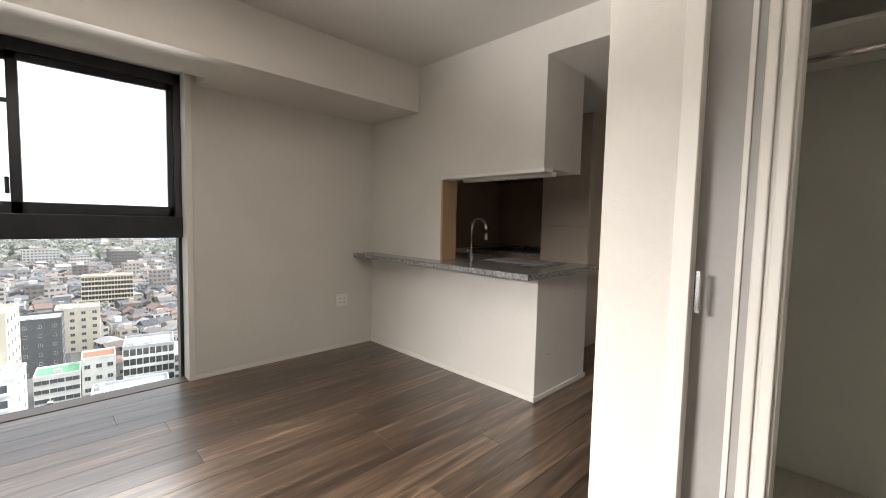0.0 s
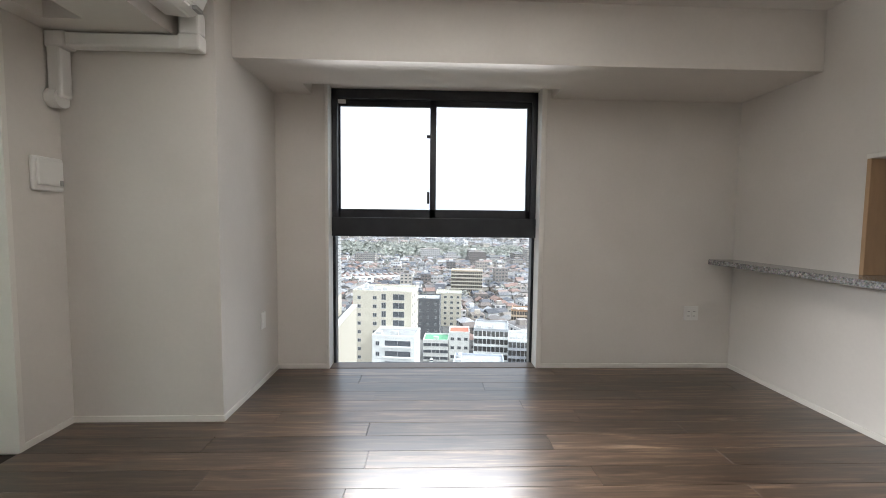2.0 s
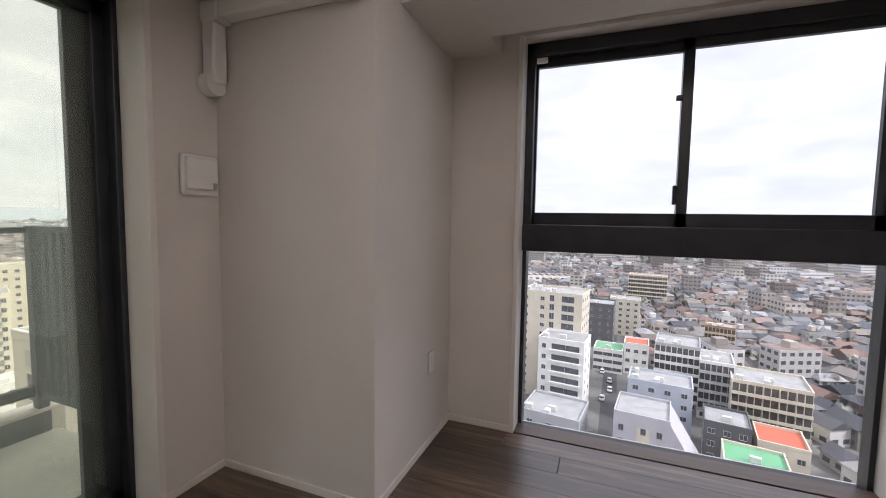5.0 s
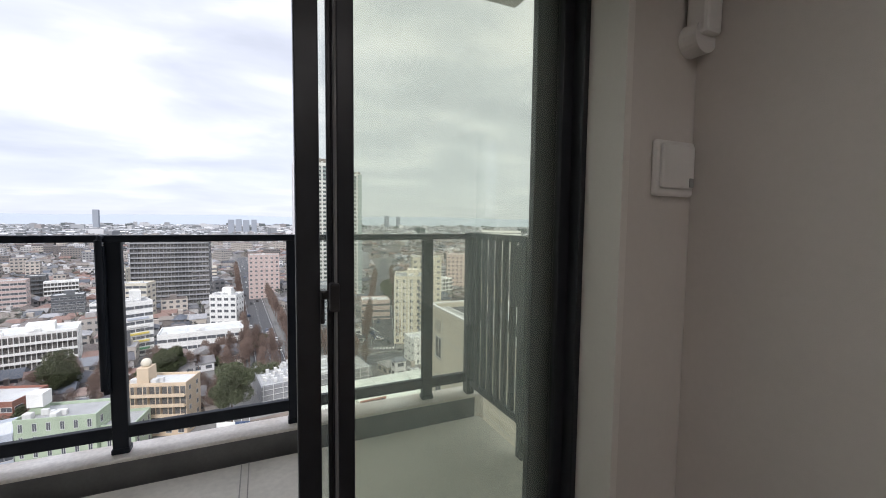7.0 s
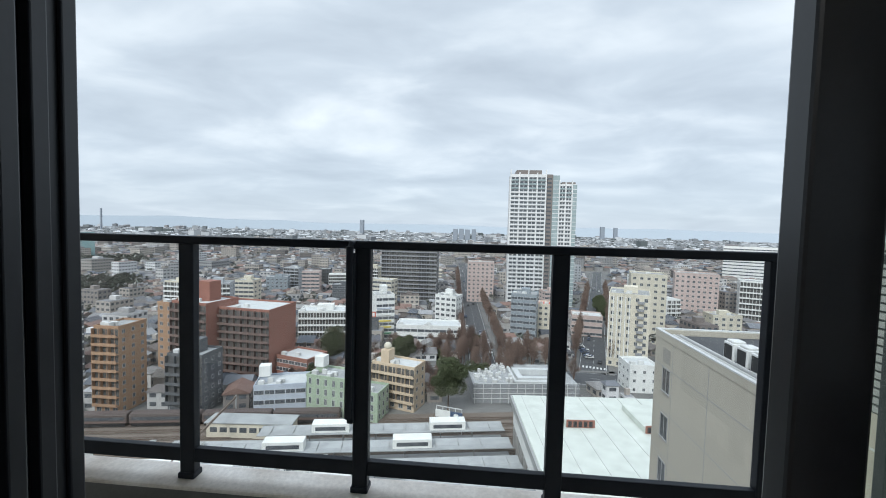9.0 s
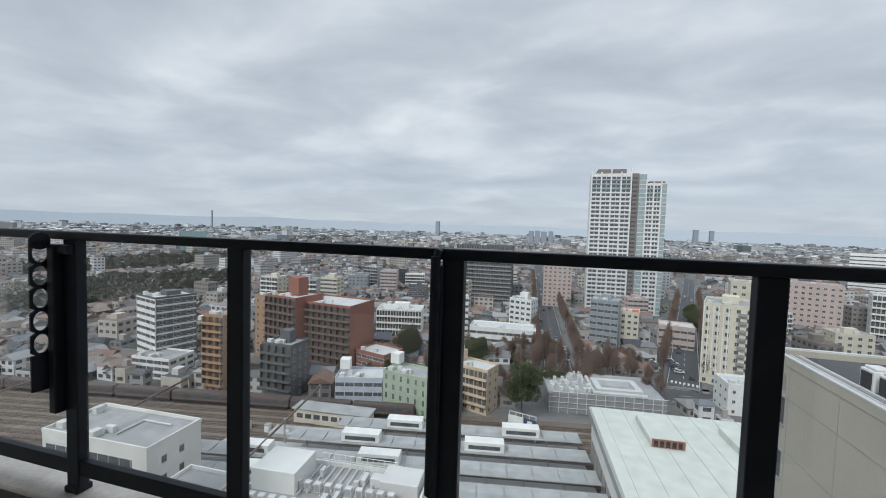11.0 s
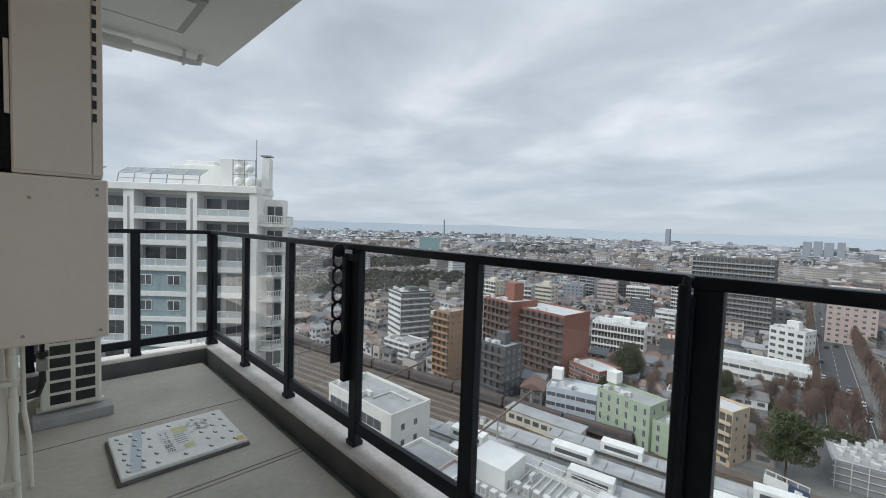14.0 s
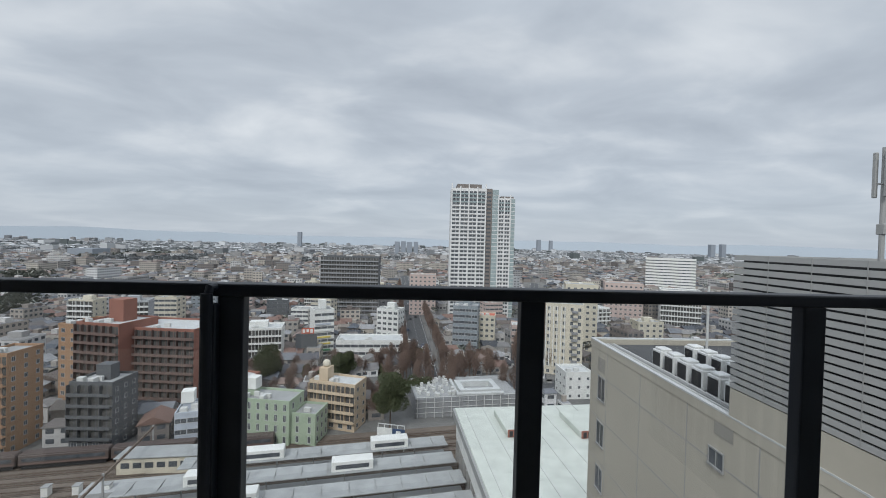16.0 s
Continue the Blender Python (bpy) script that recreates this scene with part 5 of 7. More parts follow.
    for k in range(12):
        for y, w, h in ((-8.2, 1.1, 1.1), (-2.6, 1.3, 1.2), (0.6, 1.5, 2.0), (5.9, 4.0, 2.0)):
            o = new("window", window_mesh(w, h, M_FRAMEW))
            o.parent, o.location = ct, (0, y, G0 + k * sh + 0.7)
    wing = B("apartment_building", "lower white wing with wide window bands", -11, 131, 14, 11, -98, -36, 7, 4, P_WHITE, "bare", side_bays=2, clutter=2)
    for k in range(7):
        for y, w, h in ((-5.2, 1.2, 1.3), (1.4, 8.4, 1.7)):
            o = new("window", window_mesh(w, h, M_FRAMEW))
            o.parent, o.location = wing, (0, y, G0 + k * 24.0 / 7 + 0.8)
        part("sill_band", box(0, 0.5, -3.2, 6.0, G0 + k * 24.0 / 7 + 0.2, G0 + k * 24.0 / 7 + 0.7), P_WHITE, wing)
    B("office_building", "dark grey seven-storey block", -2, 212, 16, 14, -95, -39, 6, 4, P_DGREY, "windows", win=(0.9, 1.0))
    B("office_building", "pale green-grey office block among houses", 12, 240, 15, 13, -95, -41, 6, 4, P_CREAM2, "windows")
    B("small_building", "white shop with a green flat roof", 3.5, 178, 11, 11, -95, -51, 3, 3, P_WHITE, "strips", P_GREENROOF, clutter=1)
    B("small_building", "white house with a red sheet roof", 14, 180, 9, 10, -95, -48, 3, 3, P_WHITE, "windows", P_REDROOF, clutter=0)
    B("apartment_building", "grey and white modern apartment block", 24, 153, 13, 14, -100, -39.5, 7, 4, P_GREY, "balconies", rail=P_WHITE, side_bays=3)
    B("apartment_building", "white and grey apartment block with outside stairs", 34, 147, 9, 13, -100, -42, 6, 3, P_WHITE, "balconies", rail=P_GREY)
    B("apartment_building", "ochre-orange tiled apartment block among houses", 48, 206, 11, 10, -105, -43.5, 6, 4, P_ORANGE, "balconies", rail=P_BEIGE)
    B("apartment_building", "beige apartment block among houses", 32, 340, 26, 14, -98, -39, 7, 8, P_BEIGE, "balconies", rail=P_CREAM)
    B("apartment_building", "cream apartment block with square balconies", 45, 138, 18, 14, -100, -44, 5, 5, P_CREAM, "balconies", rail=P_CREAM)
    sc = B("school_building", "long low white building with stepped brown sheet roofs", -49.3, 406.3, 73.6, 16, -69.6, -52.5, 2, 12, P_WHITE, "windows", M_ROOFGREY, clutter=0, side_bays=2, win=(3.4, 1.6))
    for k in range(12):
        y = -73.6 / 2 + (k + 0.5) * 6.1
        part("roof_ridge", box(-15.5, -0.6, y - 1.5, y + 0.9, -52.4, -51.0, 0.3, seg=1), P_SHEET, sc, "brown sheet roof step")
    sloped_house()
    B("small_building", "grey building with roof terrace", 17, 134, 17, 11, -98, -46.5, 4, 4, P_BLUEGREY, "windows", M_ROOFGREY, clutter=4)
    B("small_building", "white low building beside the street", -12, 113, 16, 14, -98, -52, 2, 3, P_GREY, "windows", M_ROOFGREY)
    B("small_building", "white low building with a stepped roof", -10, 96, 13, 11, -98, -54.5, 2, 3, P_GREY, "windows", M_ROOFGREY)
    B("small_building", "dark slate-blue small building", 31, 121, 10, 11, -100, -50, 3, 3, P_DGREY, "windows", M_ROOFGREY, clutter=1)
    B("small_building", "cream house with a maroon roof", 42, 119, 10, 11, -100, -52, 2, 3, P_CREAM, "windows", P_REDROOF, clutter=0)
    B("small_building", "pale house with a green roof", 33, 106, 12, 10, -100, -52, 2, 3, P_CREAM, "windows", P_GREENROOF, clutter=1)


def mid_rise():
    """Flats and offices of five to nine storeys between the houses further out."""
    rnd = random.Random(17)
    looks = ((P_WHITE, "white"), (P_GREY, "grey"), (P_DGREY, "dark grey"), (P_CREAM, "cream"), (P_SLATE, "slate-grey"), (P_WHITE, "white"), (P_CREAM2, "cream"), (P_PINK, "pinkish"))
    n = 0
    while n < 26:
        x, y = rnd.uniform(-470, -215), rnd.uniform(-190, 170)
        w, d = rnd.uniform(10, 19), rnd.uniform(9, 13)
        if not is_free(x - d / 2, y, 11) or abs(y - (5 - (-178 - x) * 0.0609)) < 20 or abs(y - (52 + (-182 - x) * 0.2795)) < 20:
            continue
        pm, word = looks[n % len(looks)]
        st = rnd.choice((4, 5, 5, 6, 7, 8))
        building("apartment_building", word + " mid-rise block among the houses", x, y, w, d, rnd.uniform(-15, 20), G0 + st * 3.0, st, int(w / 3.4), pm, rnd.choice(("strips", "balconies", "windows")), rnd.choice((M_ROOFGREY, M_ROOFWHITE)), rail=rnd.choice((P_WHITE, pm)), side_bays=2, clutter=2, penthouse=rnd.choice((0, 2.5, 3)), seed=n, group="mid-rise blocks")
        n += 1


def roof_tank(parent, x, y, z):
    """A white water-tank house on four legs."""
    part("tank_house", box(x - 1.7, x + 1.7, y - 1.7, y + 1.7, z + 1.9, z + 5.4, 0.08, seg=1), P_WHITE, parent, "white tank house")
    part("tank_base", box(x - 1.3, x + 1.3, y - 1.3, y + 1.3, z, z + 1.9), parent.children[0].data.materials[0], parent)


def sloped_house():
    """The grey house whose one flank leans back under its roof."""
    h = thing("sloped_house", "lilac-grey rendered house with one slanted flank", "house")
    h.matrix_basis = pose(14, 109, 0, 0, 0, -98)
    keep_free(14, 116, 11, 9)
    prof = [(10, G0), (10, G0 + 1), (2.5, -46.5), (-10, -46.5), (-10, G0)]
    bm = bmesh.new()
    e = [[bm.verts.new((x, y, z)) for y, z in prof] for x in (0, -13)]
    for i in range(5):
        j = (i + 1) % 5
        bm.faces.new((e[0][i], e[0][j], e[1][j], e[1][i]))
    bm.faces.new(e[0])
    bm.faces.new(e[1][::-1])
    bmesh.ops.recalc_face_normals(bm, faces=bm.faces)
    part("wall", bm, P_LILAC, h)
    part("roof", box(-12.6, -0.4, -9.6, 2.2, -46.5, -46.35), M_ROOFGREY, h)
    for ya, yb in ((-10, -9.75), (2.25, 2.5)):
        part("parapet", box(-13, 0, ya, yb, -46.5, -45.7), P_LILAC, h)
    part("parapet", box(-0.25, 0, -9.75, 2.25, -46.5, -45.7), P_LILAC, h)
    part("parapet", box(-13, -12.75, -9.75, 2.25, -46.5, -45.7), P_LILAC, h)
    part("bay", box(0, 0.06, -4.6, -1.8, G0 + 1, -49), P_CREAM, h, "cream recessed bay")
    for y, z in ((0.3, -50.5), (-3.2, -50.5), (-3.2, -54), (-8.2, -50.5), (-8.2, -54), (3.5, -54.5), (0.3, -54.5)):
        o = new("window", window_mesh(1.1, 1.5, M_GREYPL))
        o.parent, o.location = h, (0.07, y, z)


P_LILAC = paint("lilac_grey_render", (0.46, 0.45, 0.48))


def apartment_tower():
    """The twin white tower, far off above the avenue."""
    t = thing("residential_tower", "tall white twin residential tower with dark window grid", "tower")
    t.matrix_basis = pose(-338, 0, 0)
    keep_free(-350, 52, 20, 32)
    part("wall", box(-22, 0, 25, 53, G0, 46), P_TOWER, t)
    part("wall", box(-20, -1.2, 53, 58.6, G0, 46.2), P_TOWERDARK, t, "brown tiled strip")
    part("wall", box(-20, -0.6, 58.6, 63.8, G0, 45.4), P_TOWERGLASS, t, "pale glazed strip")
    part("wall", box(-22, -1, 63.8, 77.5, G0, 38.8), P_TOWER, t)
    part("crown", box(-21, -0.6, 29.5, 49.5, 46, 49.3), P_TOWERDARK, t, "grey roof crown")
    part("crown", box(-20.5, -1.6, 66, 76.4, 38.8, 40.3), P_TOWERDARK, t, "grey roof crown")
    sh = 3.25
    for y0, n, pitch, z1, x, tall in ((25.0, 4, 7.0, 46.0, 0.0, 3.6), (63.8, 2, 5.0, 38.8, -1.0, 2.6)):
        st = int((z1 - G0) / sh)
        for j in range(n + 1):
            part("pier", box(x - 0.4, x + 0.75, y0 + j * pitch - 0.45, y0 + j * pitch + 0.45, G0, z1 + (tall if j % 2 == 0 else 1.2)), P_TOWER, t)
        wn, sl, gl = bmesh.new(), bmesh.new(), bmesh.new()
        for i in range(st):
            z = G0 + i * sh
            for j in range(n):
                ya, yb = y0 + j * pitch + 0.45, y0 + (j + 1) * pitch - 0.45
                box(x - 0.1, x + 0.04, ya + 0.2, yb - 0.2, z + 1.25, z + 2.85, bm=wn)
                box(x, x + 0.12, (ya + yb) / 2 - 0.2, (ya + yb) / 2 + 0.2, z + 1.2, z + 2.9, bm=sl)
                box(x - 0.1, x + 0.55, ya, yb, z + 0.05, z + 1.15, bm=gl if i >= st - 3 else sl)
        tagged(part("window_grid", wn, M_GLASSFAR, t), kind="stuff")
        tagged(part("balcony_band", sl, P_TOWER, t), kind="stuff")
        tagged(part("top_glazing", gl, P_TOWERGLASS, t), kind="stuff")
    part("wall", box(-20, -0.8, 74.3, 77.6, G0, 38.2), P_TOWERGLASS, t, "pale glazed corner")
    wn, fl = bmesh.new(), bmesh.new()
    for i in range(32):
        z = G0 + i * sh
        box(-1.3, -1.12, 54.2, 57.6, z + 1.2, z + 2.6, bm=wn)
        box(-0.7, -0.52, 58.8, 63.6, z + 0.1, z + 0.5, bm=fl)
        if z < 36:
            box(-0.9, -0.72, 74.5, 77.7, z + 0.1, z + 0.5, bm=fl)
    tagged(part("window_grid", wn, M_GLASSFAR, t), kind="stuff")
    tagged(part("floor_line", fl, P_TOWER, t), kind="stuff")


P_TOWERGLASS = surface("pale_green_glazing", (0.27, 0.33, 0.33), (0.36, 0.42, 0.42), 0.2, 0.3)
P_TOWER = paint("tower_white", (0.70, 0.695, 0.68))
P_TOWERDARK = paint("tower_brown", (0.20, 0.175, 0.16))


def white_apartments():
    """The close white apartment tower at the balcony's south end."""
    a = thing("apartment_tower", "white apartment tower with framed balconies and teal panels", "building")
    a.matrix_basis = pose(-20.8, -48.6, 0, 0, 0, 46.5)
    keep_free(-16, -62, 22, 26, 46.5)
    top, sh, bw = 4.6, 3.02, 7.25
    n = 19
    part("wall", box(-16, -1.6, -36, -7, G0, top, 0.05, seg=1), P_WHITE, a)
    part("wall", box(-5, -1.6, -7, 0, G0, top), P_WHITE, a)
    part("roof_edge", box(-5, 0.15, -36, 0.15, top - 0.1, top + 0.75, 0.05, seg=1), P_WHITE, a)
    for k in range(6):
        y = -k * bw
        p = part("pier", box(-1.6, 0.0, y - 0.75, y + (0.15 if k == 0 else 0.45), G0, top - 0.1), P_WHITE, a)
        if k:
            part("drain_slot", box(-0.2, 0.02, y - 0.30, y - 0.05, G0, top - 0.9), M_GREYPL, p, "dark recessed drain strip")
    rail = bmesh.new()
    box(-0.12, -0.05, 0.45, bw - 0.75, 0.98, 1.06, bm=rail)
    box(-0.12, -0.05, 0.45, bw - 0.75, 0.20, 0.28, bm=rail)
    for q in range(6):
        y = 0.45 + q * (bw - 1.2 - 0.06) / 5
        box(-0.12, -0.05, y, y + 0.06, 0.2, 1.0, bm=rail)
    rail_me = mesh_of(rail, "balcony_rail", P_WHITE)
    gl_me = mesh_of(box(-0.10, -0.07, 0.48, bw - 0.78, 0.26, 1.0), "rail_pane", M_RAILPANE)
    slab_me = mesh_of(box(-1.6, 0.0, 0.45, bw - 0.75, -0.35, 0.2), "slab", P_WHITE)
    # back walls in grey: the recess's shade put into their colour
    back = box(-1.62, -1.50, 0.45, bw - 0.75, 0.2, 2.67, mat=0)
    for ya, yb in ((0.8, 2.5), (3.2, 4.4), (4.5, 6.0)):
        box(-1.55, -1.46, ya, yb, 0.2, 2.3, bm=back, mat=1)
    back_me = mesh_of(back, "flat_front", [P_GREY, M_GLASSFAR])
    teal = box(-1.6, -0.25, 0.45, bw - 0.75, 0.2, 2.67, mat=0)
    for ya, yb in ((1.0, 2.3), (4.2, 5.6)):
        box(-0.3, -0.20, ya - 0.08, yb + 0.08, 0.95, 2.15, bm=teal, mat=2)
        box(-0.3, -0.18, ya, yb, 1.03, 2.07, bm=teal, mat=1)
        box(-0.3, -0.16, (ya + yb) / 2 - 0.04, (ya + yb) / 2 + 0.04, 1.0, 2.1, bm=teal, mat=2)
    teal_me = mesh_of(teal, "teal_panel", [P_TEAL, M_GLASSFAR, P_WHITE])
    for i in range(n):
        z = top - 0.1 - (i + 1) * sh
        for k in range(1, 6):
            y = -k * bw
            loc = (0, y, z)
            lst = [("slab", slab_me)]
            if k == 2 and i >= 3:
                lst += [("teal_panel", teal_me)]
            else:
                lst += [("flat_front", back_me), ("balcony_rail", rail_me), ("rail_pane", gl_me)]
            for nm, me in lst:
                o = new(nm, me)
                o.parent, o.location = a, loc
    # corner bays that step back
    part("wall", box(-4.4, -2.8, 0, 2.2, G0, top - 0.6), P_WHITE, a)
    cb = bmesh.new()
    pts = [(-0.6, 0.15), (-0.6, 1.8), (-2.0, 2.9), (-4.2, 2.9), (-4.2, 2.2), (-2.8, 0.15)]
    vs = [[cb.verts.new((x, y, z)) for x, y in pts] for z in (-0.2, 0.15)]
    cb.faces.new(vs[0][::-1])
    cb.faces.new(vs[1])
    for i in range(len(pts)):
        j = (i + 1) % len(pts)
        cb.faces.new((vs[0][i], vs[0][j], vs[1][j], vs[1][i]))
    for (xa, ya), (xb, yb) in zip(pts[:3], pts[1:4]):
        for q in range(9):
            u = q / 8
            x, y = xa + (xb - xa) * u, ya + (yb - ya) * u
            box(x - 0.03, x + 0.03, y - 0.03, y + 0.03, 0.1, 1.1, bm=cb)
        tube([(xa, ya, 1.1), (xb, yb, 1.1)], 0.05, 5, cb)
        tube([(xa, ya, 0.3), (xb, yb, 0.3)], 0.04, 5, cb)
    bmesh.ops.recalc_face_normals(cb, faces=cb.faces)
    cb_me = mesh_of(cb, "corner_balcony", P_WHITE)
    g = box(-2.85, -2.72, 0.3, 1.1, 0.2, 2.3, mat=0)
    box(-2.85, -2.72, 1.25, 2.1, 0.2, 2.3, bm=g, mat=0)
    g_me = mesh_of(g, "corner_glazing", M_GLASSFAR)
    for i in range(n):
        for nm, me in (("corner_balcony", cb_me), ("corner_glazing", g_me)):
            o = new(nm, me)
            o.parent, o.location = a, (0, 0, top - 0.7 - (i + 1) * sh)
    # roof
    part("penthouse", box(-12, -7, -14.5, -7.2, top + 0.7, top + 3.9, 0.05, seg=1), P_WHITE, a)
    part("penthouse", box(-12, -8, -13.0, -9.0, top + 3.9, top + 4.6, 0.05, seg=1), P_WHITE, a)
    part("stair_tower", box(-4.9, -2.2, -5.4, -3.1, top + 0.6, top + 4.2, 0.05, seg=1), P_WHITE, a)
    part("flue", box(-3.2, -2.2, -0.3, 0.7, top + 0.6, top + 4.4, 0.05, seg=1), P_WHITE, a, "white square shaft")
    part("flue_cap", box(-3.3, -2.1, -0.4, 0.8, top + 4.6, top + 4.75), M_GREYPL, a)
    part("roof_box", box(-4.6, -2.4, -3.0, -0.5, top + 0.6, top + 1.9, 0.05, seg=1), P_WHITE, a)
    for dx in (0, 1):
        for dz in (0, 1):
            bm = bmesh.new()
            bmesh.ops.create_uvsphere(bm, u_segments=16, v_segments=10, radius=0.52, matrix=Matrix.Translation((-1.3, -2.6 + dx * 1.3, top + 1.4 + dz * 1.5)))
            for f in bm.faces:
                f.smooth = True
            part("water_tank", bm, P_WHITE, a, "white round water tank")
    rk = bmesh.new()
    for dx in (-0.7, 0.65, 2.0):
        tube([(-1.3, -2.6 + dx, top + 0.5), (-1.3, -2.6 + dx, top + 4.0)], 0.06, 6, rk)
    for dz in (0.8, 2.2, 3.9):
        tube([(-1.3, -3.35, top + dz), (-1.3, -0.5, top + dz)], 0.05, 6, rk)
    part("tank_rack", rk, M_GREYPL, a)
    part("antenna", rod((-3.6, -1.5, top + 1.8), (-3.6, -1.5, top + 6.8), 0.06, 8), M_GREYPL, a)
    for y0, y1 in ((-26.5, -18.8), (-16.2, -6.8)):
        fr = bmesh.new()
        for q in range(6):
            y = y0 + (y1 - y0) * q / 5
            tube([(-0.3, y, top + 0.7), (-0.6, y, top + 1.9), (-2.2, y, top + 2.7)], 0.07, 6, fr)
        for x, z in ((-0.45, top + 1.3), (-0.6, top + 1.9), (-2.2, top + 2.7)):
            tube([(x, y0, z), (x, y1, z)], 0.06, 6, fr)
        wind = part("wind_screen", fr, M_GREYPL, a)
        q = bmesh.new()
        q.faces.new([q.verts.new(p) for p in ((-0.6, y0, top + 1.92), (-0.6, y1, top + 1.92), (-2.2, y1, top + 2.72), (-2.2, y0, top + 2.72))])
        bmesh.ops.solidify(q, geom=list(q.faces), thickness=0.03)
        part("screen_pane", q, M_RAILPANE, wind)


M_RAILPANE = surface("frosted_rail_pane", (0.42, 0.46, 0.47), (0.48, 0.52, 0.53), 0.2, 1)


def neighbour_block():
    """The beige block across the gap, with its louvred roof screen."""
    b = thing("neighbour_building", "beige panelled building with a grey louvred roof screen", "building")
    top = -6.75
    x0, x1, y0, y1 = -35.0, -6.2, 15.5, 37.0
    keep_free(-20, 26, 18, 14)
    part("wall", box(x0, x1, y0, y1, G0, top, 0.03, seg=1), P_NEIGH, b)
    p = box(x0 - 0.03, x1 + 0.03, y0 - 0.03, y0 + 0.35, top, top + 0.5)
    box(x0 - 0.03, x0 + 0.35, y0 + 0.35, y1, top, top + 0.5, bm=p)
    box(x1 - 0.35, x1 + 0.03, y0 + 0.35, y1, top, top + 0.5, bm=p)
    part("parapet", p, P_NEIGH, b)
    part("coping", box(x0 - 0.08, x1 + 0.08, y0 - 0.04, y0 + 0.24, top + 0.5, top + 0.58), M_ROOFWHITE, b, "white parapet coping")
    part("coping", box(x0 - 0.08, x0 + 0.24, y0 + 0.24, y1, top + 0.5, top + 0.58), M_ROOFWHITE, b, "white parapet coping")
    part("coping", box(x1 - 0.40, x1 + 0.08, y0 + 0.24, y1, top + 0.5, top + 0.58), M_ROOFWHITE, b, "white parapet coping")
    part("roof", box(x0 + 0.3, x1 - 0.3, y0 + 0.3, y1 - 0.3, top, top + 0.1), M_ASPHALT, b)
    for k in range(6):
        x = x0 + 2.9 + k * 4.6
        part("panel_joint", box(x, x + 0.05, y0 - 0.012, y0 + 0.01, -40, top), M_GREYPL, b)
    for k in range(9):
        z = top - 2.0 - k * 3.3
        part("panel_joint", box(x0, x1, y0 - 0.012, y0 + 0.01, z, z + 0.05), M_GREYPL, b)
    for k in range(8):
        o = new("window", window_mesh(1.1, 1.7, M_GREYPL))
        o.parent, o.location, o.rotation_euler = b, (x0 + 2.1, y0, -10.5 - k * 3.45), (0, 0, -math.pi / 2)
    for k in range(4):
        o = new("window", window_mesh(0.9, 0.75, M_GREYPL))
        o.parent, o.location, o.rotation_euler = b, (-20.7, y0, -8.9 - k * 6.9), (0, 0, -math.pi / 2)
    for vx, vz in ((-33.6, -7.3), (-20.9, -6.3)):
        part("vent_grille", box(vx, vx + 1.2, y0 - 0.02, y0 + 0.01, vz - 1.1, vz), M_VENTPATCH, b)
    # louvred plant screen, flush with the wall below it
    lx0, lx1, ly0, ly1, lz0, lz1 = -20.0, -7.2, y0 - 0.04, 35.5, -4.9, 1.16
    part("screen_plinth", box(lx0, lx1, y0 - 0.02, ly1, top + 0.1, lz0 - 0.02), P_NEIGH, b)
    step = 0.30
    me = {}
    for nm, (ax, bx, ay, by) in {"f": (lx0, lx1, ly0, ly0 + 0.10), "s": (lx0, lx0 + 0.10, ly0 + 0.11, ly1), "e": (lx1 - 0.10, lx1, ly0 + 0.11, ly1)}.items():
        me[nm] = mesh_of(box(ax, bx, ay, by, 0, 0.215), "slat", M_LOUVRE)
    n = int((lz1 - lz0) / step)
    for k in range(n):
        for nm in me:
            o = new("slat", me[nm])
            o.parent, o.location = b, (0, 0, lz0 + 0.03 + k * step)
    for k in range(7):
        part("screen_joint", box(lx0 + 1.8 + k * 1.85, lx0 + 1.83 + k * 1.85, ly0 - 0.012, ly0, lz0, lz1 - 0.1), M_GREYPL, b)
    # solid black block stands for the shade between the louvres
    part("screen_back", box(lx0 + 0.25, lx1 - 0.25, ly0 + 0.25, ly1, lz0, lz1 - 0.3), M_DARKPL, b, "black block standing for the shade behind the louvres")
    # roof plant
    for r, (ux, uy, cnt) in enumerate(((-28.8, y0 + 1.5, 6), (-29.6, y0 + 4.2, 7))):
        for k in range(cnt):
            x = ux + k * 1.3
            u = part("roof_unit", box(x, x + 1.0, uy, uy + 0.9, top + 0.25, top + 1.35, 0.04, seg=1), M_UNITW, b)
            part("fan_grille", box(x + 0.12, x + 0.88, uy - 0.03, uy, top + 0.36, top + 1.22), M_DARKPL, u)
            part("fan_hood", box(x + 0.1, x + 0.9, uy + 0.1, uy + 0.8, top + 1.35, top + 1.5, 0.04, seg=1), M_UNITW, u)
    for k in range(4):
        part("roof_pipe", tube([(-34, y0 + 0.6 + k * 0.26, top + 0.3), (-20.6, y0 + 0.6 + k * 0.26, top + 0.3)], 0.07, 8), M_UNIT if k % 2 else M_GREYPL, b)
    for x in (-32.6, -28.6):
        part("mast", rod((x, y0 + 8, top), (x, y0 + 8, top + 5.2), 0.09, 8), M_UNIT, b)
    an = part("antenna_mast", rod((-17.05, 18.9, 0.9), (-17.05, 18.9, 5.3), 0.09, 10), M_GREYPL, b, "grey antenna mast")
    for dx, dy in ((-0.24, -0.1), (0.22, -0.15), (0.0, 0.28)):
        part("antenna_panel", box(-17.05 + dx - 0.08, -17.05 + dx + 0.08, 18.9 + dy - 0.06, 18.9 + dy + 0.06, 3.4, 5.15, 0.03, seg=1), M_GREYPL, an)
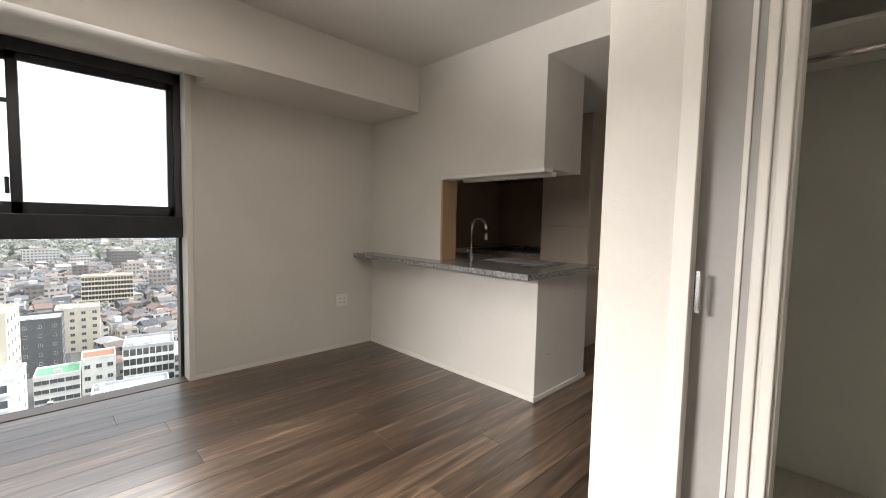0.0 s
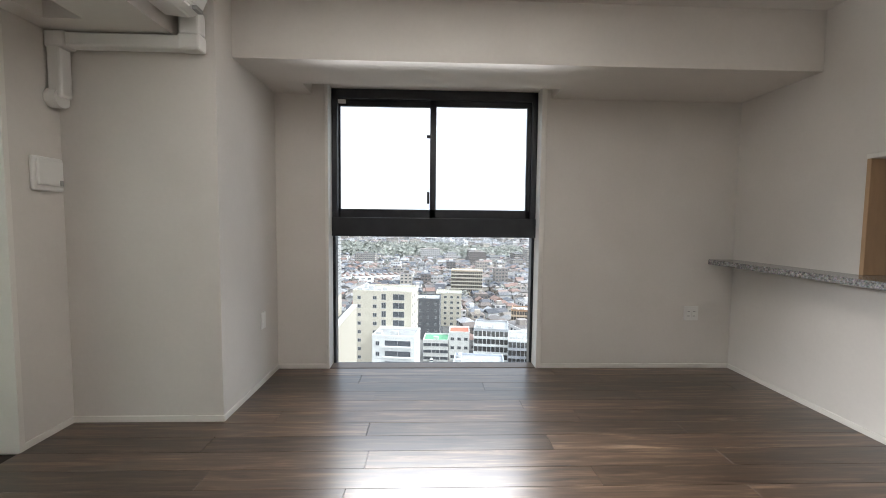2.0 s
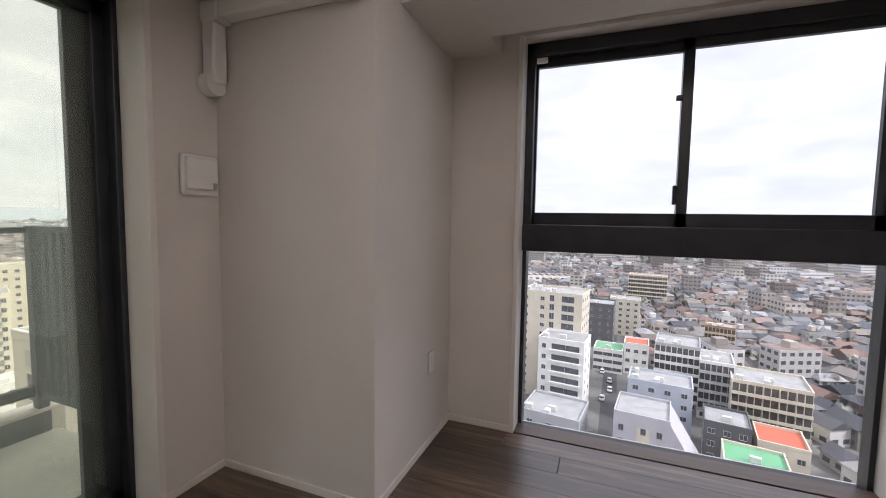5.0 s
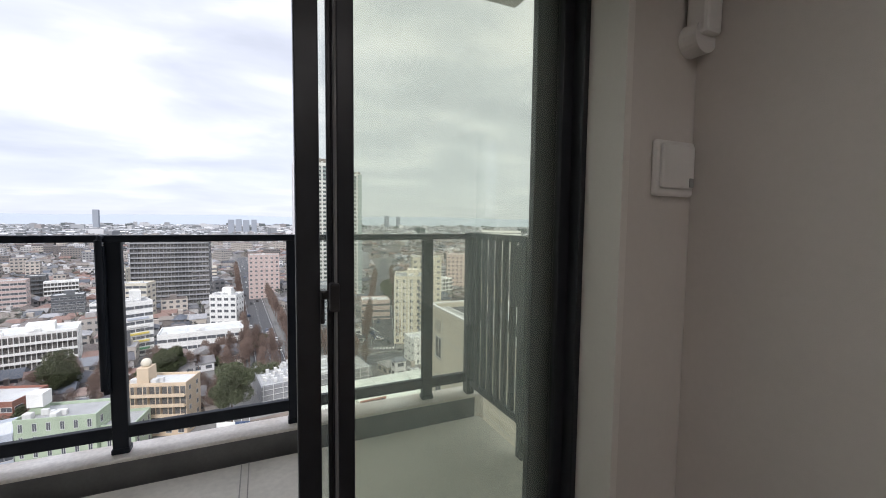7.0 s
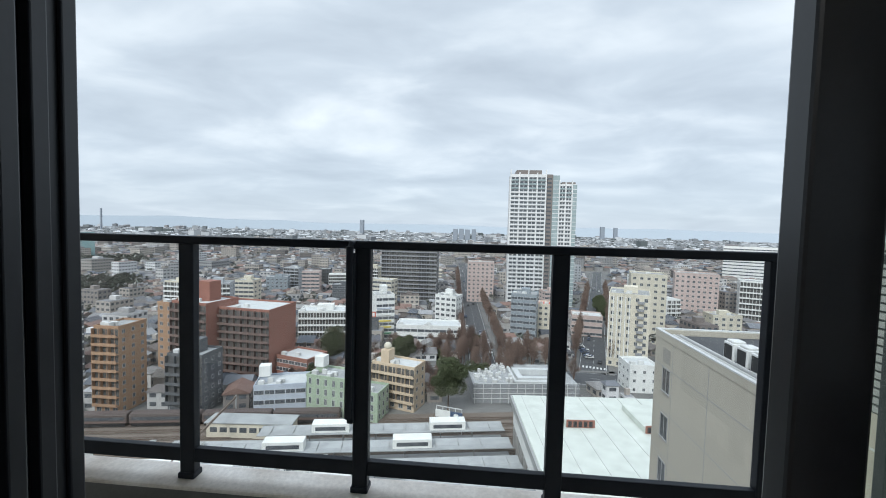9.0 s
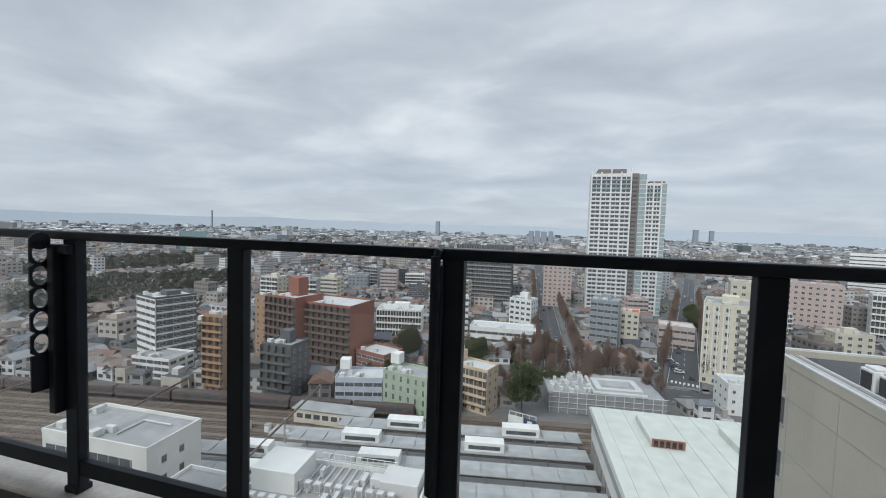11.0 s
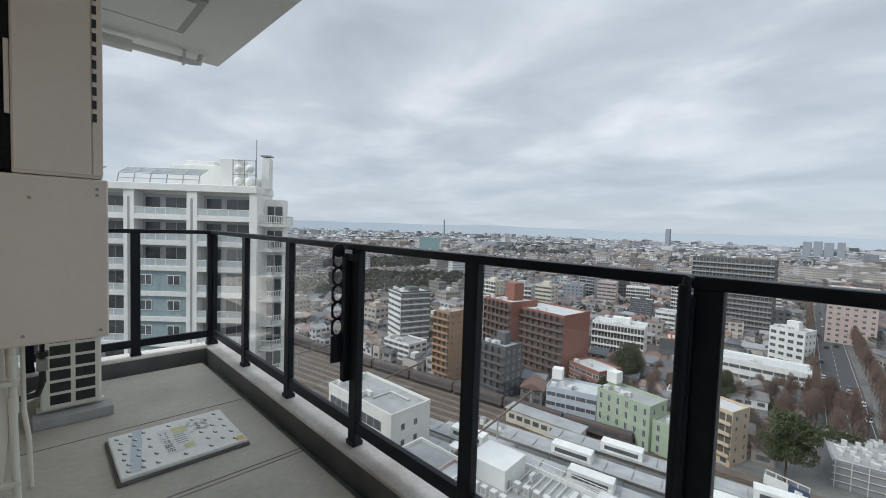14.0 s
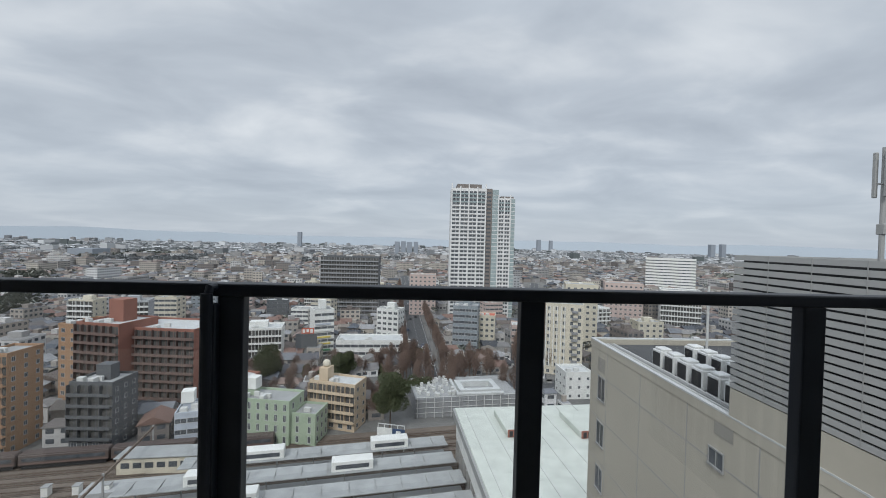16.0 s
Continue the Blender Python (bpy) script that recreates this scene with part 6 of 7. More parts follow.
        part("bracket", box(-17.05 + min(dx, 0), -17.05 + max(dx, 0) + 0.02, 18.9 + min(dy, 0), 18.9 + max(dy, 0) + 0.02, 3.9, 3.96), M_GREYPL, an)
    part("antenna_box", box(-17.2, -16.9, 18.8, 19.0, 2.0, 2.4, 0.02, seg=1), M_GREYPL, an)


M_VENTPATCH = surface("vent_patch", (0.30, 0.285, 0.25), (0.36, 0.34, 0.30), 0.7, 2)
M_UNITW = paint("white_roof_unit", (0.72, 0.72, 0.70), 0.5)
M_LOUVRE = surface("louvre_grey", (0.33, 0.33, 0.32), (0.39, 0.39, 0.38), 0.5, 0.5, fine=0.05)


# ---- railway ----
RU = 10.5                     # turn of the line


def rail_yard():
    yard = tagged(part("railway_bed", box(-26, 26, -420, 175, 0, 0.12), M_BALLAST), "brown ballast of the railway yard", "railway", kind="structure")
    yard.matrix_basis = pose(-98, -60, G0, 0, 0, RU)
    keep_free(-98 + 22, -60 - 120, 27, 310, RU)
    keep_free(-103, -30, 27, 220, RU)
    for k in range(11):
        x = -21.5 + k * 4.1
        t = thing("railway_track", "rusty railway track on brown ballast", "track", "railway tracks")
        t.matrix_basis = yard.matrix_basis.copy()
        for dx in (-0.55, 0.55):
            part("rail", box(x + dx - 0.06, x + dx + 0.06, -420, 175, 0.22, 0.40), M_RAILST, t)
        part("sleeper_bed", box(x - 1.2, x + 1.2, -420, 175, 0.12, 0.22), M_BALLAST2, t)
    # overhead line portals
    for k in range(8):
        y = -330 + k * 46
        g = thing("catenary_portal", "grey steel portal over the tracks", "portal", "catenary portals")
        g.matrix_basis = yard.matrix_basis.copy()
        for x in (-24, 0.5, 24):
            part("mast", box(x - 0.18, x + 0.18, y - 0.18, y + 0.18, 0, 8), M_GREYPL, g)
        part("beam", box(-24, 24, y - 0.15, y + 0.15, 7.0, 7.6), M_RAILST, g)
    # a standing train on the far side
    for k in range(9):
        c = thing("train_carriage", "dark railway carriage with a red band", "train", "train carriages")
        c.matrix_basis = yard.matrix_basis @ pose(-21.5, -160 + k * 20.5, 0.4)
        part("body", box(-1.45, 1.45, 0.2, 20.2, 0.9, 3.6, 0.25), M_TRAIN, c)
        part("band", box(-1.47, 1.47, 0.3, 20.1, 1.2, 1.6), P_BRICKD, c)
        part("roof", box(-1.3, 1.3, 0.3, 20.0, 3.55, 3.85, 0.12), M_TRAIN, c)
        part("window_strip", box(-1.475, 1.475, 1.0, 19.4, 2.0, 2.9), M_GLASSFAR, c)
        part("underframe", box(-1.2, 1.2, 0.8, 19.6, 0.0, 0.9), M_DARKPL, c)
    # platforms
    for k, (x, y0, y1) in enumerate(((20, -25, 72), (11.5, -30, 72), (2.5, -5, 72), (-6.5, 5, 72))):
        p = thing("station_platform", "railway platform under a long pale grey canopy", "platform", "station platforms")
        p.matrix_basis = yard.matrix_basis.copy()
        part("platform", box(x - 2.6, x + 2.6, y0 - 20, y1, 0.1, 1.25), M_CONC, p)
        bm = bmesh.new()
        prof = [(-2.8, 5.2), (-2.8, 5.0), (0, 4.65), (2.8, 5.0), (2.8, 5.2), (0, 4.85)]
        e = [[bm.verts.new((x + a, y, z)) for a, z in prof] for y in (y0, y1)]
        for i in range(6):
            j = (i + 1) % 6
            bm.faces.new((e[0][i], e[0][j], e[1][j], e[1][i]))
        bm.faces.new(e[0][::-1])
        bm.faces.new(e[1])
        bmesh.ops.recalc_face_normals(bm, faces=bm.faces)
        part("canopy", bm, M_CANOPY, p)
        for q in range(int((y1 - y0) / 6)):
            part("canopy_seam", box(x - 2.75, x + 2.75, y0 + 3 + q * 6, y0 + 3.12 + q * 6, 4.86, 5.24), M_GREYPL, p)
        n = int((y1 - y0) / 9)
        for i in range(n):
            part("column", box(x - 0.15, x + 0.15, y0 + 4 + i * 9, y0 + 4.3 + i * 9, 1.2, 4.7), M_GREYPL, p)
        for q in (14, 46):
            lh = part("lift_house", box(x - 1.6, x + 1.6, y0 + q, y0 + q + 10, 4.7, 7.4, 0.1, seg=1), P_WHITE, p)
            part("window_band", box(x + 1.55, x + 1.65, y0 + q + 1, y0 + q + 9, 5.6, 6.6), M_GLASSFAR, lh)
    # station hall over the tracks
    s = thing("station_building", "large white-roofed station building over the tracks", "station")
    s.matrix_basis = pose(-100, 42, 0, 0, 0, RU - 6)
    keep_free(-105, 45, 36, 36, RU)
    part("hall", box(-20, 26, -28, 34, G0 + 6, -46.4), P_WHITE, s)
    part("roof", box(-20.5, 26.5, -28.5, 34.5, -46.4, -45.9, 0.1, seg=1), M_STATIONROOF, s)
    for k in range(11):
        part("roof_seam", box(-20, 26, -26 + k * 5.4, -25.85 + k * 5.4, -45.9, -45.72), M_UNIT, s)
    for k, (x, y) in enumerate(((-7, -15), (-5, 3))):
        sk = part("skylight", box(x - 8, x + 5, y - 3.5, y + 3.5, -45.9, -44.4, 0.1, seg=1), M_STATIONROOF, s)
        part("skylight_end", box(x + 5, x + 5.25, y - 3.4, y + 3.4, -45.8, -44.0), P_BRICK, sk, "red-brown louvred end")
        for q in range(5):
            part("vane", box(x + 5.25, x + 5.35, y - 3.0 + q * 1.25, y - 2.2 + q * 1.25, -45.6, -44.3), M_DARKPL, sk)
    part("gutter_band", box(-20.8, 26.8, -29.0, -28.4, -48.0, -46.2), M_GREYPL, s)
    for k in range(9):
        part("column", box(-18 + k * 5, -17.2 + k * 5, -28.3, -27.5, G0, G0 + 6.2), M_GREYPL, s)
    bb = thing("billboard", "white roof billboard with a blue panel on a frame", "billboard")
    bb.matrix_basis = pose(-121.5, -6.2, 0, 0, 0, -14)
    part("panel", box(-0.15, 0.15, -4.2, 0.4, -55.6, -53.4), P_WHITE, bb)
    part("panel", box(-0.15, 0.15, 0.5, 4.2, -55.6, -53.4), P_CARBLUE, bb, "dark blue panel")
    part("emblem", box(0.15, 0.17, 1.6, 3.0, -55.1, -53.9), P_WHITE, bb)
    for y in (-4, -2, 0, 2, 4):
        part("post", box(-0.4, -0.2, y - 0.1, y + 0.1, G0, -52.4), M_UNIT, bb)
    part("top_bar", box(-0.4, -0.2, -4.1, 4.1, -52.5, -52.3), M_UNIT, bb)
    w = thing("station_annex", "white annex with ring-shaped roof light and pipes", "building")
    w.matrix_basis = pose(-150, 18, 0, 0, 0, 8)
    keep_free(-155, 18, 18, 26, 8)
    part("wall", box(-18, 4, -18, 20, G0, -53.5, 0.05, seg=1), P_MIDGREY, w)
    for k in range(13):
        part("frame_post", box(4.1, 4.4, -17.5 + k * 3, -17.3 + k * 3, G0, -52.6), M_UNIT, w)
    for k in range(4):
        part("frame_rail", tube([(4.3, -18, -58.2 + k * 1.8), (4.3, 20, -58.2 + k * 1.8)], 0.10, 6), M_UNIT, w)
    part("duct", tube([(-12, -2.5, -52.6), (3.0, -2.8, -52.6), (3.4, 14, -52.6)], 0.6, 10), M_ROOFWHITE, w)
    part("roof", box(-17.6, 3.6, -17.6, 19.6, -53.5, -53.3), M_ROOFGREY, w)
    ring = box(-8, 3, -2, 0, -53.3, -51.3)
    box(-8, 3, 11, 13, -53.3, -51.3, bm=ring)
    box(-8, -6, 0, 11, -53.3, -51.3, bm=ring)
    box(1, 3, 0, 11, -53.3, -51.3, bm=ring)
    part("roof_ring", ring, M_ROOFWHITE, w)
    rnd = random.Random(3)
    for k in range(60):
        x, y = rnd.uniform(-16, 2), rnd.uniform(-17, -3)
        part("roof_unit", box(x, x + rnd.uniform(0.5, 1.3), y, y + rnd.uniform(0.5, 1.3), -53.3, -53.3 + rnd.uniform(0.7, 1.5)), M_UNIT, w)


M_BALLAST2 = surface("sleeper_bed", (0.085, 0.068, 0.055), (0.125, 0.10, 0.08), 0.95, 0.4, fine=0.3)
M_CANOPY = paint("canopy_grey", (0.34, 0.35, 0.345), 0.7, 0.14)
M_STATIONROOF = paint("station_roof_cream", (0.56, 0.585, 0.53), 0.75, 0.1)
M_TRAIN = paint("train_brown", (0.10, 0.078, 0.07), 0.55)


def track_side():
    """The long low staff building between tracks and town, and the tall practice net far off."""
    sd = thing("platform_shed", "long low cream railway building with a pale roof", "building")
    sd.matrix_basis = pose(-112.6, -62.4, 0, 0, 0, 5)
    part("wall", box(-2.6, 2.6, -12, 12, G0 + 0.1, -55.6), P_CREAM, sd)
    part("roof", box(-3.1, 3.1, -12.5, 12.5, -55.6, -55.2, 0.1, seg=1), M_CANOPY, sd)
    for k in range(8):
        part("window", box(2.58, 2.66, -11 + k * 2.8, -9 + k * 2.8, -58.2, -56.8), M_GLASSFAR, sd)
    for k in range(3):
        hut = thing("relay_hut", "small white relay cabinet beside the tracks", "hut", "relay cabinets")
        hut.matrix_basis = pose(-101 - k * 0.5, -84 + k * 6.5, G0, 0, 0, 8)
        part("body", box(-0.8, 0.8, -0.7, 0.7, 0.1, 2.3, 0.05, seg=1), P_WHITE, hut)
        part("roof", box(-0.9, 0.9, -0.8, 0.8, 2.3, 2.45), M_ROOFGREY, hut)
    net = thing("practice_net", "tall pale teal sports net on steel posts", "net")
    net.matrix_basis = pose(-549, -582, 0, 0, 0, 46)
    for k in range(6):
        part("post", box(-0.4, 0.4, -19 + k * 7.6 - 0.4, -19 + k * 7.6 + 0.4, G0, -17), P_TEAL, net)
    part("mesh_sheet", box(-0.05, 0.05, -19, 19, -56, -18), P_NET, net)


P_NET = paint("teal_net", (0.24, 0.36, 0.36))


# ---- streets, cars, trees ----
def street(name, x0, y0, x1, y1, w, lined=True):
    a = math.degrees(math.atan2(y1 - y0, x1 - x0))
    L = math.hypot(x1 - x0, y1 - y0)
    r = tagged(part(name, box(0, L, -w / 2, w / 2, 0, 0.06), M_ASPHALT), "grey asphalt street with white lines", kind="structure")
    r.matrix_basis = pose(x0, y0, G0, 0, 0, a)
    ln = bmesh.new()
    k = 4.0 if lined else L
    while k < L - 6:
        box(k, k + 4, -0.09, 0.09, 0.064, 0.068, bm=ln)
        k += 10
    for s in (-1, 1) if lined else ():
        box(0, L, s * (w / 2 - 0.8) - 0.08, s * (w / 2 - 0.8) + 0.08, 0.064, 0.068, bm=ln)
    for q in range(7):
        box(6, 9, -w / 2 + 1.2 + q * (w - 2.4) / 7, -w / 2 + 1.2 + (q + 0.5) * (w - 2.4) / 7, 0.064, 0.068, bm=ln)
    tagged(part("lane_marking", ln, M_LINE, r), kind="stuff")
    for s in (-1, 1) if lined else ():
        part("kerb", box(0, L, s * (w / 2 + 1.2) - 1.2, s * (w / 2 + 1.2) + 1.2, 0, 0.16), M_GROUND, r)
    keep_free((x0 + x1) / 2, (y0 + y1) / 2, L / 2, w / 2 + 3, a)
    return r


CAR = {}


def car(x, y, rot, kind):
    if kind not in CAR:
        c = thing("car", ("white", "silver", "black", "dark blue")[kind] + " parked car on the asphalt", "car", "cars in the streets")
        pm = (P_WHITE, M_UNIT, M_DARKPL, P_CARBLUE)[kind]
        part("body", box(-2.1, 2.1, -0.85, 0.85, 0.3, 0.85, 0.15), pm, c)
        part("cabin", box(-1.3, 1.0, -0.75, 0.75, 0.85, 1.42, 0.18), M_GLASSFAR, c)
        part("roof", box(-1.0, 0.7, -0.66, 0.66, 1.40, 1.46, 0.02), pm, c)
        for dx in (-1.3, 1.3):
            for dy in (-0.8, 0.8):
                part("wheel", rod((dx, dy - 0.1, 0.32), (dx, dy + 0.1, 0.32), 0.32, 10), M_DARKPL, c)
        c.matrix_basis = pose(x, y, G0 + 0.06, 0, 0, rot)
        CAR[kind] = c
    else:
        copy_thing(CAR[kind], pose(x, y, G0 + 0.06, 0, 0, rot))


P_CARBLUE = paint("car_blue", (0.06, 0.09, 0.16), 0.3)


def evergreen(x, y, h, r, seed):
    """A trunk and a crown of many small leaf sprays about uneven limbs."""
    rnd = random.Random(seed)
    t = thing("evergreen_tree", "dark green evergreen tree with an uneven crown", "tree", "evergreens")
    t.location = (x, y, G0)
    tr = tube([(0, 0, 0), (0.1, 0.05, h * 0.4), (0, 0.2, h * 0.75)], 0.25, 7)
    for k in range(6):
        a = k * 1.05
        tube([(0, 0, h * 0.35 + k * 0.4), (r * 0.5 * math.cos(a), r * 0.5 * math.sin(a), h * 0.6 + k * 0.3)], 0.09, 5, tr)
    part("trunk", tr, M_BARK, t)
    verts, faces = [], []
    lobes = []
    for _ in range(34 if h > 12 else 16):
        d = Vector((rnd.gauss(0, 1), rnd.gauss(0, 1), rnd.gauss(0, 1))).normalized() * rnd.random() ** 0.4 * 0.78
        lobes.append((d.x * r, d.y * r, h * (0.56 + 0.40 * d.z), r * rnd.uniform(0.26, 0.42)))
    for lx, ly, lz, lr in lobes:
        for _ in range(1000 if h > 12 else 520):
            d = Vector((rnd.gauss(0, 1), rnd.gauss(0, 1), rnd.gauss(0, 0.9))).normalized() * lr * rnd.uniform(0.7, 1.08)
            c = Vector((lx, ly, lz)) + d
            u = Vector((rnd.gauss(0, 1), rnd.gauss(0, 1), rnd.gauss(0, 1))).normalized()
            v = u.orthogonal().normalized()
            s = rnd.uniform(0.16, 0.32)
            n = len(verts)
            verts += [c + u * s, c + v * s * 0.6, c - u * s, c - v * s * 0.6]
            faces.append((n, n + 1, n + 2, n + 3))
    me = bpy.data.meshes.new("crown")
    me.from_pydata([tuple(q) for q in verts], [], faces)
    me.materials.append(M_LEAF)
    o = new("crown", me)
    o.parent = t
    return t


def bare_tree_mesh(seed, h=13.0):
    rnd = random.Random(seed)
    bm = bmesh.new()

    def grow(p, d, l, r, n):
        q = p + d * l
        tube([p, (p + q) / 2 + Vector((rnd.gauss(0, 0.04), rnd.gauss(0, 0.04), 0)) * l, q], r, 4 if n < 3 else 6, bm)
        if n > 0:
            for _ in range(4 if n > 1 else 5):
                e = (d + Vector((rnd.gauss(0, 0.45), rnd.gauss(0, 0.45), rnd.gauss(0.15, 0.25)))).normalized()
                grow(p + d * l * rnd.uniform(0.55, 1.0), e, l * rnd.uniform(0.55, 0.72), r * 0.55, n - 1)
    grow(Vector((0, 0, 0)), Vector((0, 0, 1)), h * 0.38, 0.20, 4)
    for _ in range(760):
        th, ph, q = rnd.uniform(0, 2 * math.pi), rnd.uniform(-0.9, 1.5), rnd.uniform(0.3, 1.05)
        c = Vector((2.1 * q * math.cos(th) * math.cos(ph), 2.1 * q * math.sin(th) * math.cos(ph), h * 0.66 + h * 0.36 * q * math.sin(ph)))
        u = (Vector((rnd.gauss(0, 0.5), rnd.gauss(0, 0.5), 1)) + c * 0.12).normalized() * rnd.uniform(0.3, 0.6)
        v = u.orthogonal().normalized() * rnd.uniform(0.04, 0.085)
        bm.faces.new([bm.verts.new(p) for p in (c - u, c + v, c + u, c - v)])
    return mesh_of(bm, "branches", M_TWIG)


def town_streets():
    street("avenue", -178, 5, -720, -28, 13)
    street("side_road", -182, 52, -640, 180, 13)
    street("station_road", -172, -35, -176, 95, 15)
    street("back_street", 2, 84, 9, 330, 5, False)
    lot = tagged(part("car_park", box(-250, -200, 44, 62, G0, G0 + 0.05), M_ASPHALT), "asphalt car park", kind="structure")
    rnd = random.Random(11)
    for k in range(26):
        u = rnd.uniform(20, 420)
        lane = rnd.choice((-5.2, -2.2, 2.2, 5.2))
        car(-178 - u, 5 - u * 0.0609 + lane, 183.5, rnd.randrange(4))
    for k in range(14):
        u = rnd.uniform(10, 300)
        car(-182 - u, 52 + u * 0.2795 + rnd.choice((-3.0, 3.0)), 164, rnd.randrange(4))
    for k in range(16):
        car(-203 - (k % 8) * 2.9, 47 + (k // 8) * 9, 90, rnd.randrange(4))
    for k in range(6):
        car(3 + rnd.choice((-1.3, 1.3)), 150 + k * 9, 88, rnd.randrange(4))
    for k, (x, y, h, r) in enumerate(((-133.5, -7.3, 22, 6.4), (-172, -60, 18, 6.8), (-183, -31.5, 13, 5.2), (-160, 2, 12, 5), (-205, 0, 10, 4), (-150, -62, 9, 4), (-295, 88, 14, 6), (-310, 100, 14, 6), (-325, 95, 13, 6), (30, 172, 8, 3.5), (60, 180, 9, 4))):
        evergreen(x, y, h, r, 20 + k)
    trees = [bare_tree_mesh(s) for s in (1, 2, 3)]
    n = 0
    for k in range(44):
        for s in (-1, 1):
            u = 26 + k * 7.5 + rnd.uniform(-2, 2)
            t = tagged(new("bare_street_tree", trees[n % 3]), "leafless brown street tree beside the avenue", "tree", "avenue trees")
            t.matrix_basis = pose(-178 - u, 5 - u * 0.0609 + s * 9.6, G0, 0, 0, rnd.uniform(0, 360))
            n += 1
    for k in range(30):
        for side in (-1, 1):
            u = 14 + k * 8 + rnd.uniform(-2, 2)
            t = tagged(new("bare_street_tree", trees[n % 3]), "leafless brown street tree beside the side road", "tree", "side road trees")
            t.matrix_basis = pose(-182 - u, 52 + u * 0.2795 + side * 8.4, G0, 0, 0, rnd.uniform(0, 360))
            n += 1
    for k in range(38):
        t = tagged(new("bare_street_tree", trees[n % 3]), "leafless brown tree by the station square", "tree", "square trees")
        t.matrix_basis = pose(rnd.uniform(-205, -158), rnd.uniform(-16, 40), G0, 0, 0, rnd.uniform(0, 360))
        n += 1


def square_trees():
    rnd = random.Random(77)
    meshes = [bare_tree_mesh(s, 9.0) for s in (5, 6)]
    n = 0
    while n < 190:
        x, y = rnd.uniform(-205, -140), rnd.uniform(-72, 40)
        n += 1
        if is_free(x, y, 1.0):
            t = tagged(new("bare_tree", meshes[n % 2]), "leafless brown tree between the buildings", "tree", "square trees")
            t.matrix_basis = pose(x, y, G0, 0, 0, rnd.uniform(0, 360))
    for k in range(14):
        x, y = rnd.uniform(-190, -142), rnd.uniform(-70, 10)
        if is_free(x, y, 2.5):
            evergreen(x, y, rnd.uniform(5, 9), rnd.uniform(2.2, 3.8), 60 + k)


# ---- houses ----
def solids(name, label, items, mats):
    """Many small blocks joined: (cx, cy, hx, hy, turn, h, roof rise, base)."""
    verts, faces, idx = [], [], []
    for cx, cy, hx, hy, a, h, rise, wins in items:
        c, s = math.cos(a), math.sin(a)

        def P(x, y, z):
            return (cx + x * c - y * s, cy + x * s + y * c, G0 + z)
        n = len(verts)
        for z in (-0.3, h):
            verts.extend((P(-hx, -hy, z), P(hx, -hy, z), P(hx, hy, z), P(-hx, hy, z)))
        faces += [(n, n + 1, n + 5, n + 4), (n + 1, n + 2, n + 6, n + 5), (n + 2, n + 3, n + 7, n + 6), (n + 3, n, n + 4, n + 7), (n + 4, n + 5, n + 6, n + 7)]
        idx += [0] * 5
        n = len(verts)
        if rise > 0:
            o = 0.5
            hip = hx * 0.45 if rise < 1.7 else -0.0
            verts.extend((P(-hx - o, -hy - o, h - 0.1), P(hx + o, -hy - o, h - 0.1), P(hx + o, hy + o, h - 0.1), P(-hx - o, hy + o, h - 0.1), P(-hx - o + hip, 0, h + rise), P(hx + o - hip, 0, h + rise)))
            faces += [(n, n + 1, n + 5, n + 4), (n + 2, n + 3, n + 4, n + 5), (n + 1, n + 2, n + 5), (n + 3, n, n + 4), (n + 3, n + 2, n + 1, n)]
            idx += [1] * 5
        else:
            verts.extend((P(-hx + 0.3, -hy + 0.3, h + 0.15), P(hx - 0.3, -hy + 0.3, h + 0.15), P(hx - 0.3, hy - 0.3, h + 0.15), P(-hx + 0.3, hy - 0.3, h + 0.15)))
            faces.append((n, n + 1, n + 2, n + 3))
            idx.append(1)
            n = len(verts)
            q = min(hx, hy) * 0.45
            for z in (h, h + 2.4):
                verts.extend((P(-q, -q, z), P(q * 0.6, -q, z), P(q * 0.6, q, z), P(-q, q, z)))
            faces += [(n, n + 1, n + 5, n + 4), (n + 1, n + 2, n + 6, n + 5), (n + 2, n + 3, n + 7, n + 6), (n + 3, n, n + 4, n + 7), (n + 4, n + 5, n + 6, n + 7)]
            idx += [0] * 5
        if wins:
            st = max(1, int(h / 2.9))
            for i in range(st):
                for side in range(4):
                    half, off = (hx, hy) if side % 2 == 0 else (hy, hx)
                    m = max(1, int(2 * half / 2.8))
                    for j in range(m):
                        u0 = -half + (j + 0.22) * 2 * half / m
                        u1 = -half + (j + 0.78) * 2 * half / m
                        z0 = 1.0 + i * h / st
                        z1 = z0 + 1.35
                        d = off + 0.05
                        n = len(verts)
                        if side == 0:
                            verts.extend((P(u0, -d, z0), P(u1, -d, z0), P(u1, -d, z1), P(u0, -d, z1)))
                        elif side == 1:
                            verts.extend((P(d, u0, z0), P(d, u1, z0), P(d, u1, z1), P(d, u0, z1)))
                        elif side == 2:
                            verts.extend((P(u1, d, z0), P(u0, d, z0), P(u0, d, z1), P(u1, d, z1)))
                        else:
                            verts.extend((P(-d, u1, z0), P(-d, u0, z0), P(-d, u0, z1), P(-d, u1, z1)))
                        faces.append((n, n + 1, n + 2, n + 3))
                        idx.append(2)
    me = bpy.data.meshes.new(name)
    me.from_pydata(verts, [], faces)
    for m in mats:
        me.materials.append(m)
    me.polygons.foreach_set("material_index", idx)
    return tagged(new(name, me), label, "houses", kind="stuff")


def in_view(x, y):
    """The half of the town that windows and balcony look out on."""
    a = math.degrees(math.atan2(y - 1, x + 2))
    return a > 55 or a < -105


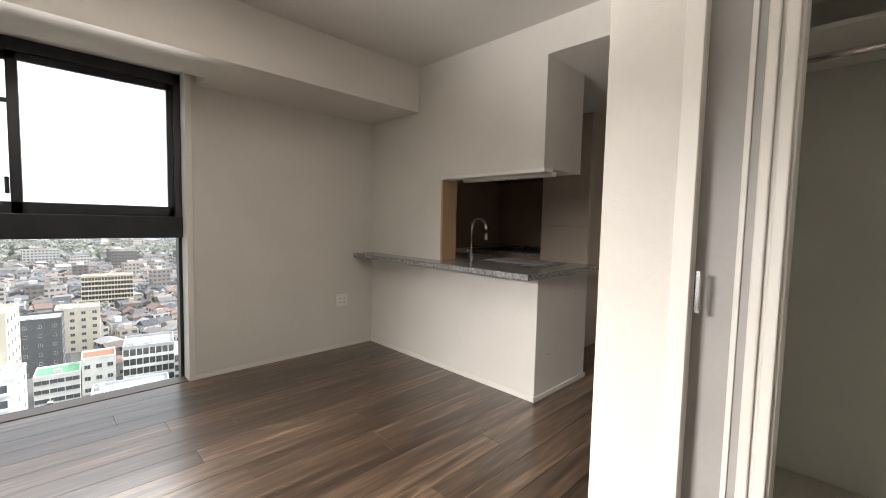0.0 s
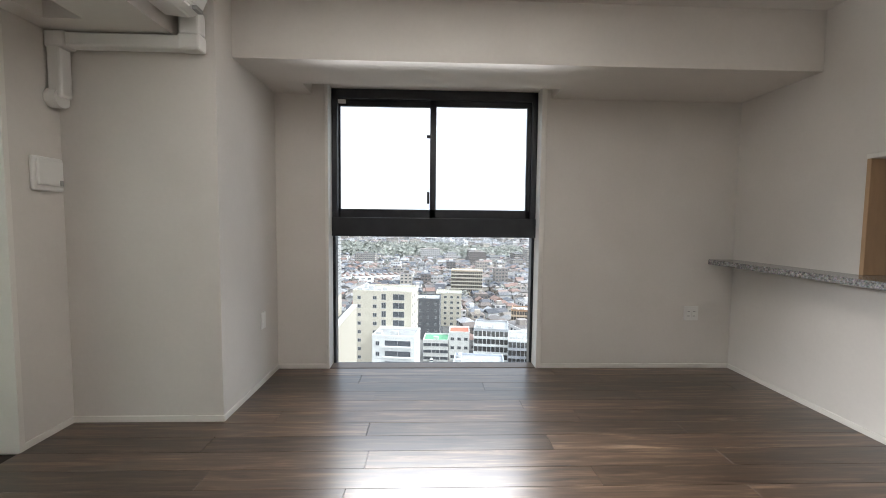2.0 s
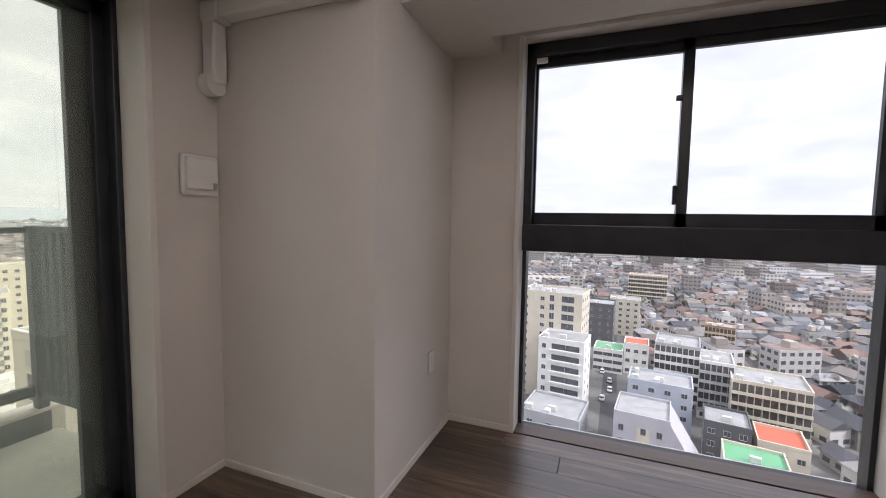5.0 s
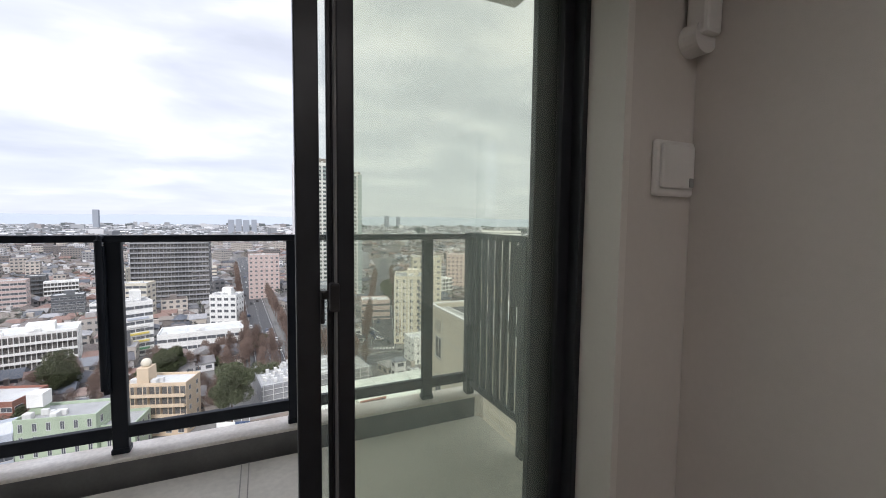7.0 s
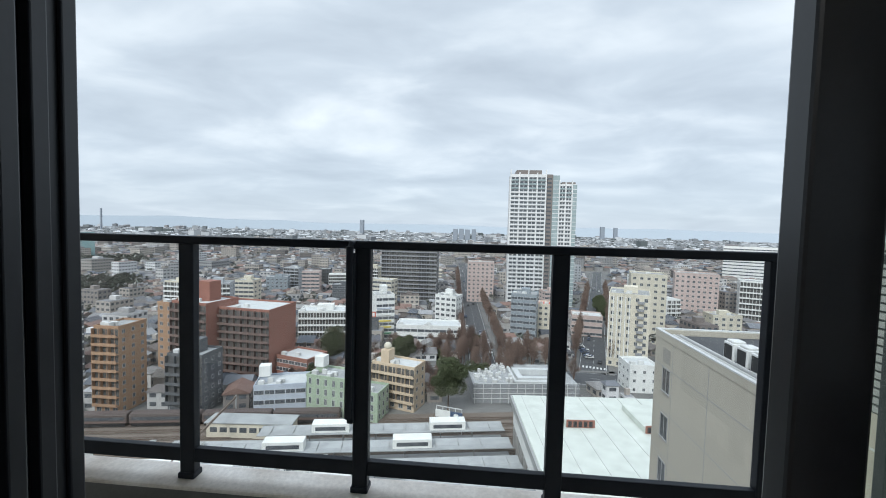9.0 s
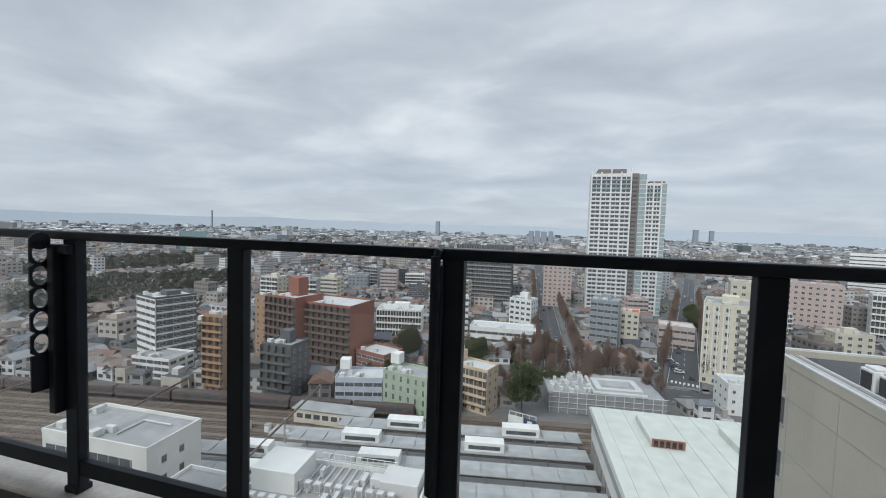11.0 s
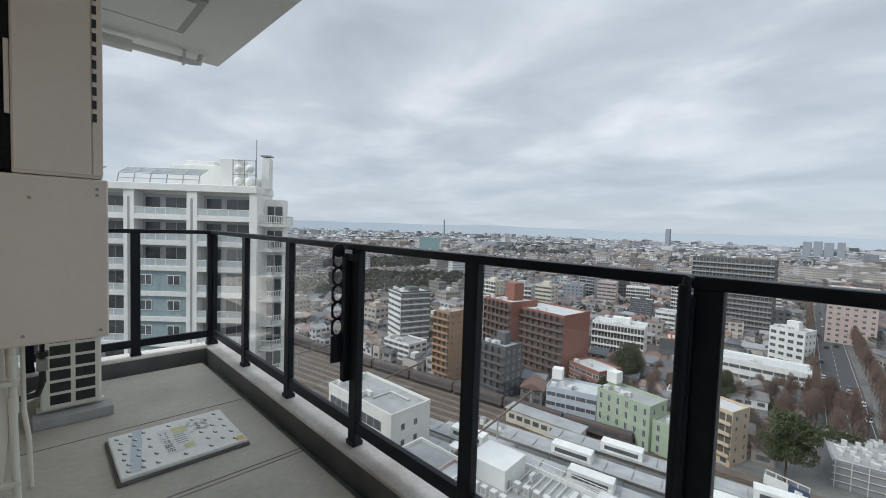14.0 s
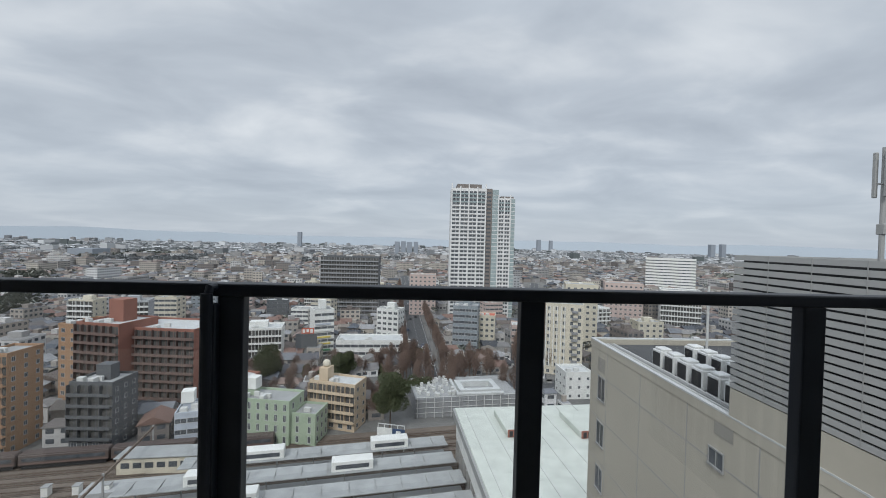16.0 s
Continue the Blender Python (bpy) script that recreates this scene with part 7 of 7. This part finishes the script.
RW = random.Random(91)
FARWOODS = tuple((-r * math.cos(q), r * math.sin(q), RW.uniform(40, 170), RW.uniform(20, 50)) for r, q in [(RW.uniform(900, 3600), RW.uniform(-1.0, 1.75)) for _ in range(120)])
WOODS = ((-250, -330, 110, 60), (-420, -500, 150, 60), (110, 780, 330, 110), (-120, 900, 160, 50), (-900, -120, 90, 30), (-700, 620, 120, 40), (-1200, -800, 200, 60), (-200, 1000, 260, 60)) + FARWOODS


def in_woods(x, y):
    return any(((x - cx) / rx) ** 2 + ((y - cy) / ry) ** 2 < 1 for cx, cy, rx, ry in WOODS)


def town_houses():
    rnd = random.Random(31)
    near, mid, far, blocks = [], [], [], []
    for ring, (r0, r1, step) in enumerate(((62, 560, 9.9), (560, 1500, 17), (1500, 4300, 44))):
        k = int(r1 / step) + 1
        for i in range(-k, k + 1):
            for j in range(-k, k + 1):
                x, y = i * step, j * step
                d = math.hypot(x, y)
                if not r0 < d < r1 or not in_view(x, y):
                    continue
                x += rnd.uniform(-0.25, 0.25) * step
                y += rnd.uniform(-0.25, 0.25) * step
                if rnd.random() < 0.05 or in_woods(x, y):
                    continue
                a = radians(rnd.choice((10, 100, 8, 98, 14, 104)) + rnd.uniform(-6, 6) + 14 * math.sin(x / 190) + 12 * math.cos(y / 160))
                if ring == 0:
                    if rnd.random() < 0.04:
                        hx, hy, h, rise = rnd.uniform(5, 9), rnd.uniform(4, 6), rnd.uniform(9, 17), 0
                    else:
                        hx, hy, h, rise = rnd.uniform(3.2, 4.9), rnd.uniform(2.8, 4.1), rnd.choice((3.4, 5.2, 5.4, 5.6, 5.8)), rnd.choice((0, 1.3, 1.5, 1.6, 1.9, 2.3, 2.0, 1.4, 1.8, 2.1))
                    if rise == 0:
                        h += rnd.choice((0, 2.5))
                    if is_free(x, y, max(hx, hy)):
                        near.append((x, y, hx, hy, a, h, rise, d < 430 or h > 8))
                elif ring == 1:
                    big = rnd.random() < 0.075
                    hx, hy, h = (rnd.uniform(9, 17), rnd.uniform(6, 9), rnd.uniform(10, 20)) if big else (rnd.uniform(4.2, 7.0), rnd.uniform(3.6, 6.0), rnd.uniform(4.5, 7.5))
                    if is_free(x, y, hx):
                        mid.append((x, y, hx, hy, a, h, 0 if big or rnd.random() < 0.22 else rnd.uniform(1.5, 2.6), big))
                else:
                    big = rnd.random() < 0.02
                    hx, hy, h = (rnd.uniform(14, 26), rnd.uniform(9, 14), rnd.uniform(16, 30)) if big else (rnd.uniform(6, 17), rnd.uniform(6, 12), rnd.uniform(4, 9))
                    far.append((x, y, hx, hy, a, h, 0 if big or rnd.random() < 0.5 else 2.5, False))
    # small sheds and shops in the gaps by the railway
    small = []
    for _ in range(900):
        x, y = rnd.uniform(-225, -108), rnd.uniform(-170, 60)
        r = rnd.uniform(1.8, 3.2)
        if is_free(x, y, r) and all(math.hypot(x - q[0], y - q[1]) > r + max(q[2], q[3]) for q in near if abs(q[0] - x) < 14) and all(math.hypot(x - q[0], y - q[1]) > r + q[2] + 0.6 for q in small):
            small.append((x, y, r, r * 0.8, radians(rnd.choice((10, 100))), rnd.uniform(2.8, 6.5), rnd.choice((0, 0, 1.1)), True))
    near.extend(small)
    mats = [M_HOUSEWALL, M_HOUSEROOF, M_GLASSFAR]
    solids("near_houses", "dense small tiled houses and low blocks of the town", near, mats)
    solids("middle_houses", "dense pale houses and flats further off", mid, mats)
    solids("far_houses", "countless roofs towards the horizon, pale with painted haze", far, [M_FARWALL, M_FARWALL, M_GLASSFAR])


def canopy_stuff():
    """Winter woods: countless small crowns, each a jagged tuft of sprays."""
    rnd = random.Random(8)
    verts, faces = [], []

    def tuft(x, y, h, r, n):
        for _ in range(n):
            th, u = rnd.uniform(0, 2 * math.pi), rnd.uniform(0.15, 1)
            c = Vector((x + r * math.sqrt(1 - u * u * 0.8) * math.cos(th), y + r * math.sqrt(1 - u * u * 0.8) * math.sin(th), G0 + h * (0.35 + 0.65 * u)))
            a = Vector((rnd.gauss(0, 1), rnd.gauss(0, 1), rnd.gauss(0, 0.7))).normalized()
            b = a.orthogonal().normalized()
            s = r * rnd.uniform(0.35, 0.6)
            k = len(verts)
            verts.extend((tuple(c + a * s), tuple(c + b * s * 0.7), tuple(c - a * s), tuple(c - b * s * 0.7)))
            faces.append((k, k + 1, k + 2, k + 3))
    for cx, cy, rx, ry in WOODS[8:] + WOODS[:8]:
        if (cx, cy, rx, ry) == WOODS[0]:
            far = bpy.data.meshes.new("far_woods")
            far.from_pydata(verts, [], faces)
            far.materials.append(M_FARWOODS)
            tagged(new("far_woods", far), "woods far out in the town, haze painted into their grey-green", "trees", kind="stuff")
            verts.clear()
            faces.clear()
        d = math.hypot(cx, cy)
        step = 9 if d < 700 else 15 if d < 1300 else 28
        for _ in range(int(math.pi * rx * ry / step ** 2)):
            t, q = rnd.uniform(0, 2 * math.pi), math.sqrt(rnd.random())
            tuft(cx + rx * q * math.cos(t), cy + ry * q * math.sin(t), rnd.uniform(8, 14) if d < 1300 else rnd.uniform(5, 9), step * 0.55, 16)
    for _ in range(4200):
        x, y = rnd.uniform(-1400, 200), rnd.uniform(-900, 1000)
        if 110 < math.hypot(x, y) and in_view(x, y) and is_free(x, y, 4):
            tuft(x, y, rnd.uniform(5, 9), rnd.uniform(2, 3.4), 18)
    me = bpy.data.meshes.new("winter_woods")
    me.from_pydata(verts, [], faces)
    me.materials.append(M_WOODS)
    tagged(new("winter_woods", me), "dull green and brown winter woods between houses, paled by painted haze", "trees", kind="stuff")


def far_rim():
    """Low hills and a few towers on the horizon."""
    bm = bmesh.new()
    rnd = random.Random(2)
    n = 160
    lo, hi = [], []
    for k in range(n + 1):
        a = radians(50 + 220 * k / n)
        r = 4450
        h = 14 + 34 * noise.fractal(Vector((a * 3, 0, 0)), 1.0, 2.0, 4) + 10
        lo.append(bm.verts.new((r * math.cos(a), r * math.sin(a), G0 - 5)))
        hi.append(bm.verts.new((r * math.cos(a) * 1.02, r * math.sin(a) * 1.02, G0 + max(h, 2) + 70)))
    for k in range(n):
        bm.faces.new((lo[k], lo[k + 1], hi[k + 1], hi[k]))
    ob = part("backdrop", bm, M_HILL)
    tagged(ob, "low hills along the horizon, haze painted into their colour", kind="structure")
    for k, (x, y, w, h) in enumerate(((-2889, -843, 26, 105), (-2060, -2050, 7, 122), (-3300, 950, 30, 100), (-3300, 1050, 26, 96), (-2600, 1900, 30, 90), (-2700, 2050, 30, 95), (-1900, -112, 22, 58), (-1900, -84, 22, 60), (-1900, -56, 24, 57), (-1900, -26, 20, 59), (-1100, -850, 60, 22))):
        t = tagged(part("distant_tower", box(-w / 2, w / 2, -w / 2, w / 2, 0, h), M_FARBLOCK), "tower block near the horizon, pale with painted haze", "tower", "distant towers")
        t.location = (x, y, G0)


# bluish greys for hills and far towers: aerial haze is in these colours
M_HILL = paint("hazed_hills", (0.35, 0.39, 0.43), 1.0, 0.05)
M_FARBLOCK = paint("hazed_block", (0.27, 0.295, 0.33), 0.9)

tagged(part("ground", box(-4700, 4700, -4700, 4700, G0 - 2, G0), M_GROUND), "grey-brown town ground reaching the horizon", kind="structure")
tagged(part("tower_body", box(-1.98, 9, -12, 4.04, G0, -0.45), M_EXT), "lower floors of the tall building", kind="structure")
tagged(part("tower_slab", box(-3.68, -1.98, -3.6, 3.1, -0.62, -0.42), M_EXT), "balcony slab edge", kind="structure")
keep_free(10, 0, 34, 30)
town_blocks()
apartment_tower()
white_apartments()
neighbour_block()
rail_yard()
track_side()
town_streets()
square_trees()
town_houses()
canopy_stuff()
far_rim()


# floor planks, each a board of its own
def build_planks():
    floor = bpy.data.objects["floor"]
    rnd = random.Random(7)
    wdt, ln = 0.150, 1.82
    meshes = {}
    y, row = WY - 0.012, 0
    while y > SY:
        lo = max(y - wdt, SY)
        x = DX - 0.0 - rnd.random() * ln
        while x < 4.8:
            a, b = max(x, DX + 0.002), min(x + ln, 4.78)
            if b - a > 0.05 and not (a > 1.40 and lo < 0.85):
                if a < 1.40 and b > 1.40 and lo < 0.85:
                    b = 1.56
                key = (round(b - a, 2), round(y - lo, 2))
                if key not in meshes:
                    bm = box(-key[0] / 2 + 0.001, key[0] / 2 - 0.001, -key[1] / 2 + 0.001, key[1] / 2 - 0.001, -0.012, 0.0, 0.0006, seg=1)
                    meshes[key] = mesh_of(bm, "plank", M_WOOD)
                ob = new("plank", meshes[key])
                ob.parent = floor
                ob.location = ((a + b) / 2, (y + lo) / 2, 0)
            x += ln
        y -= wdt
        row += 1


build_planks()
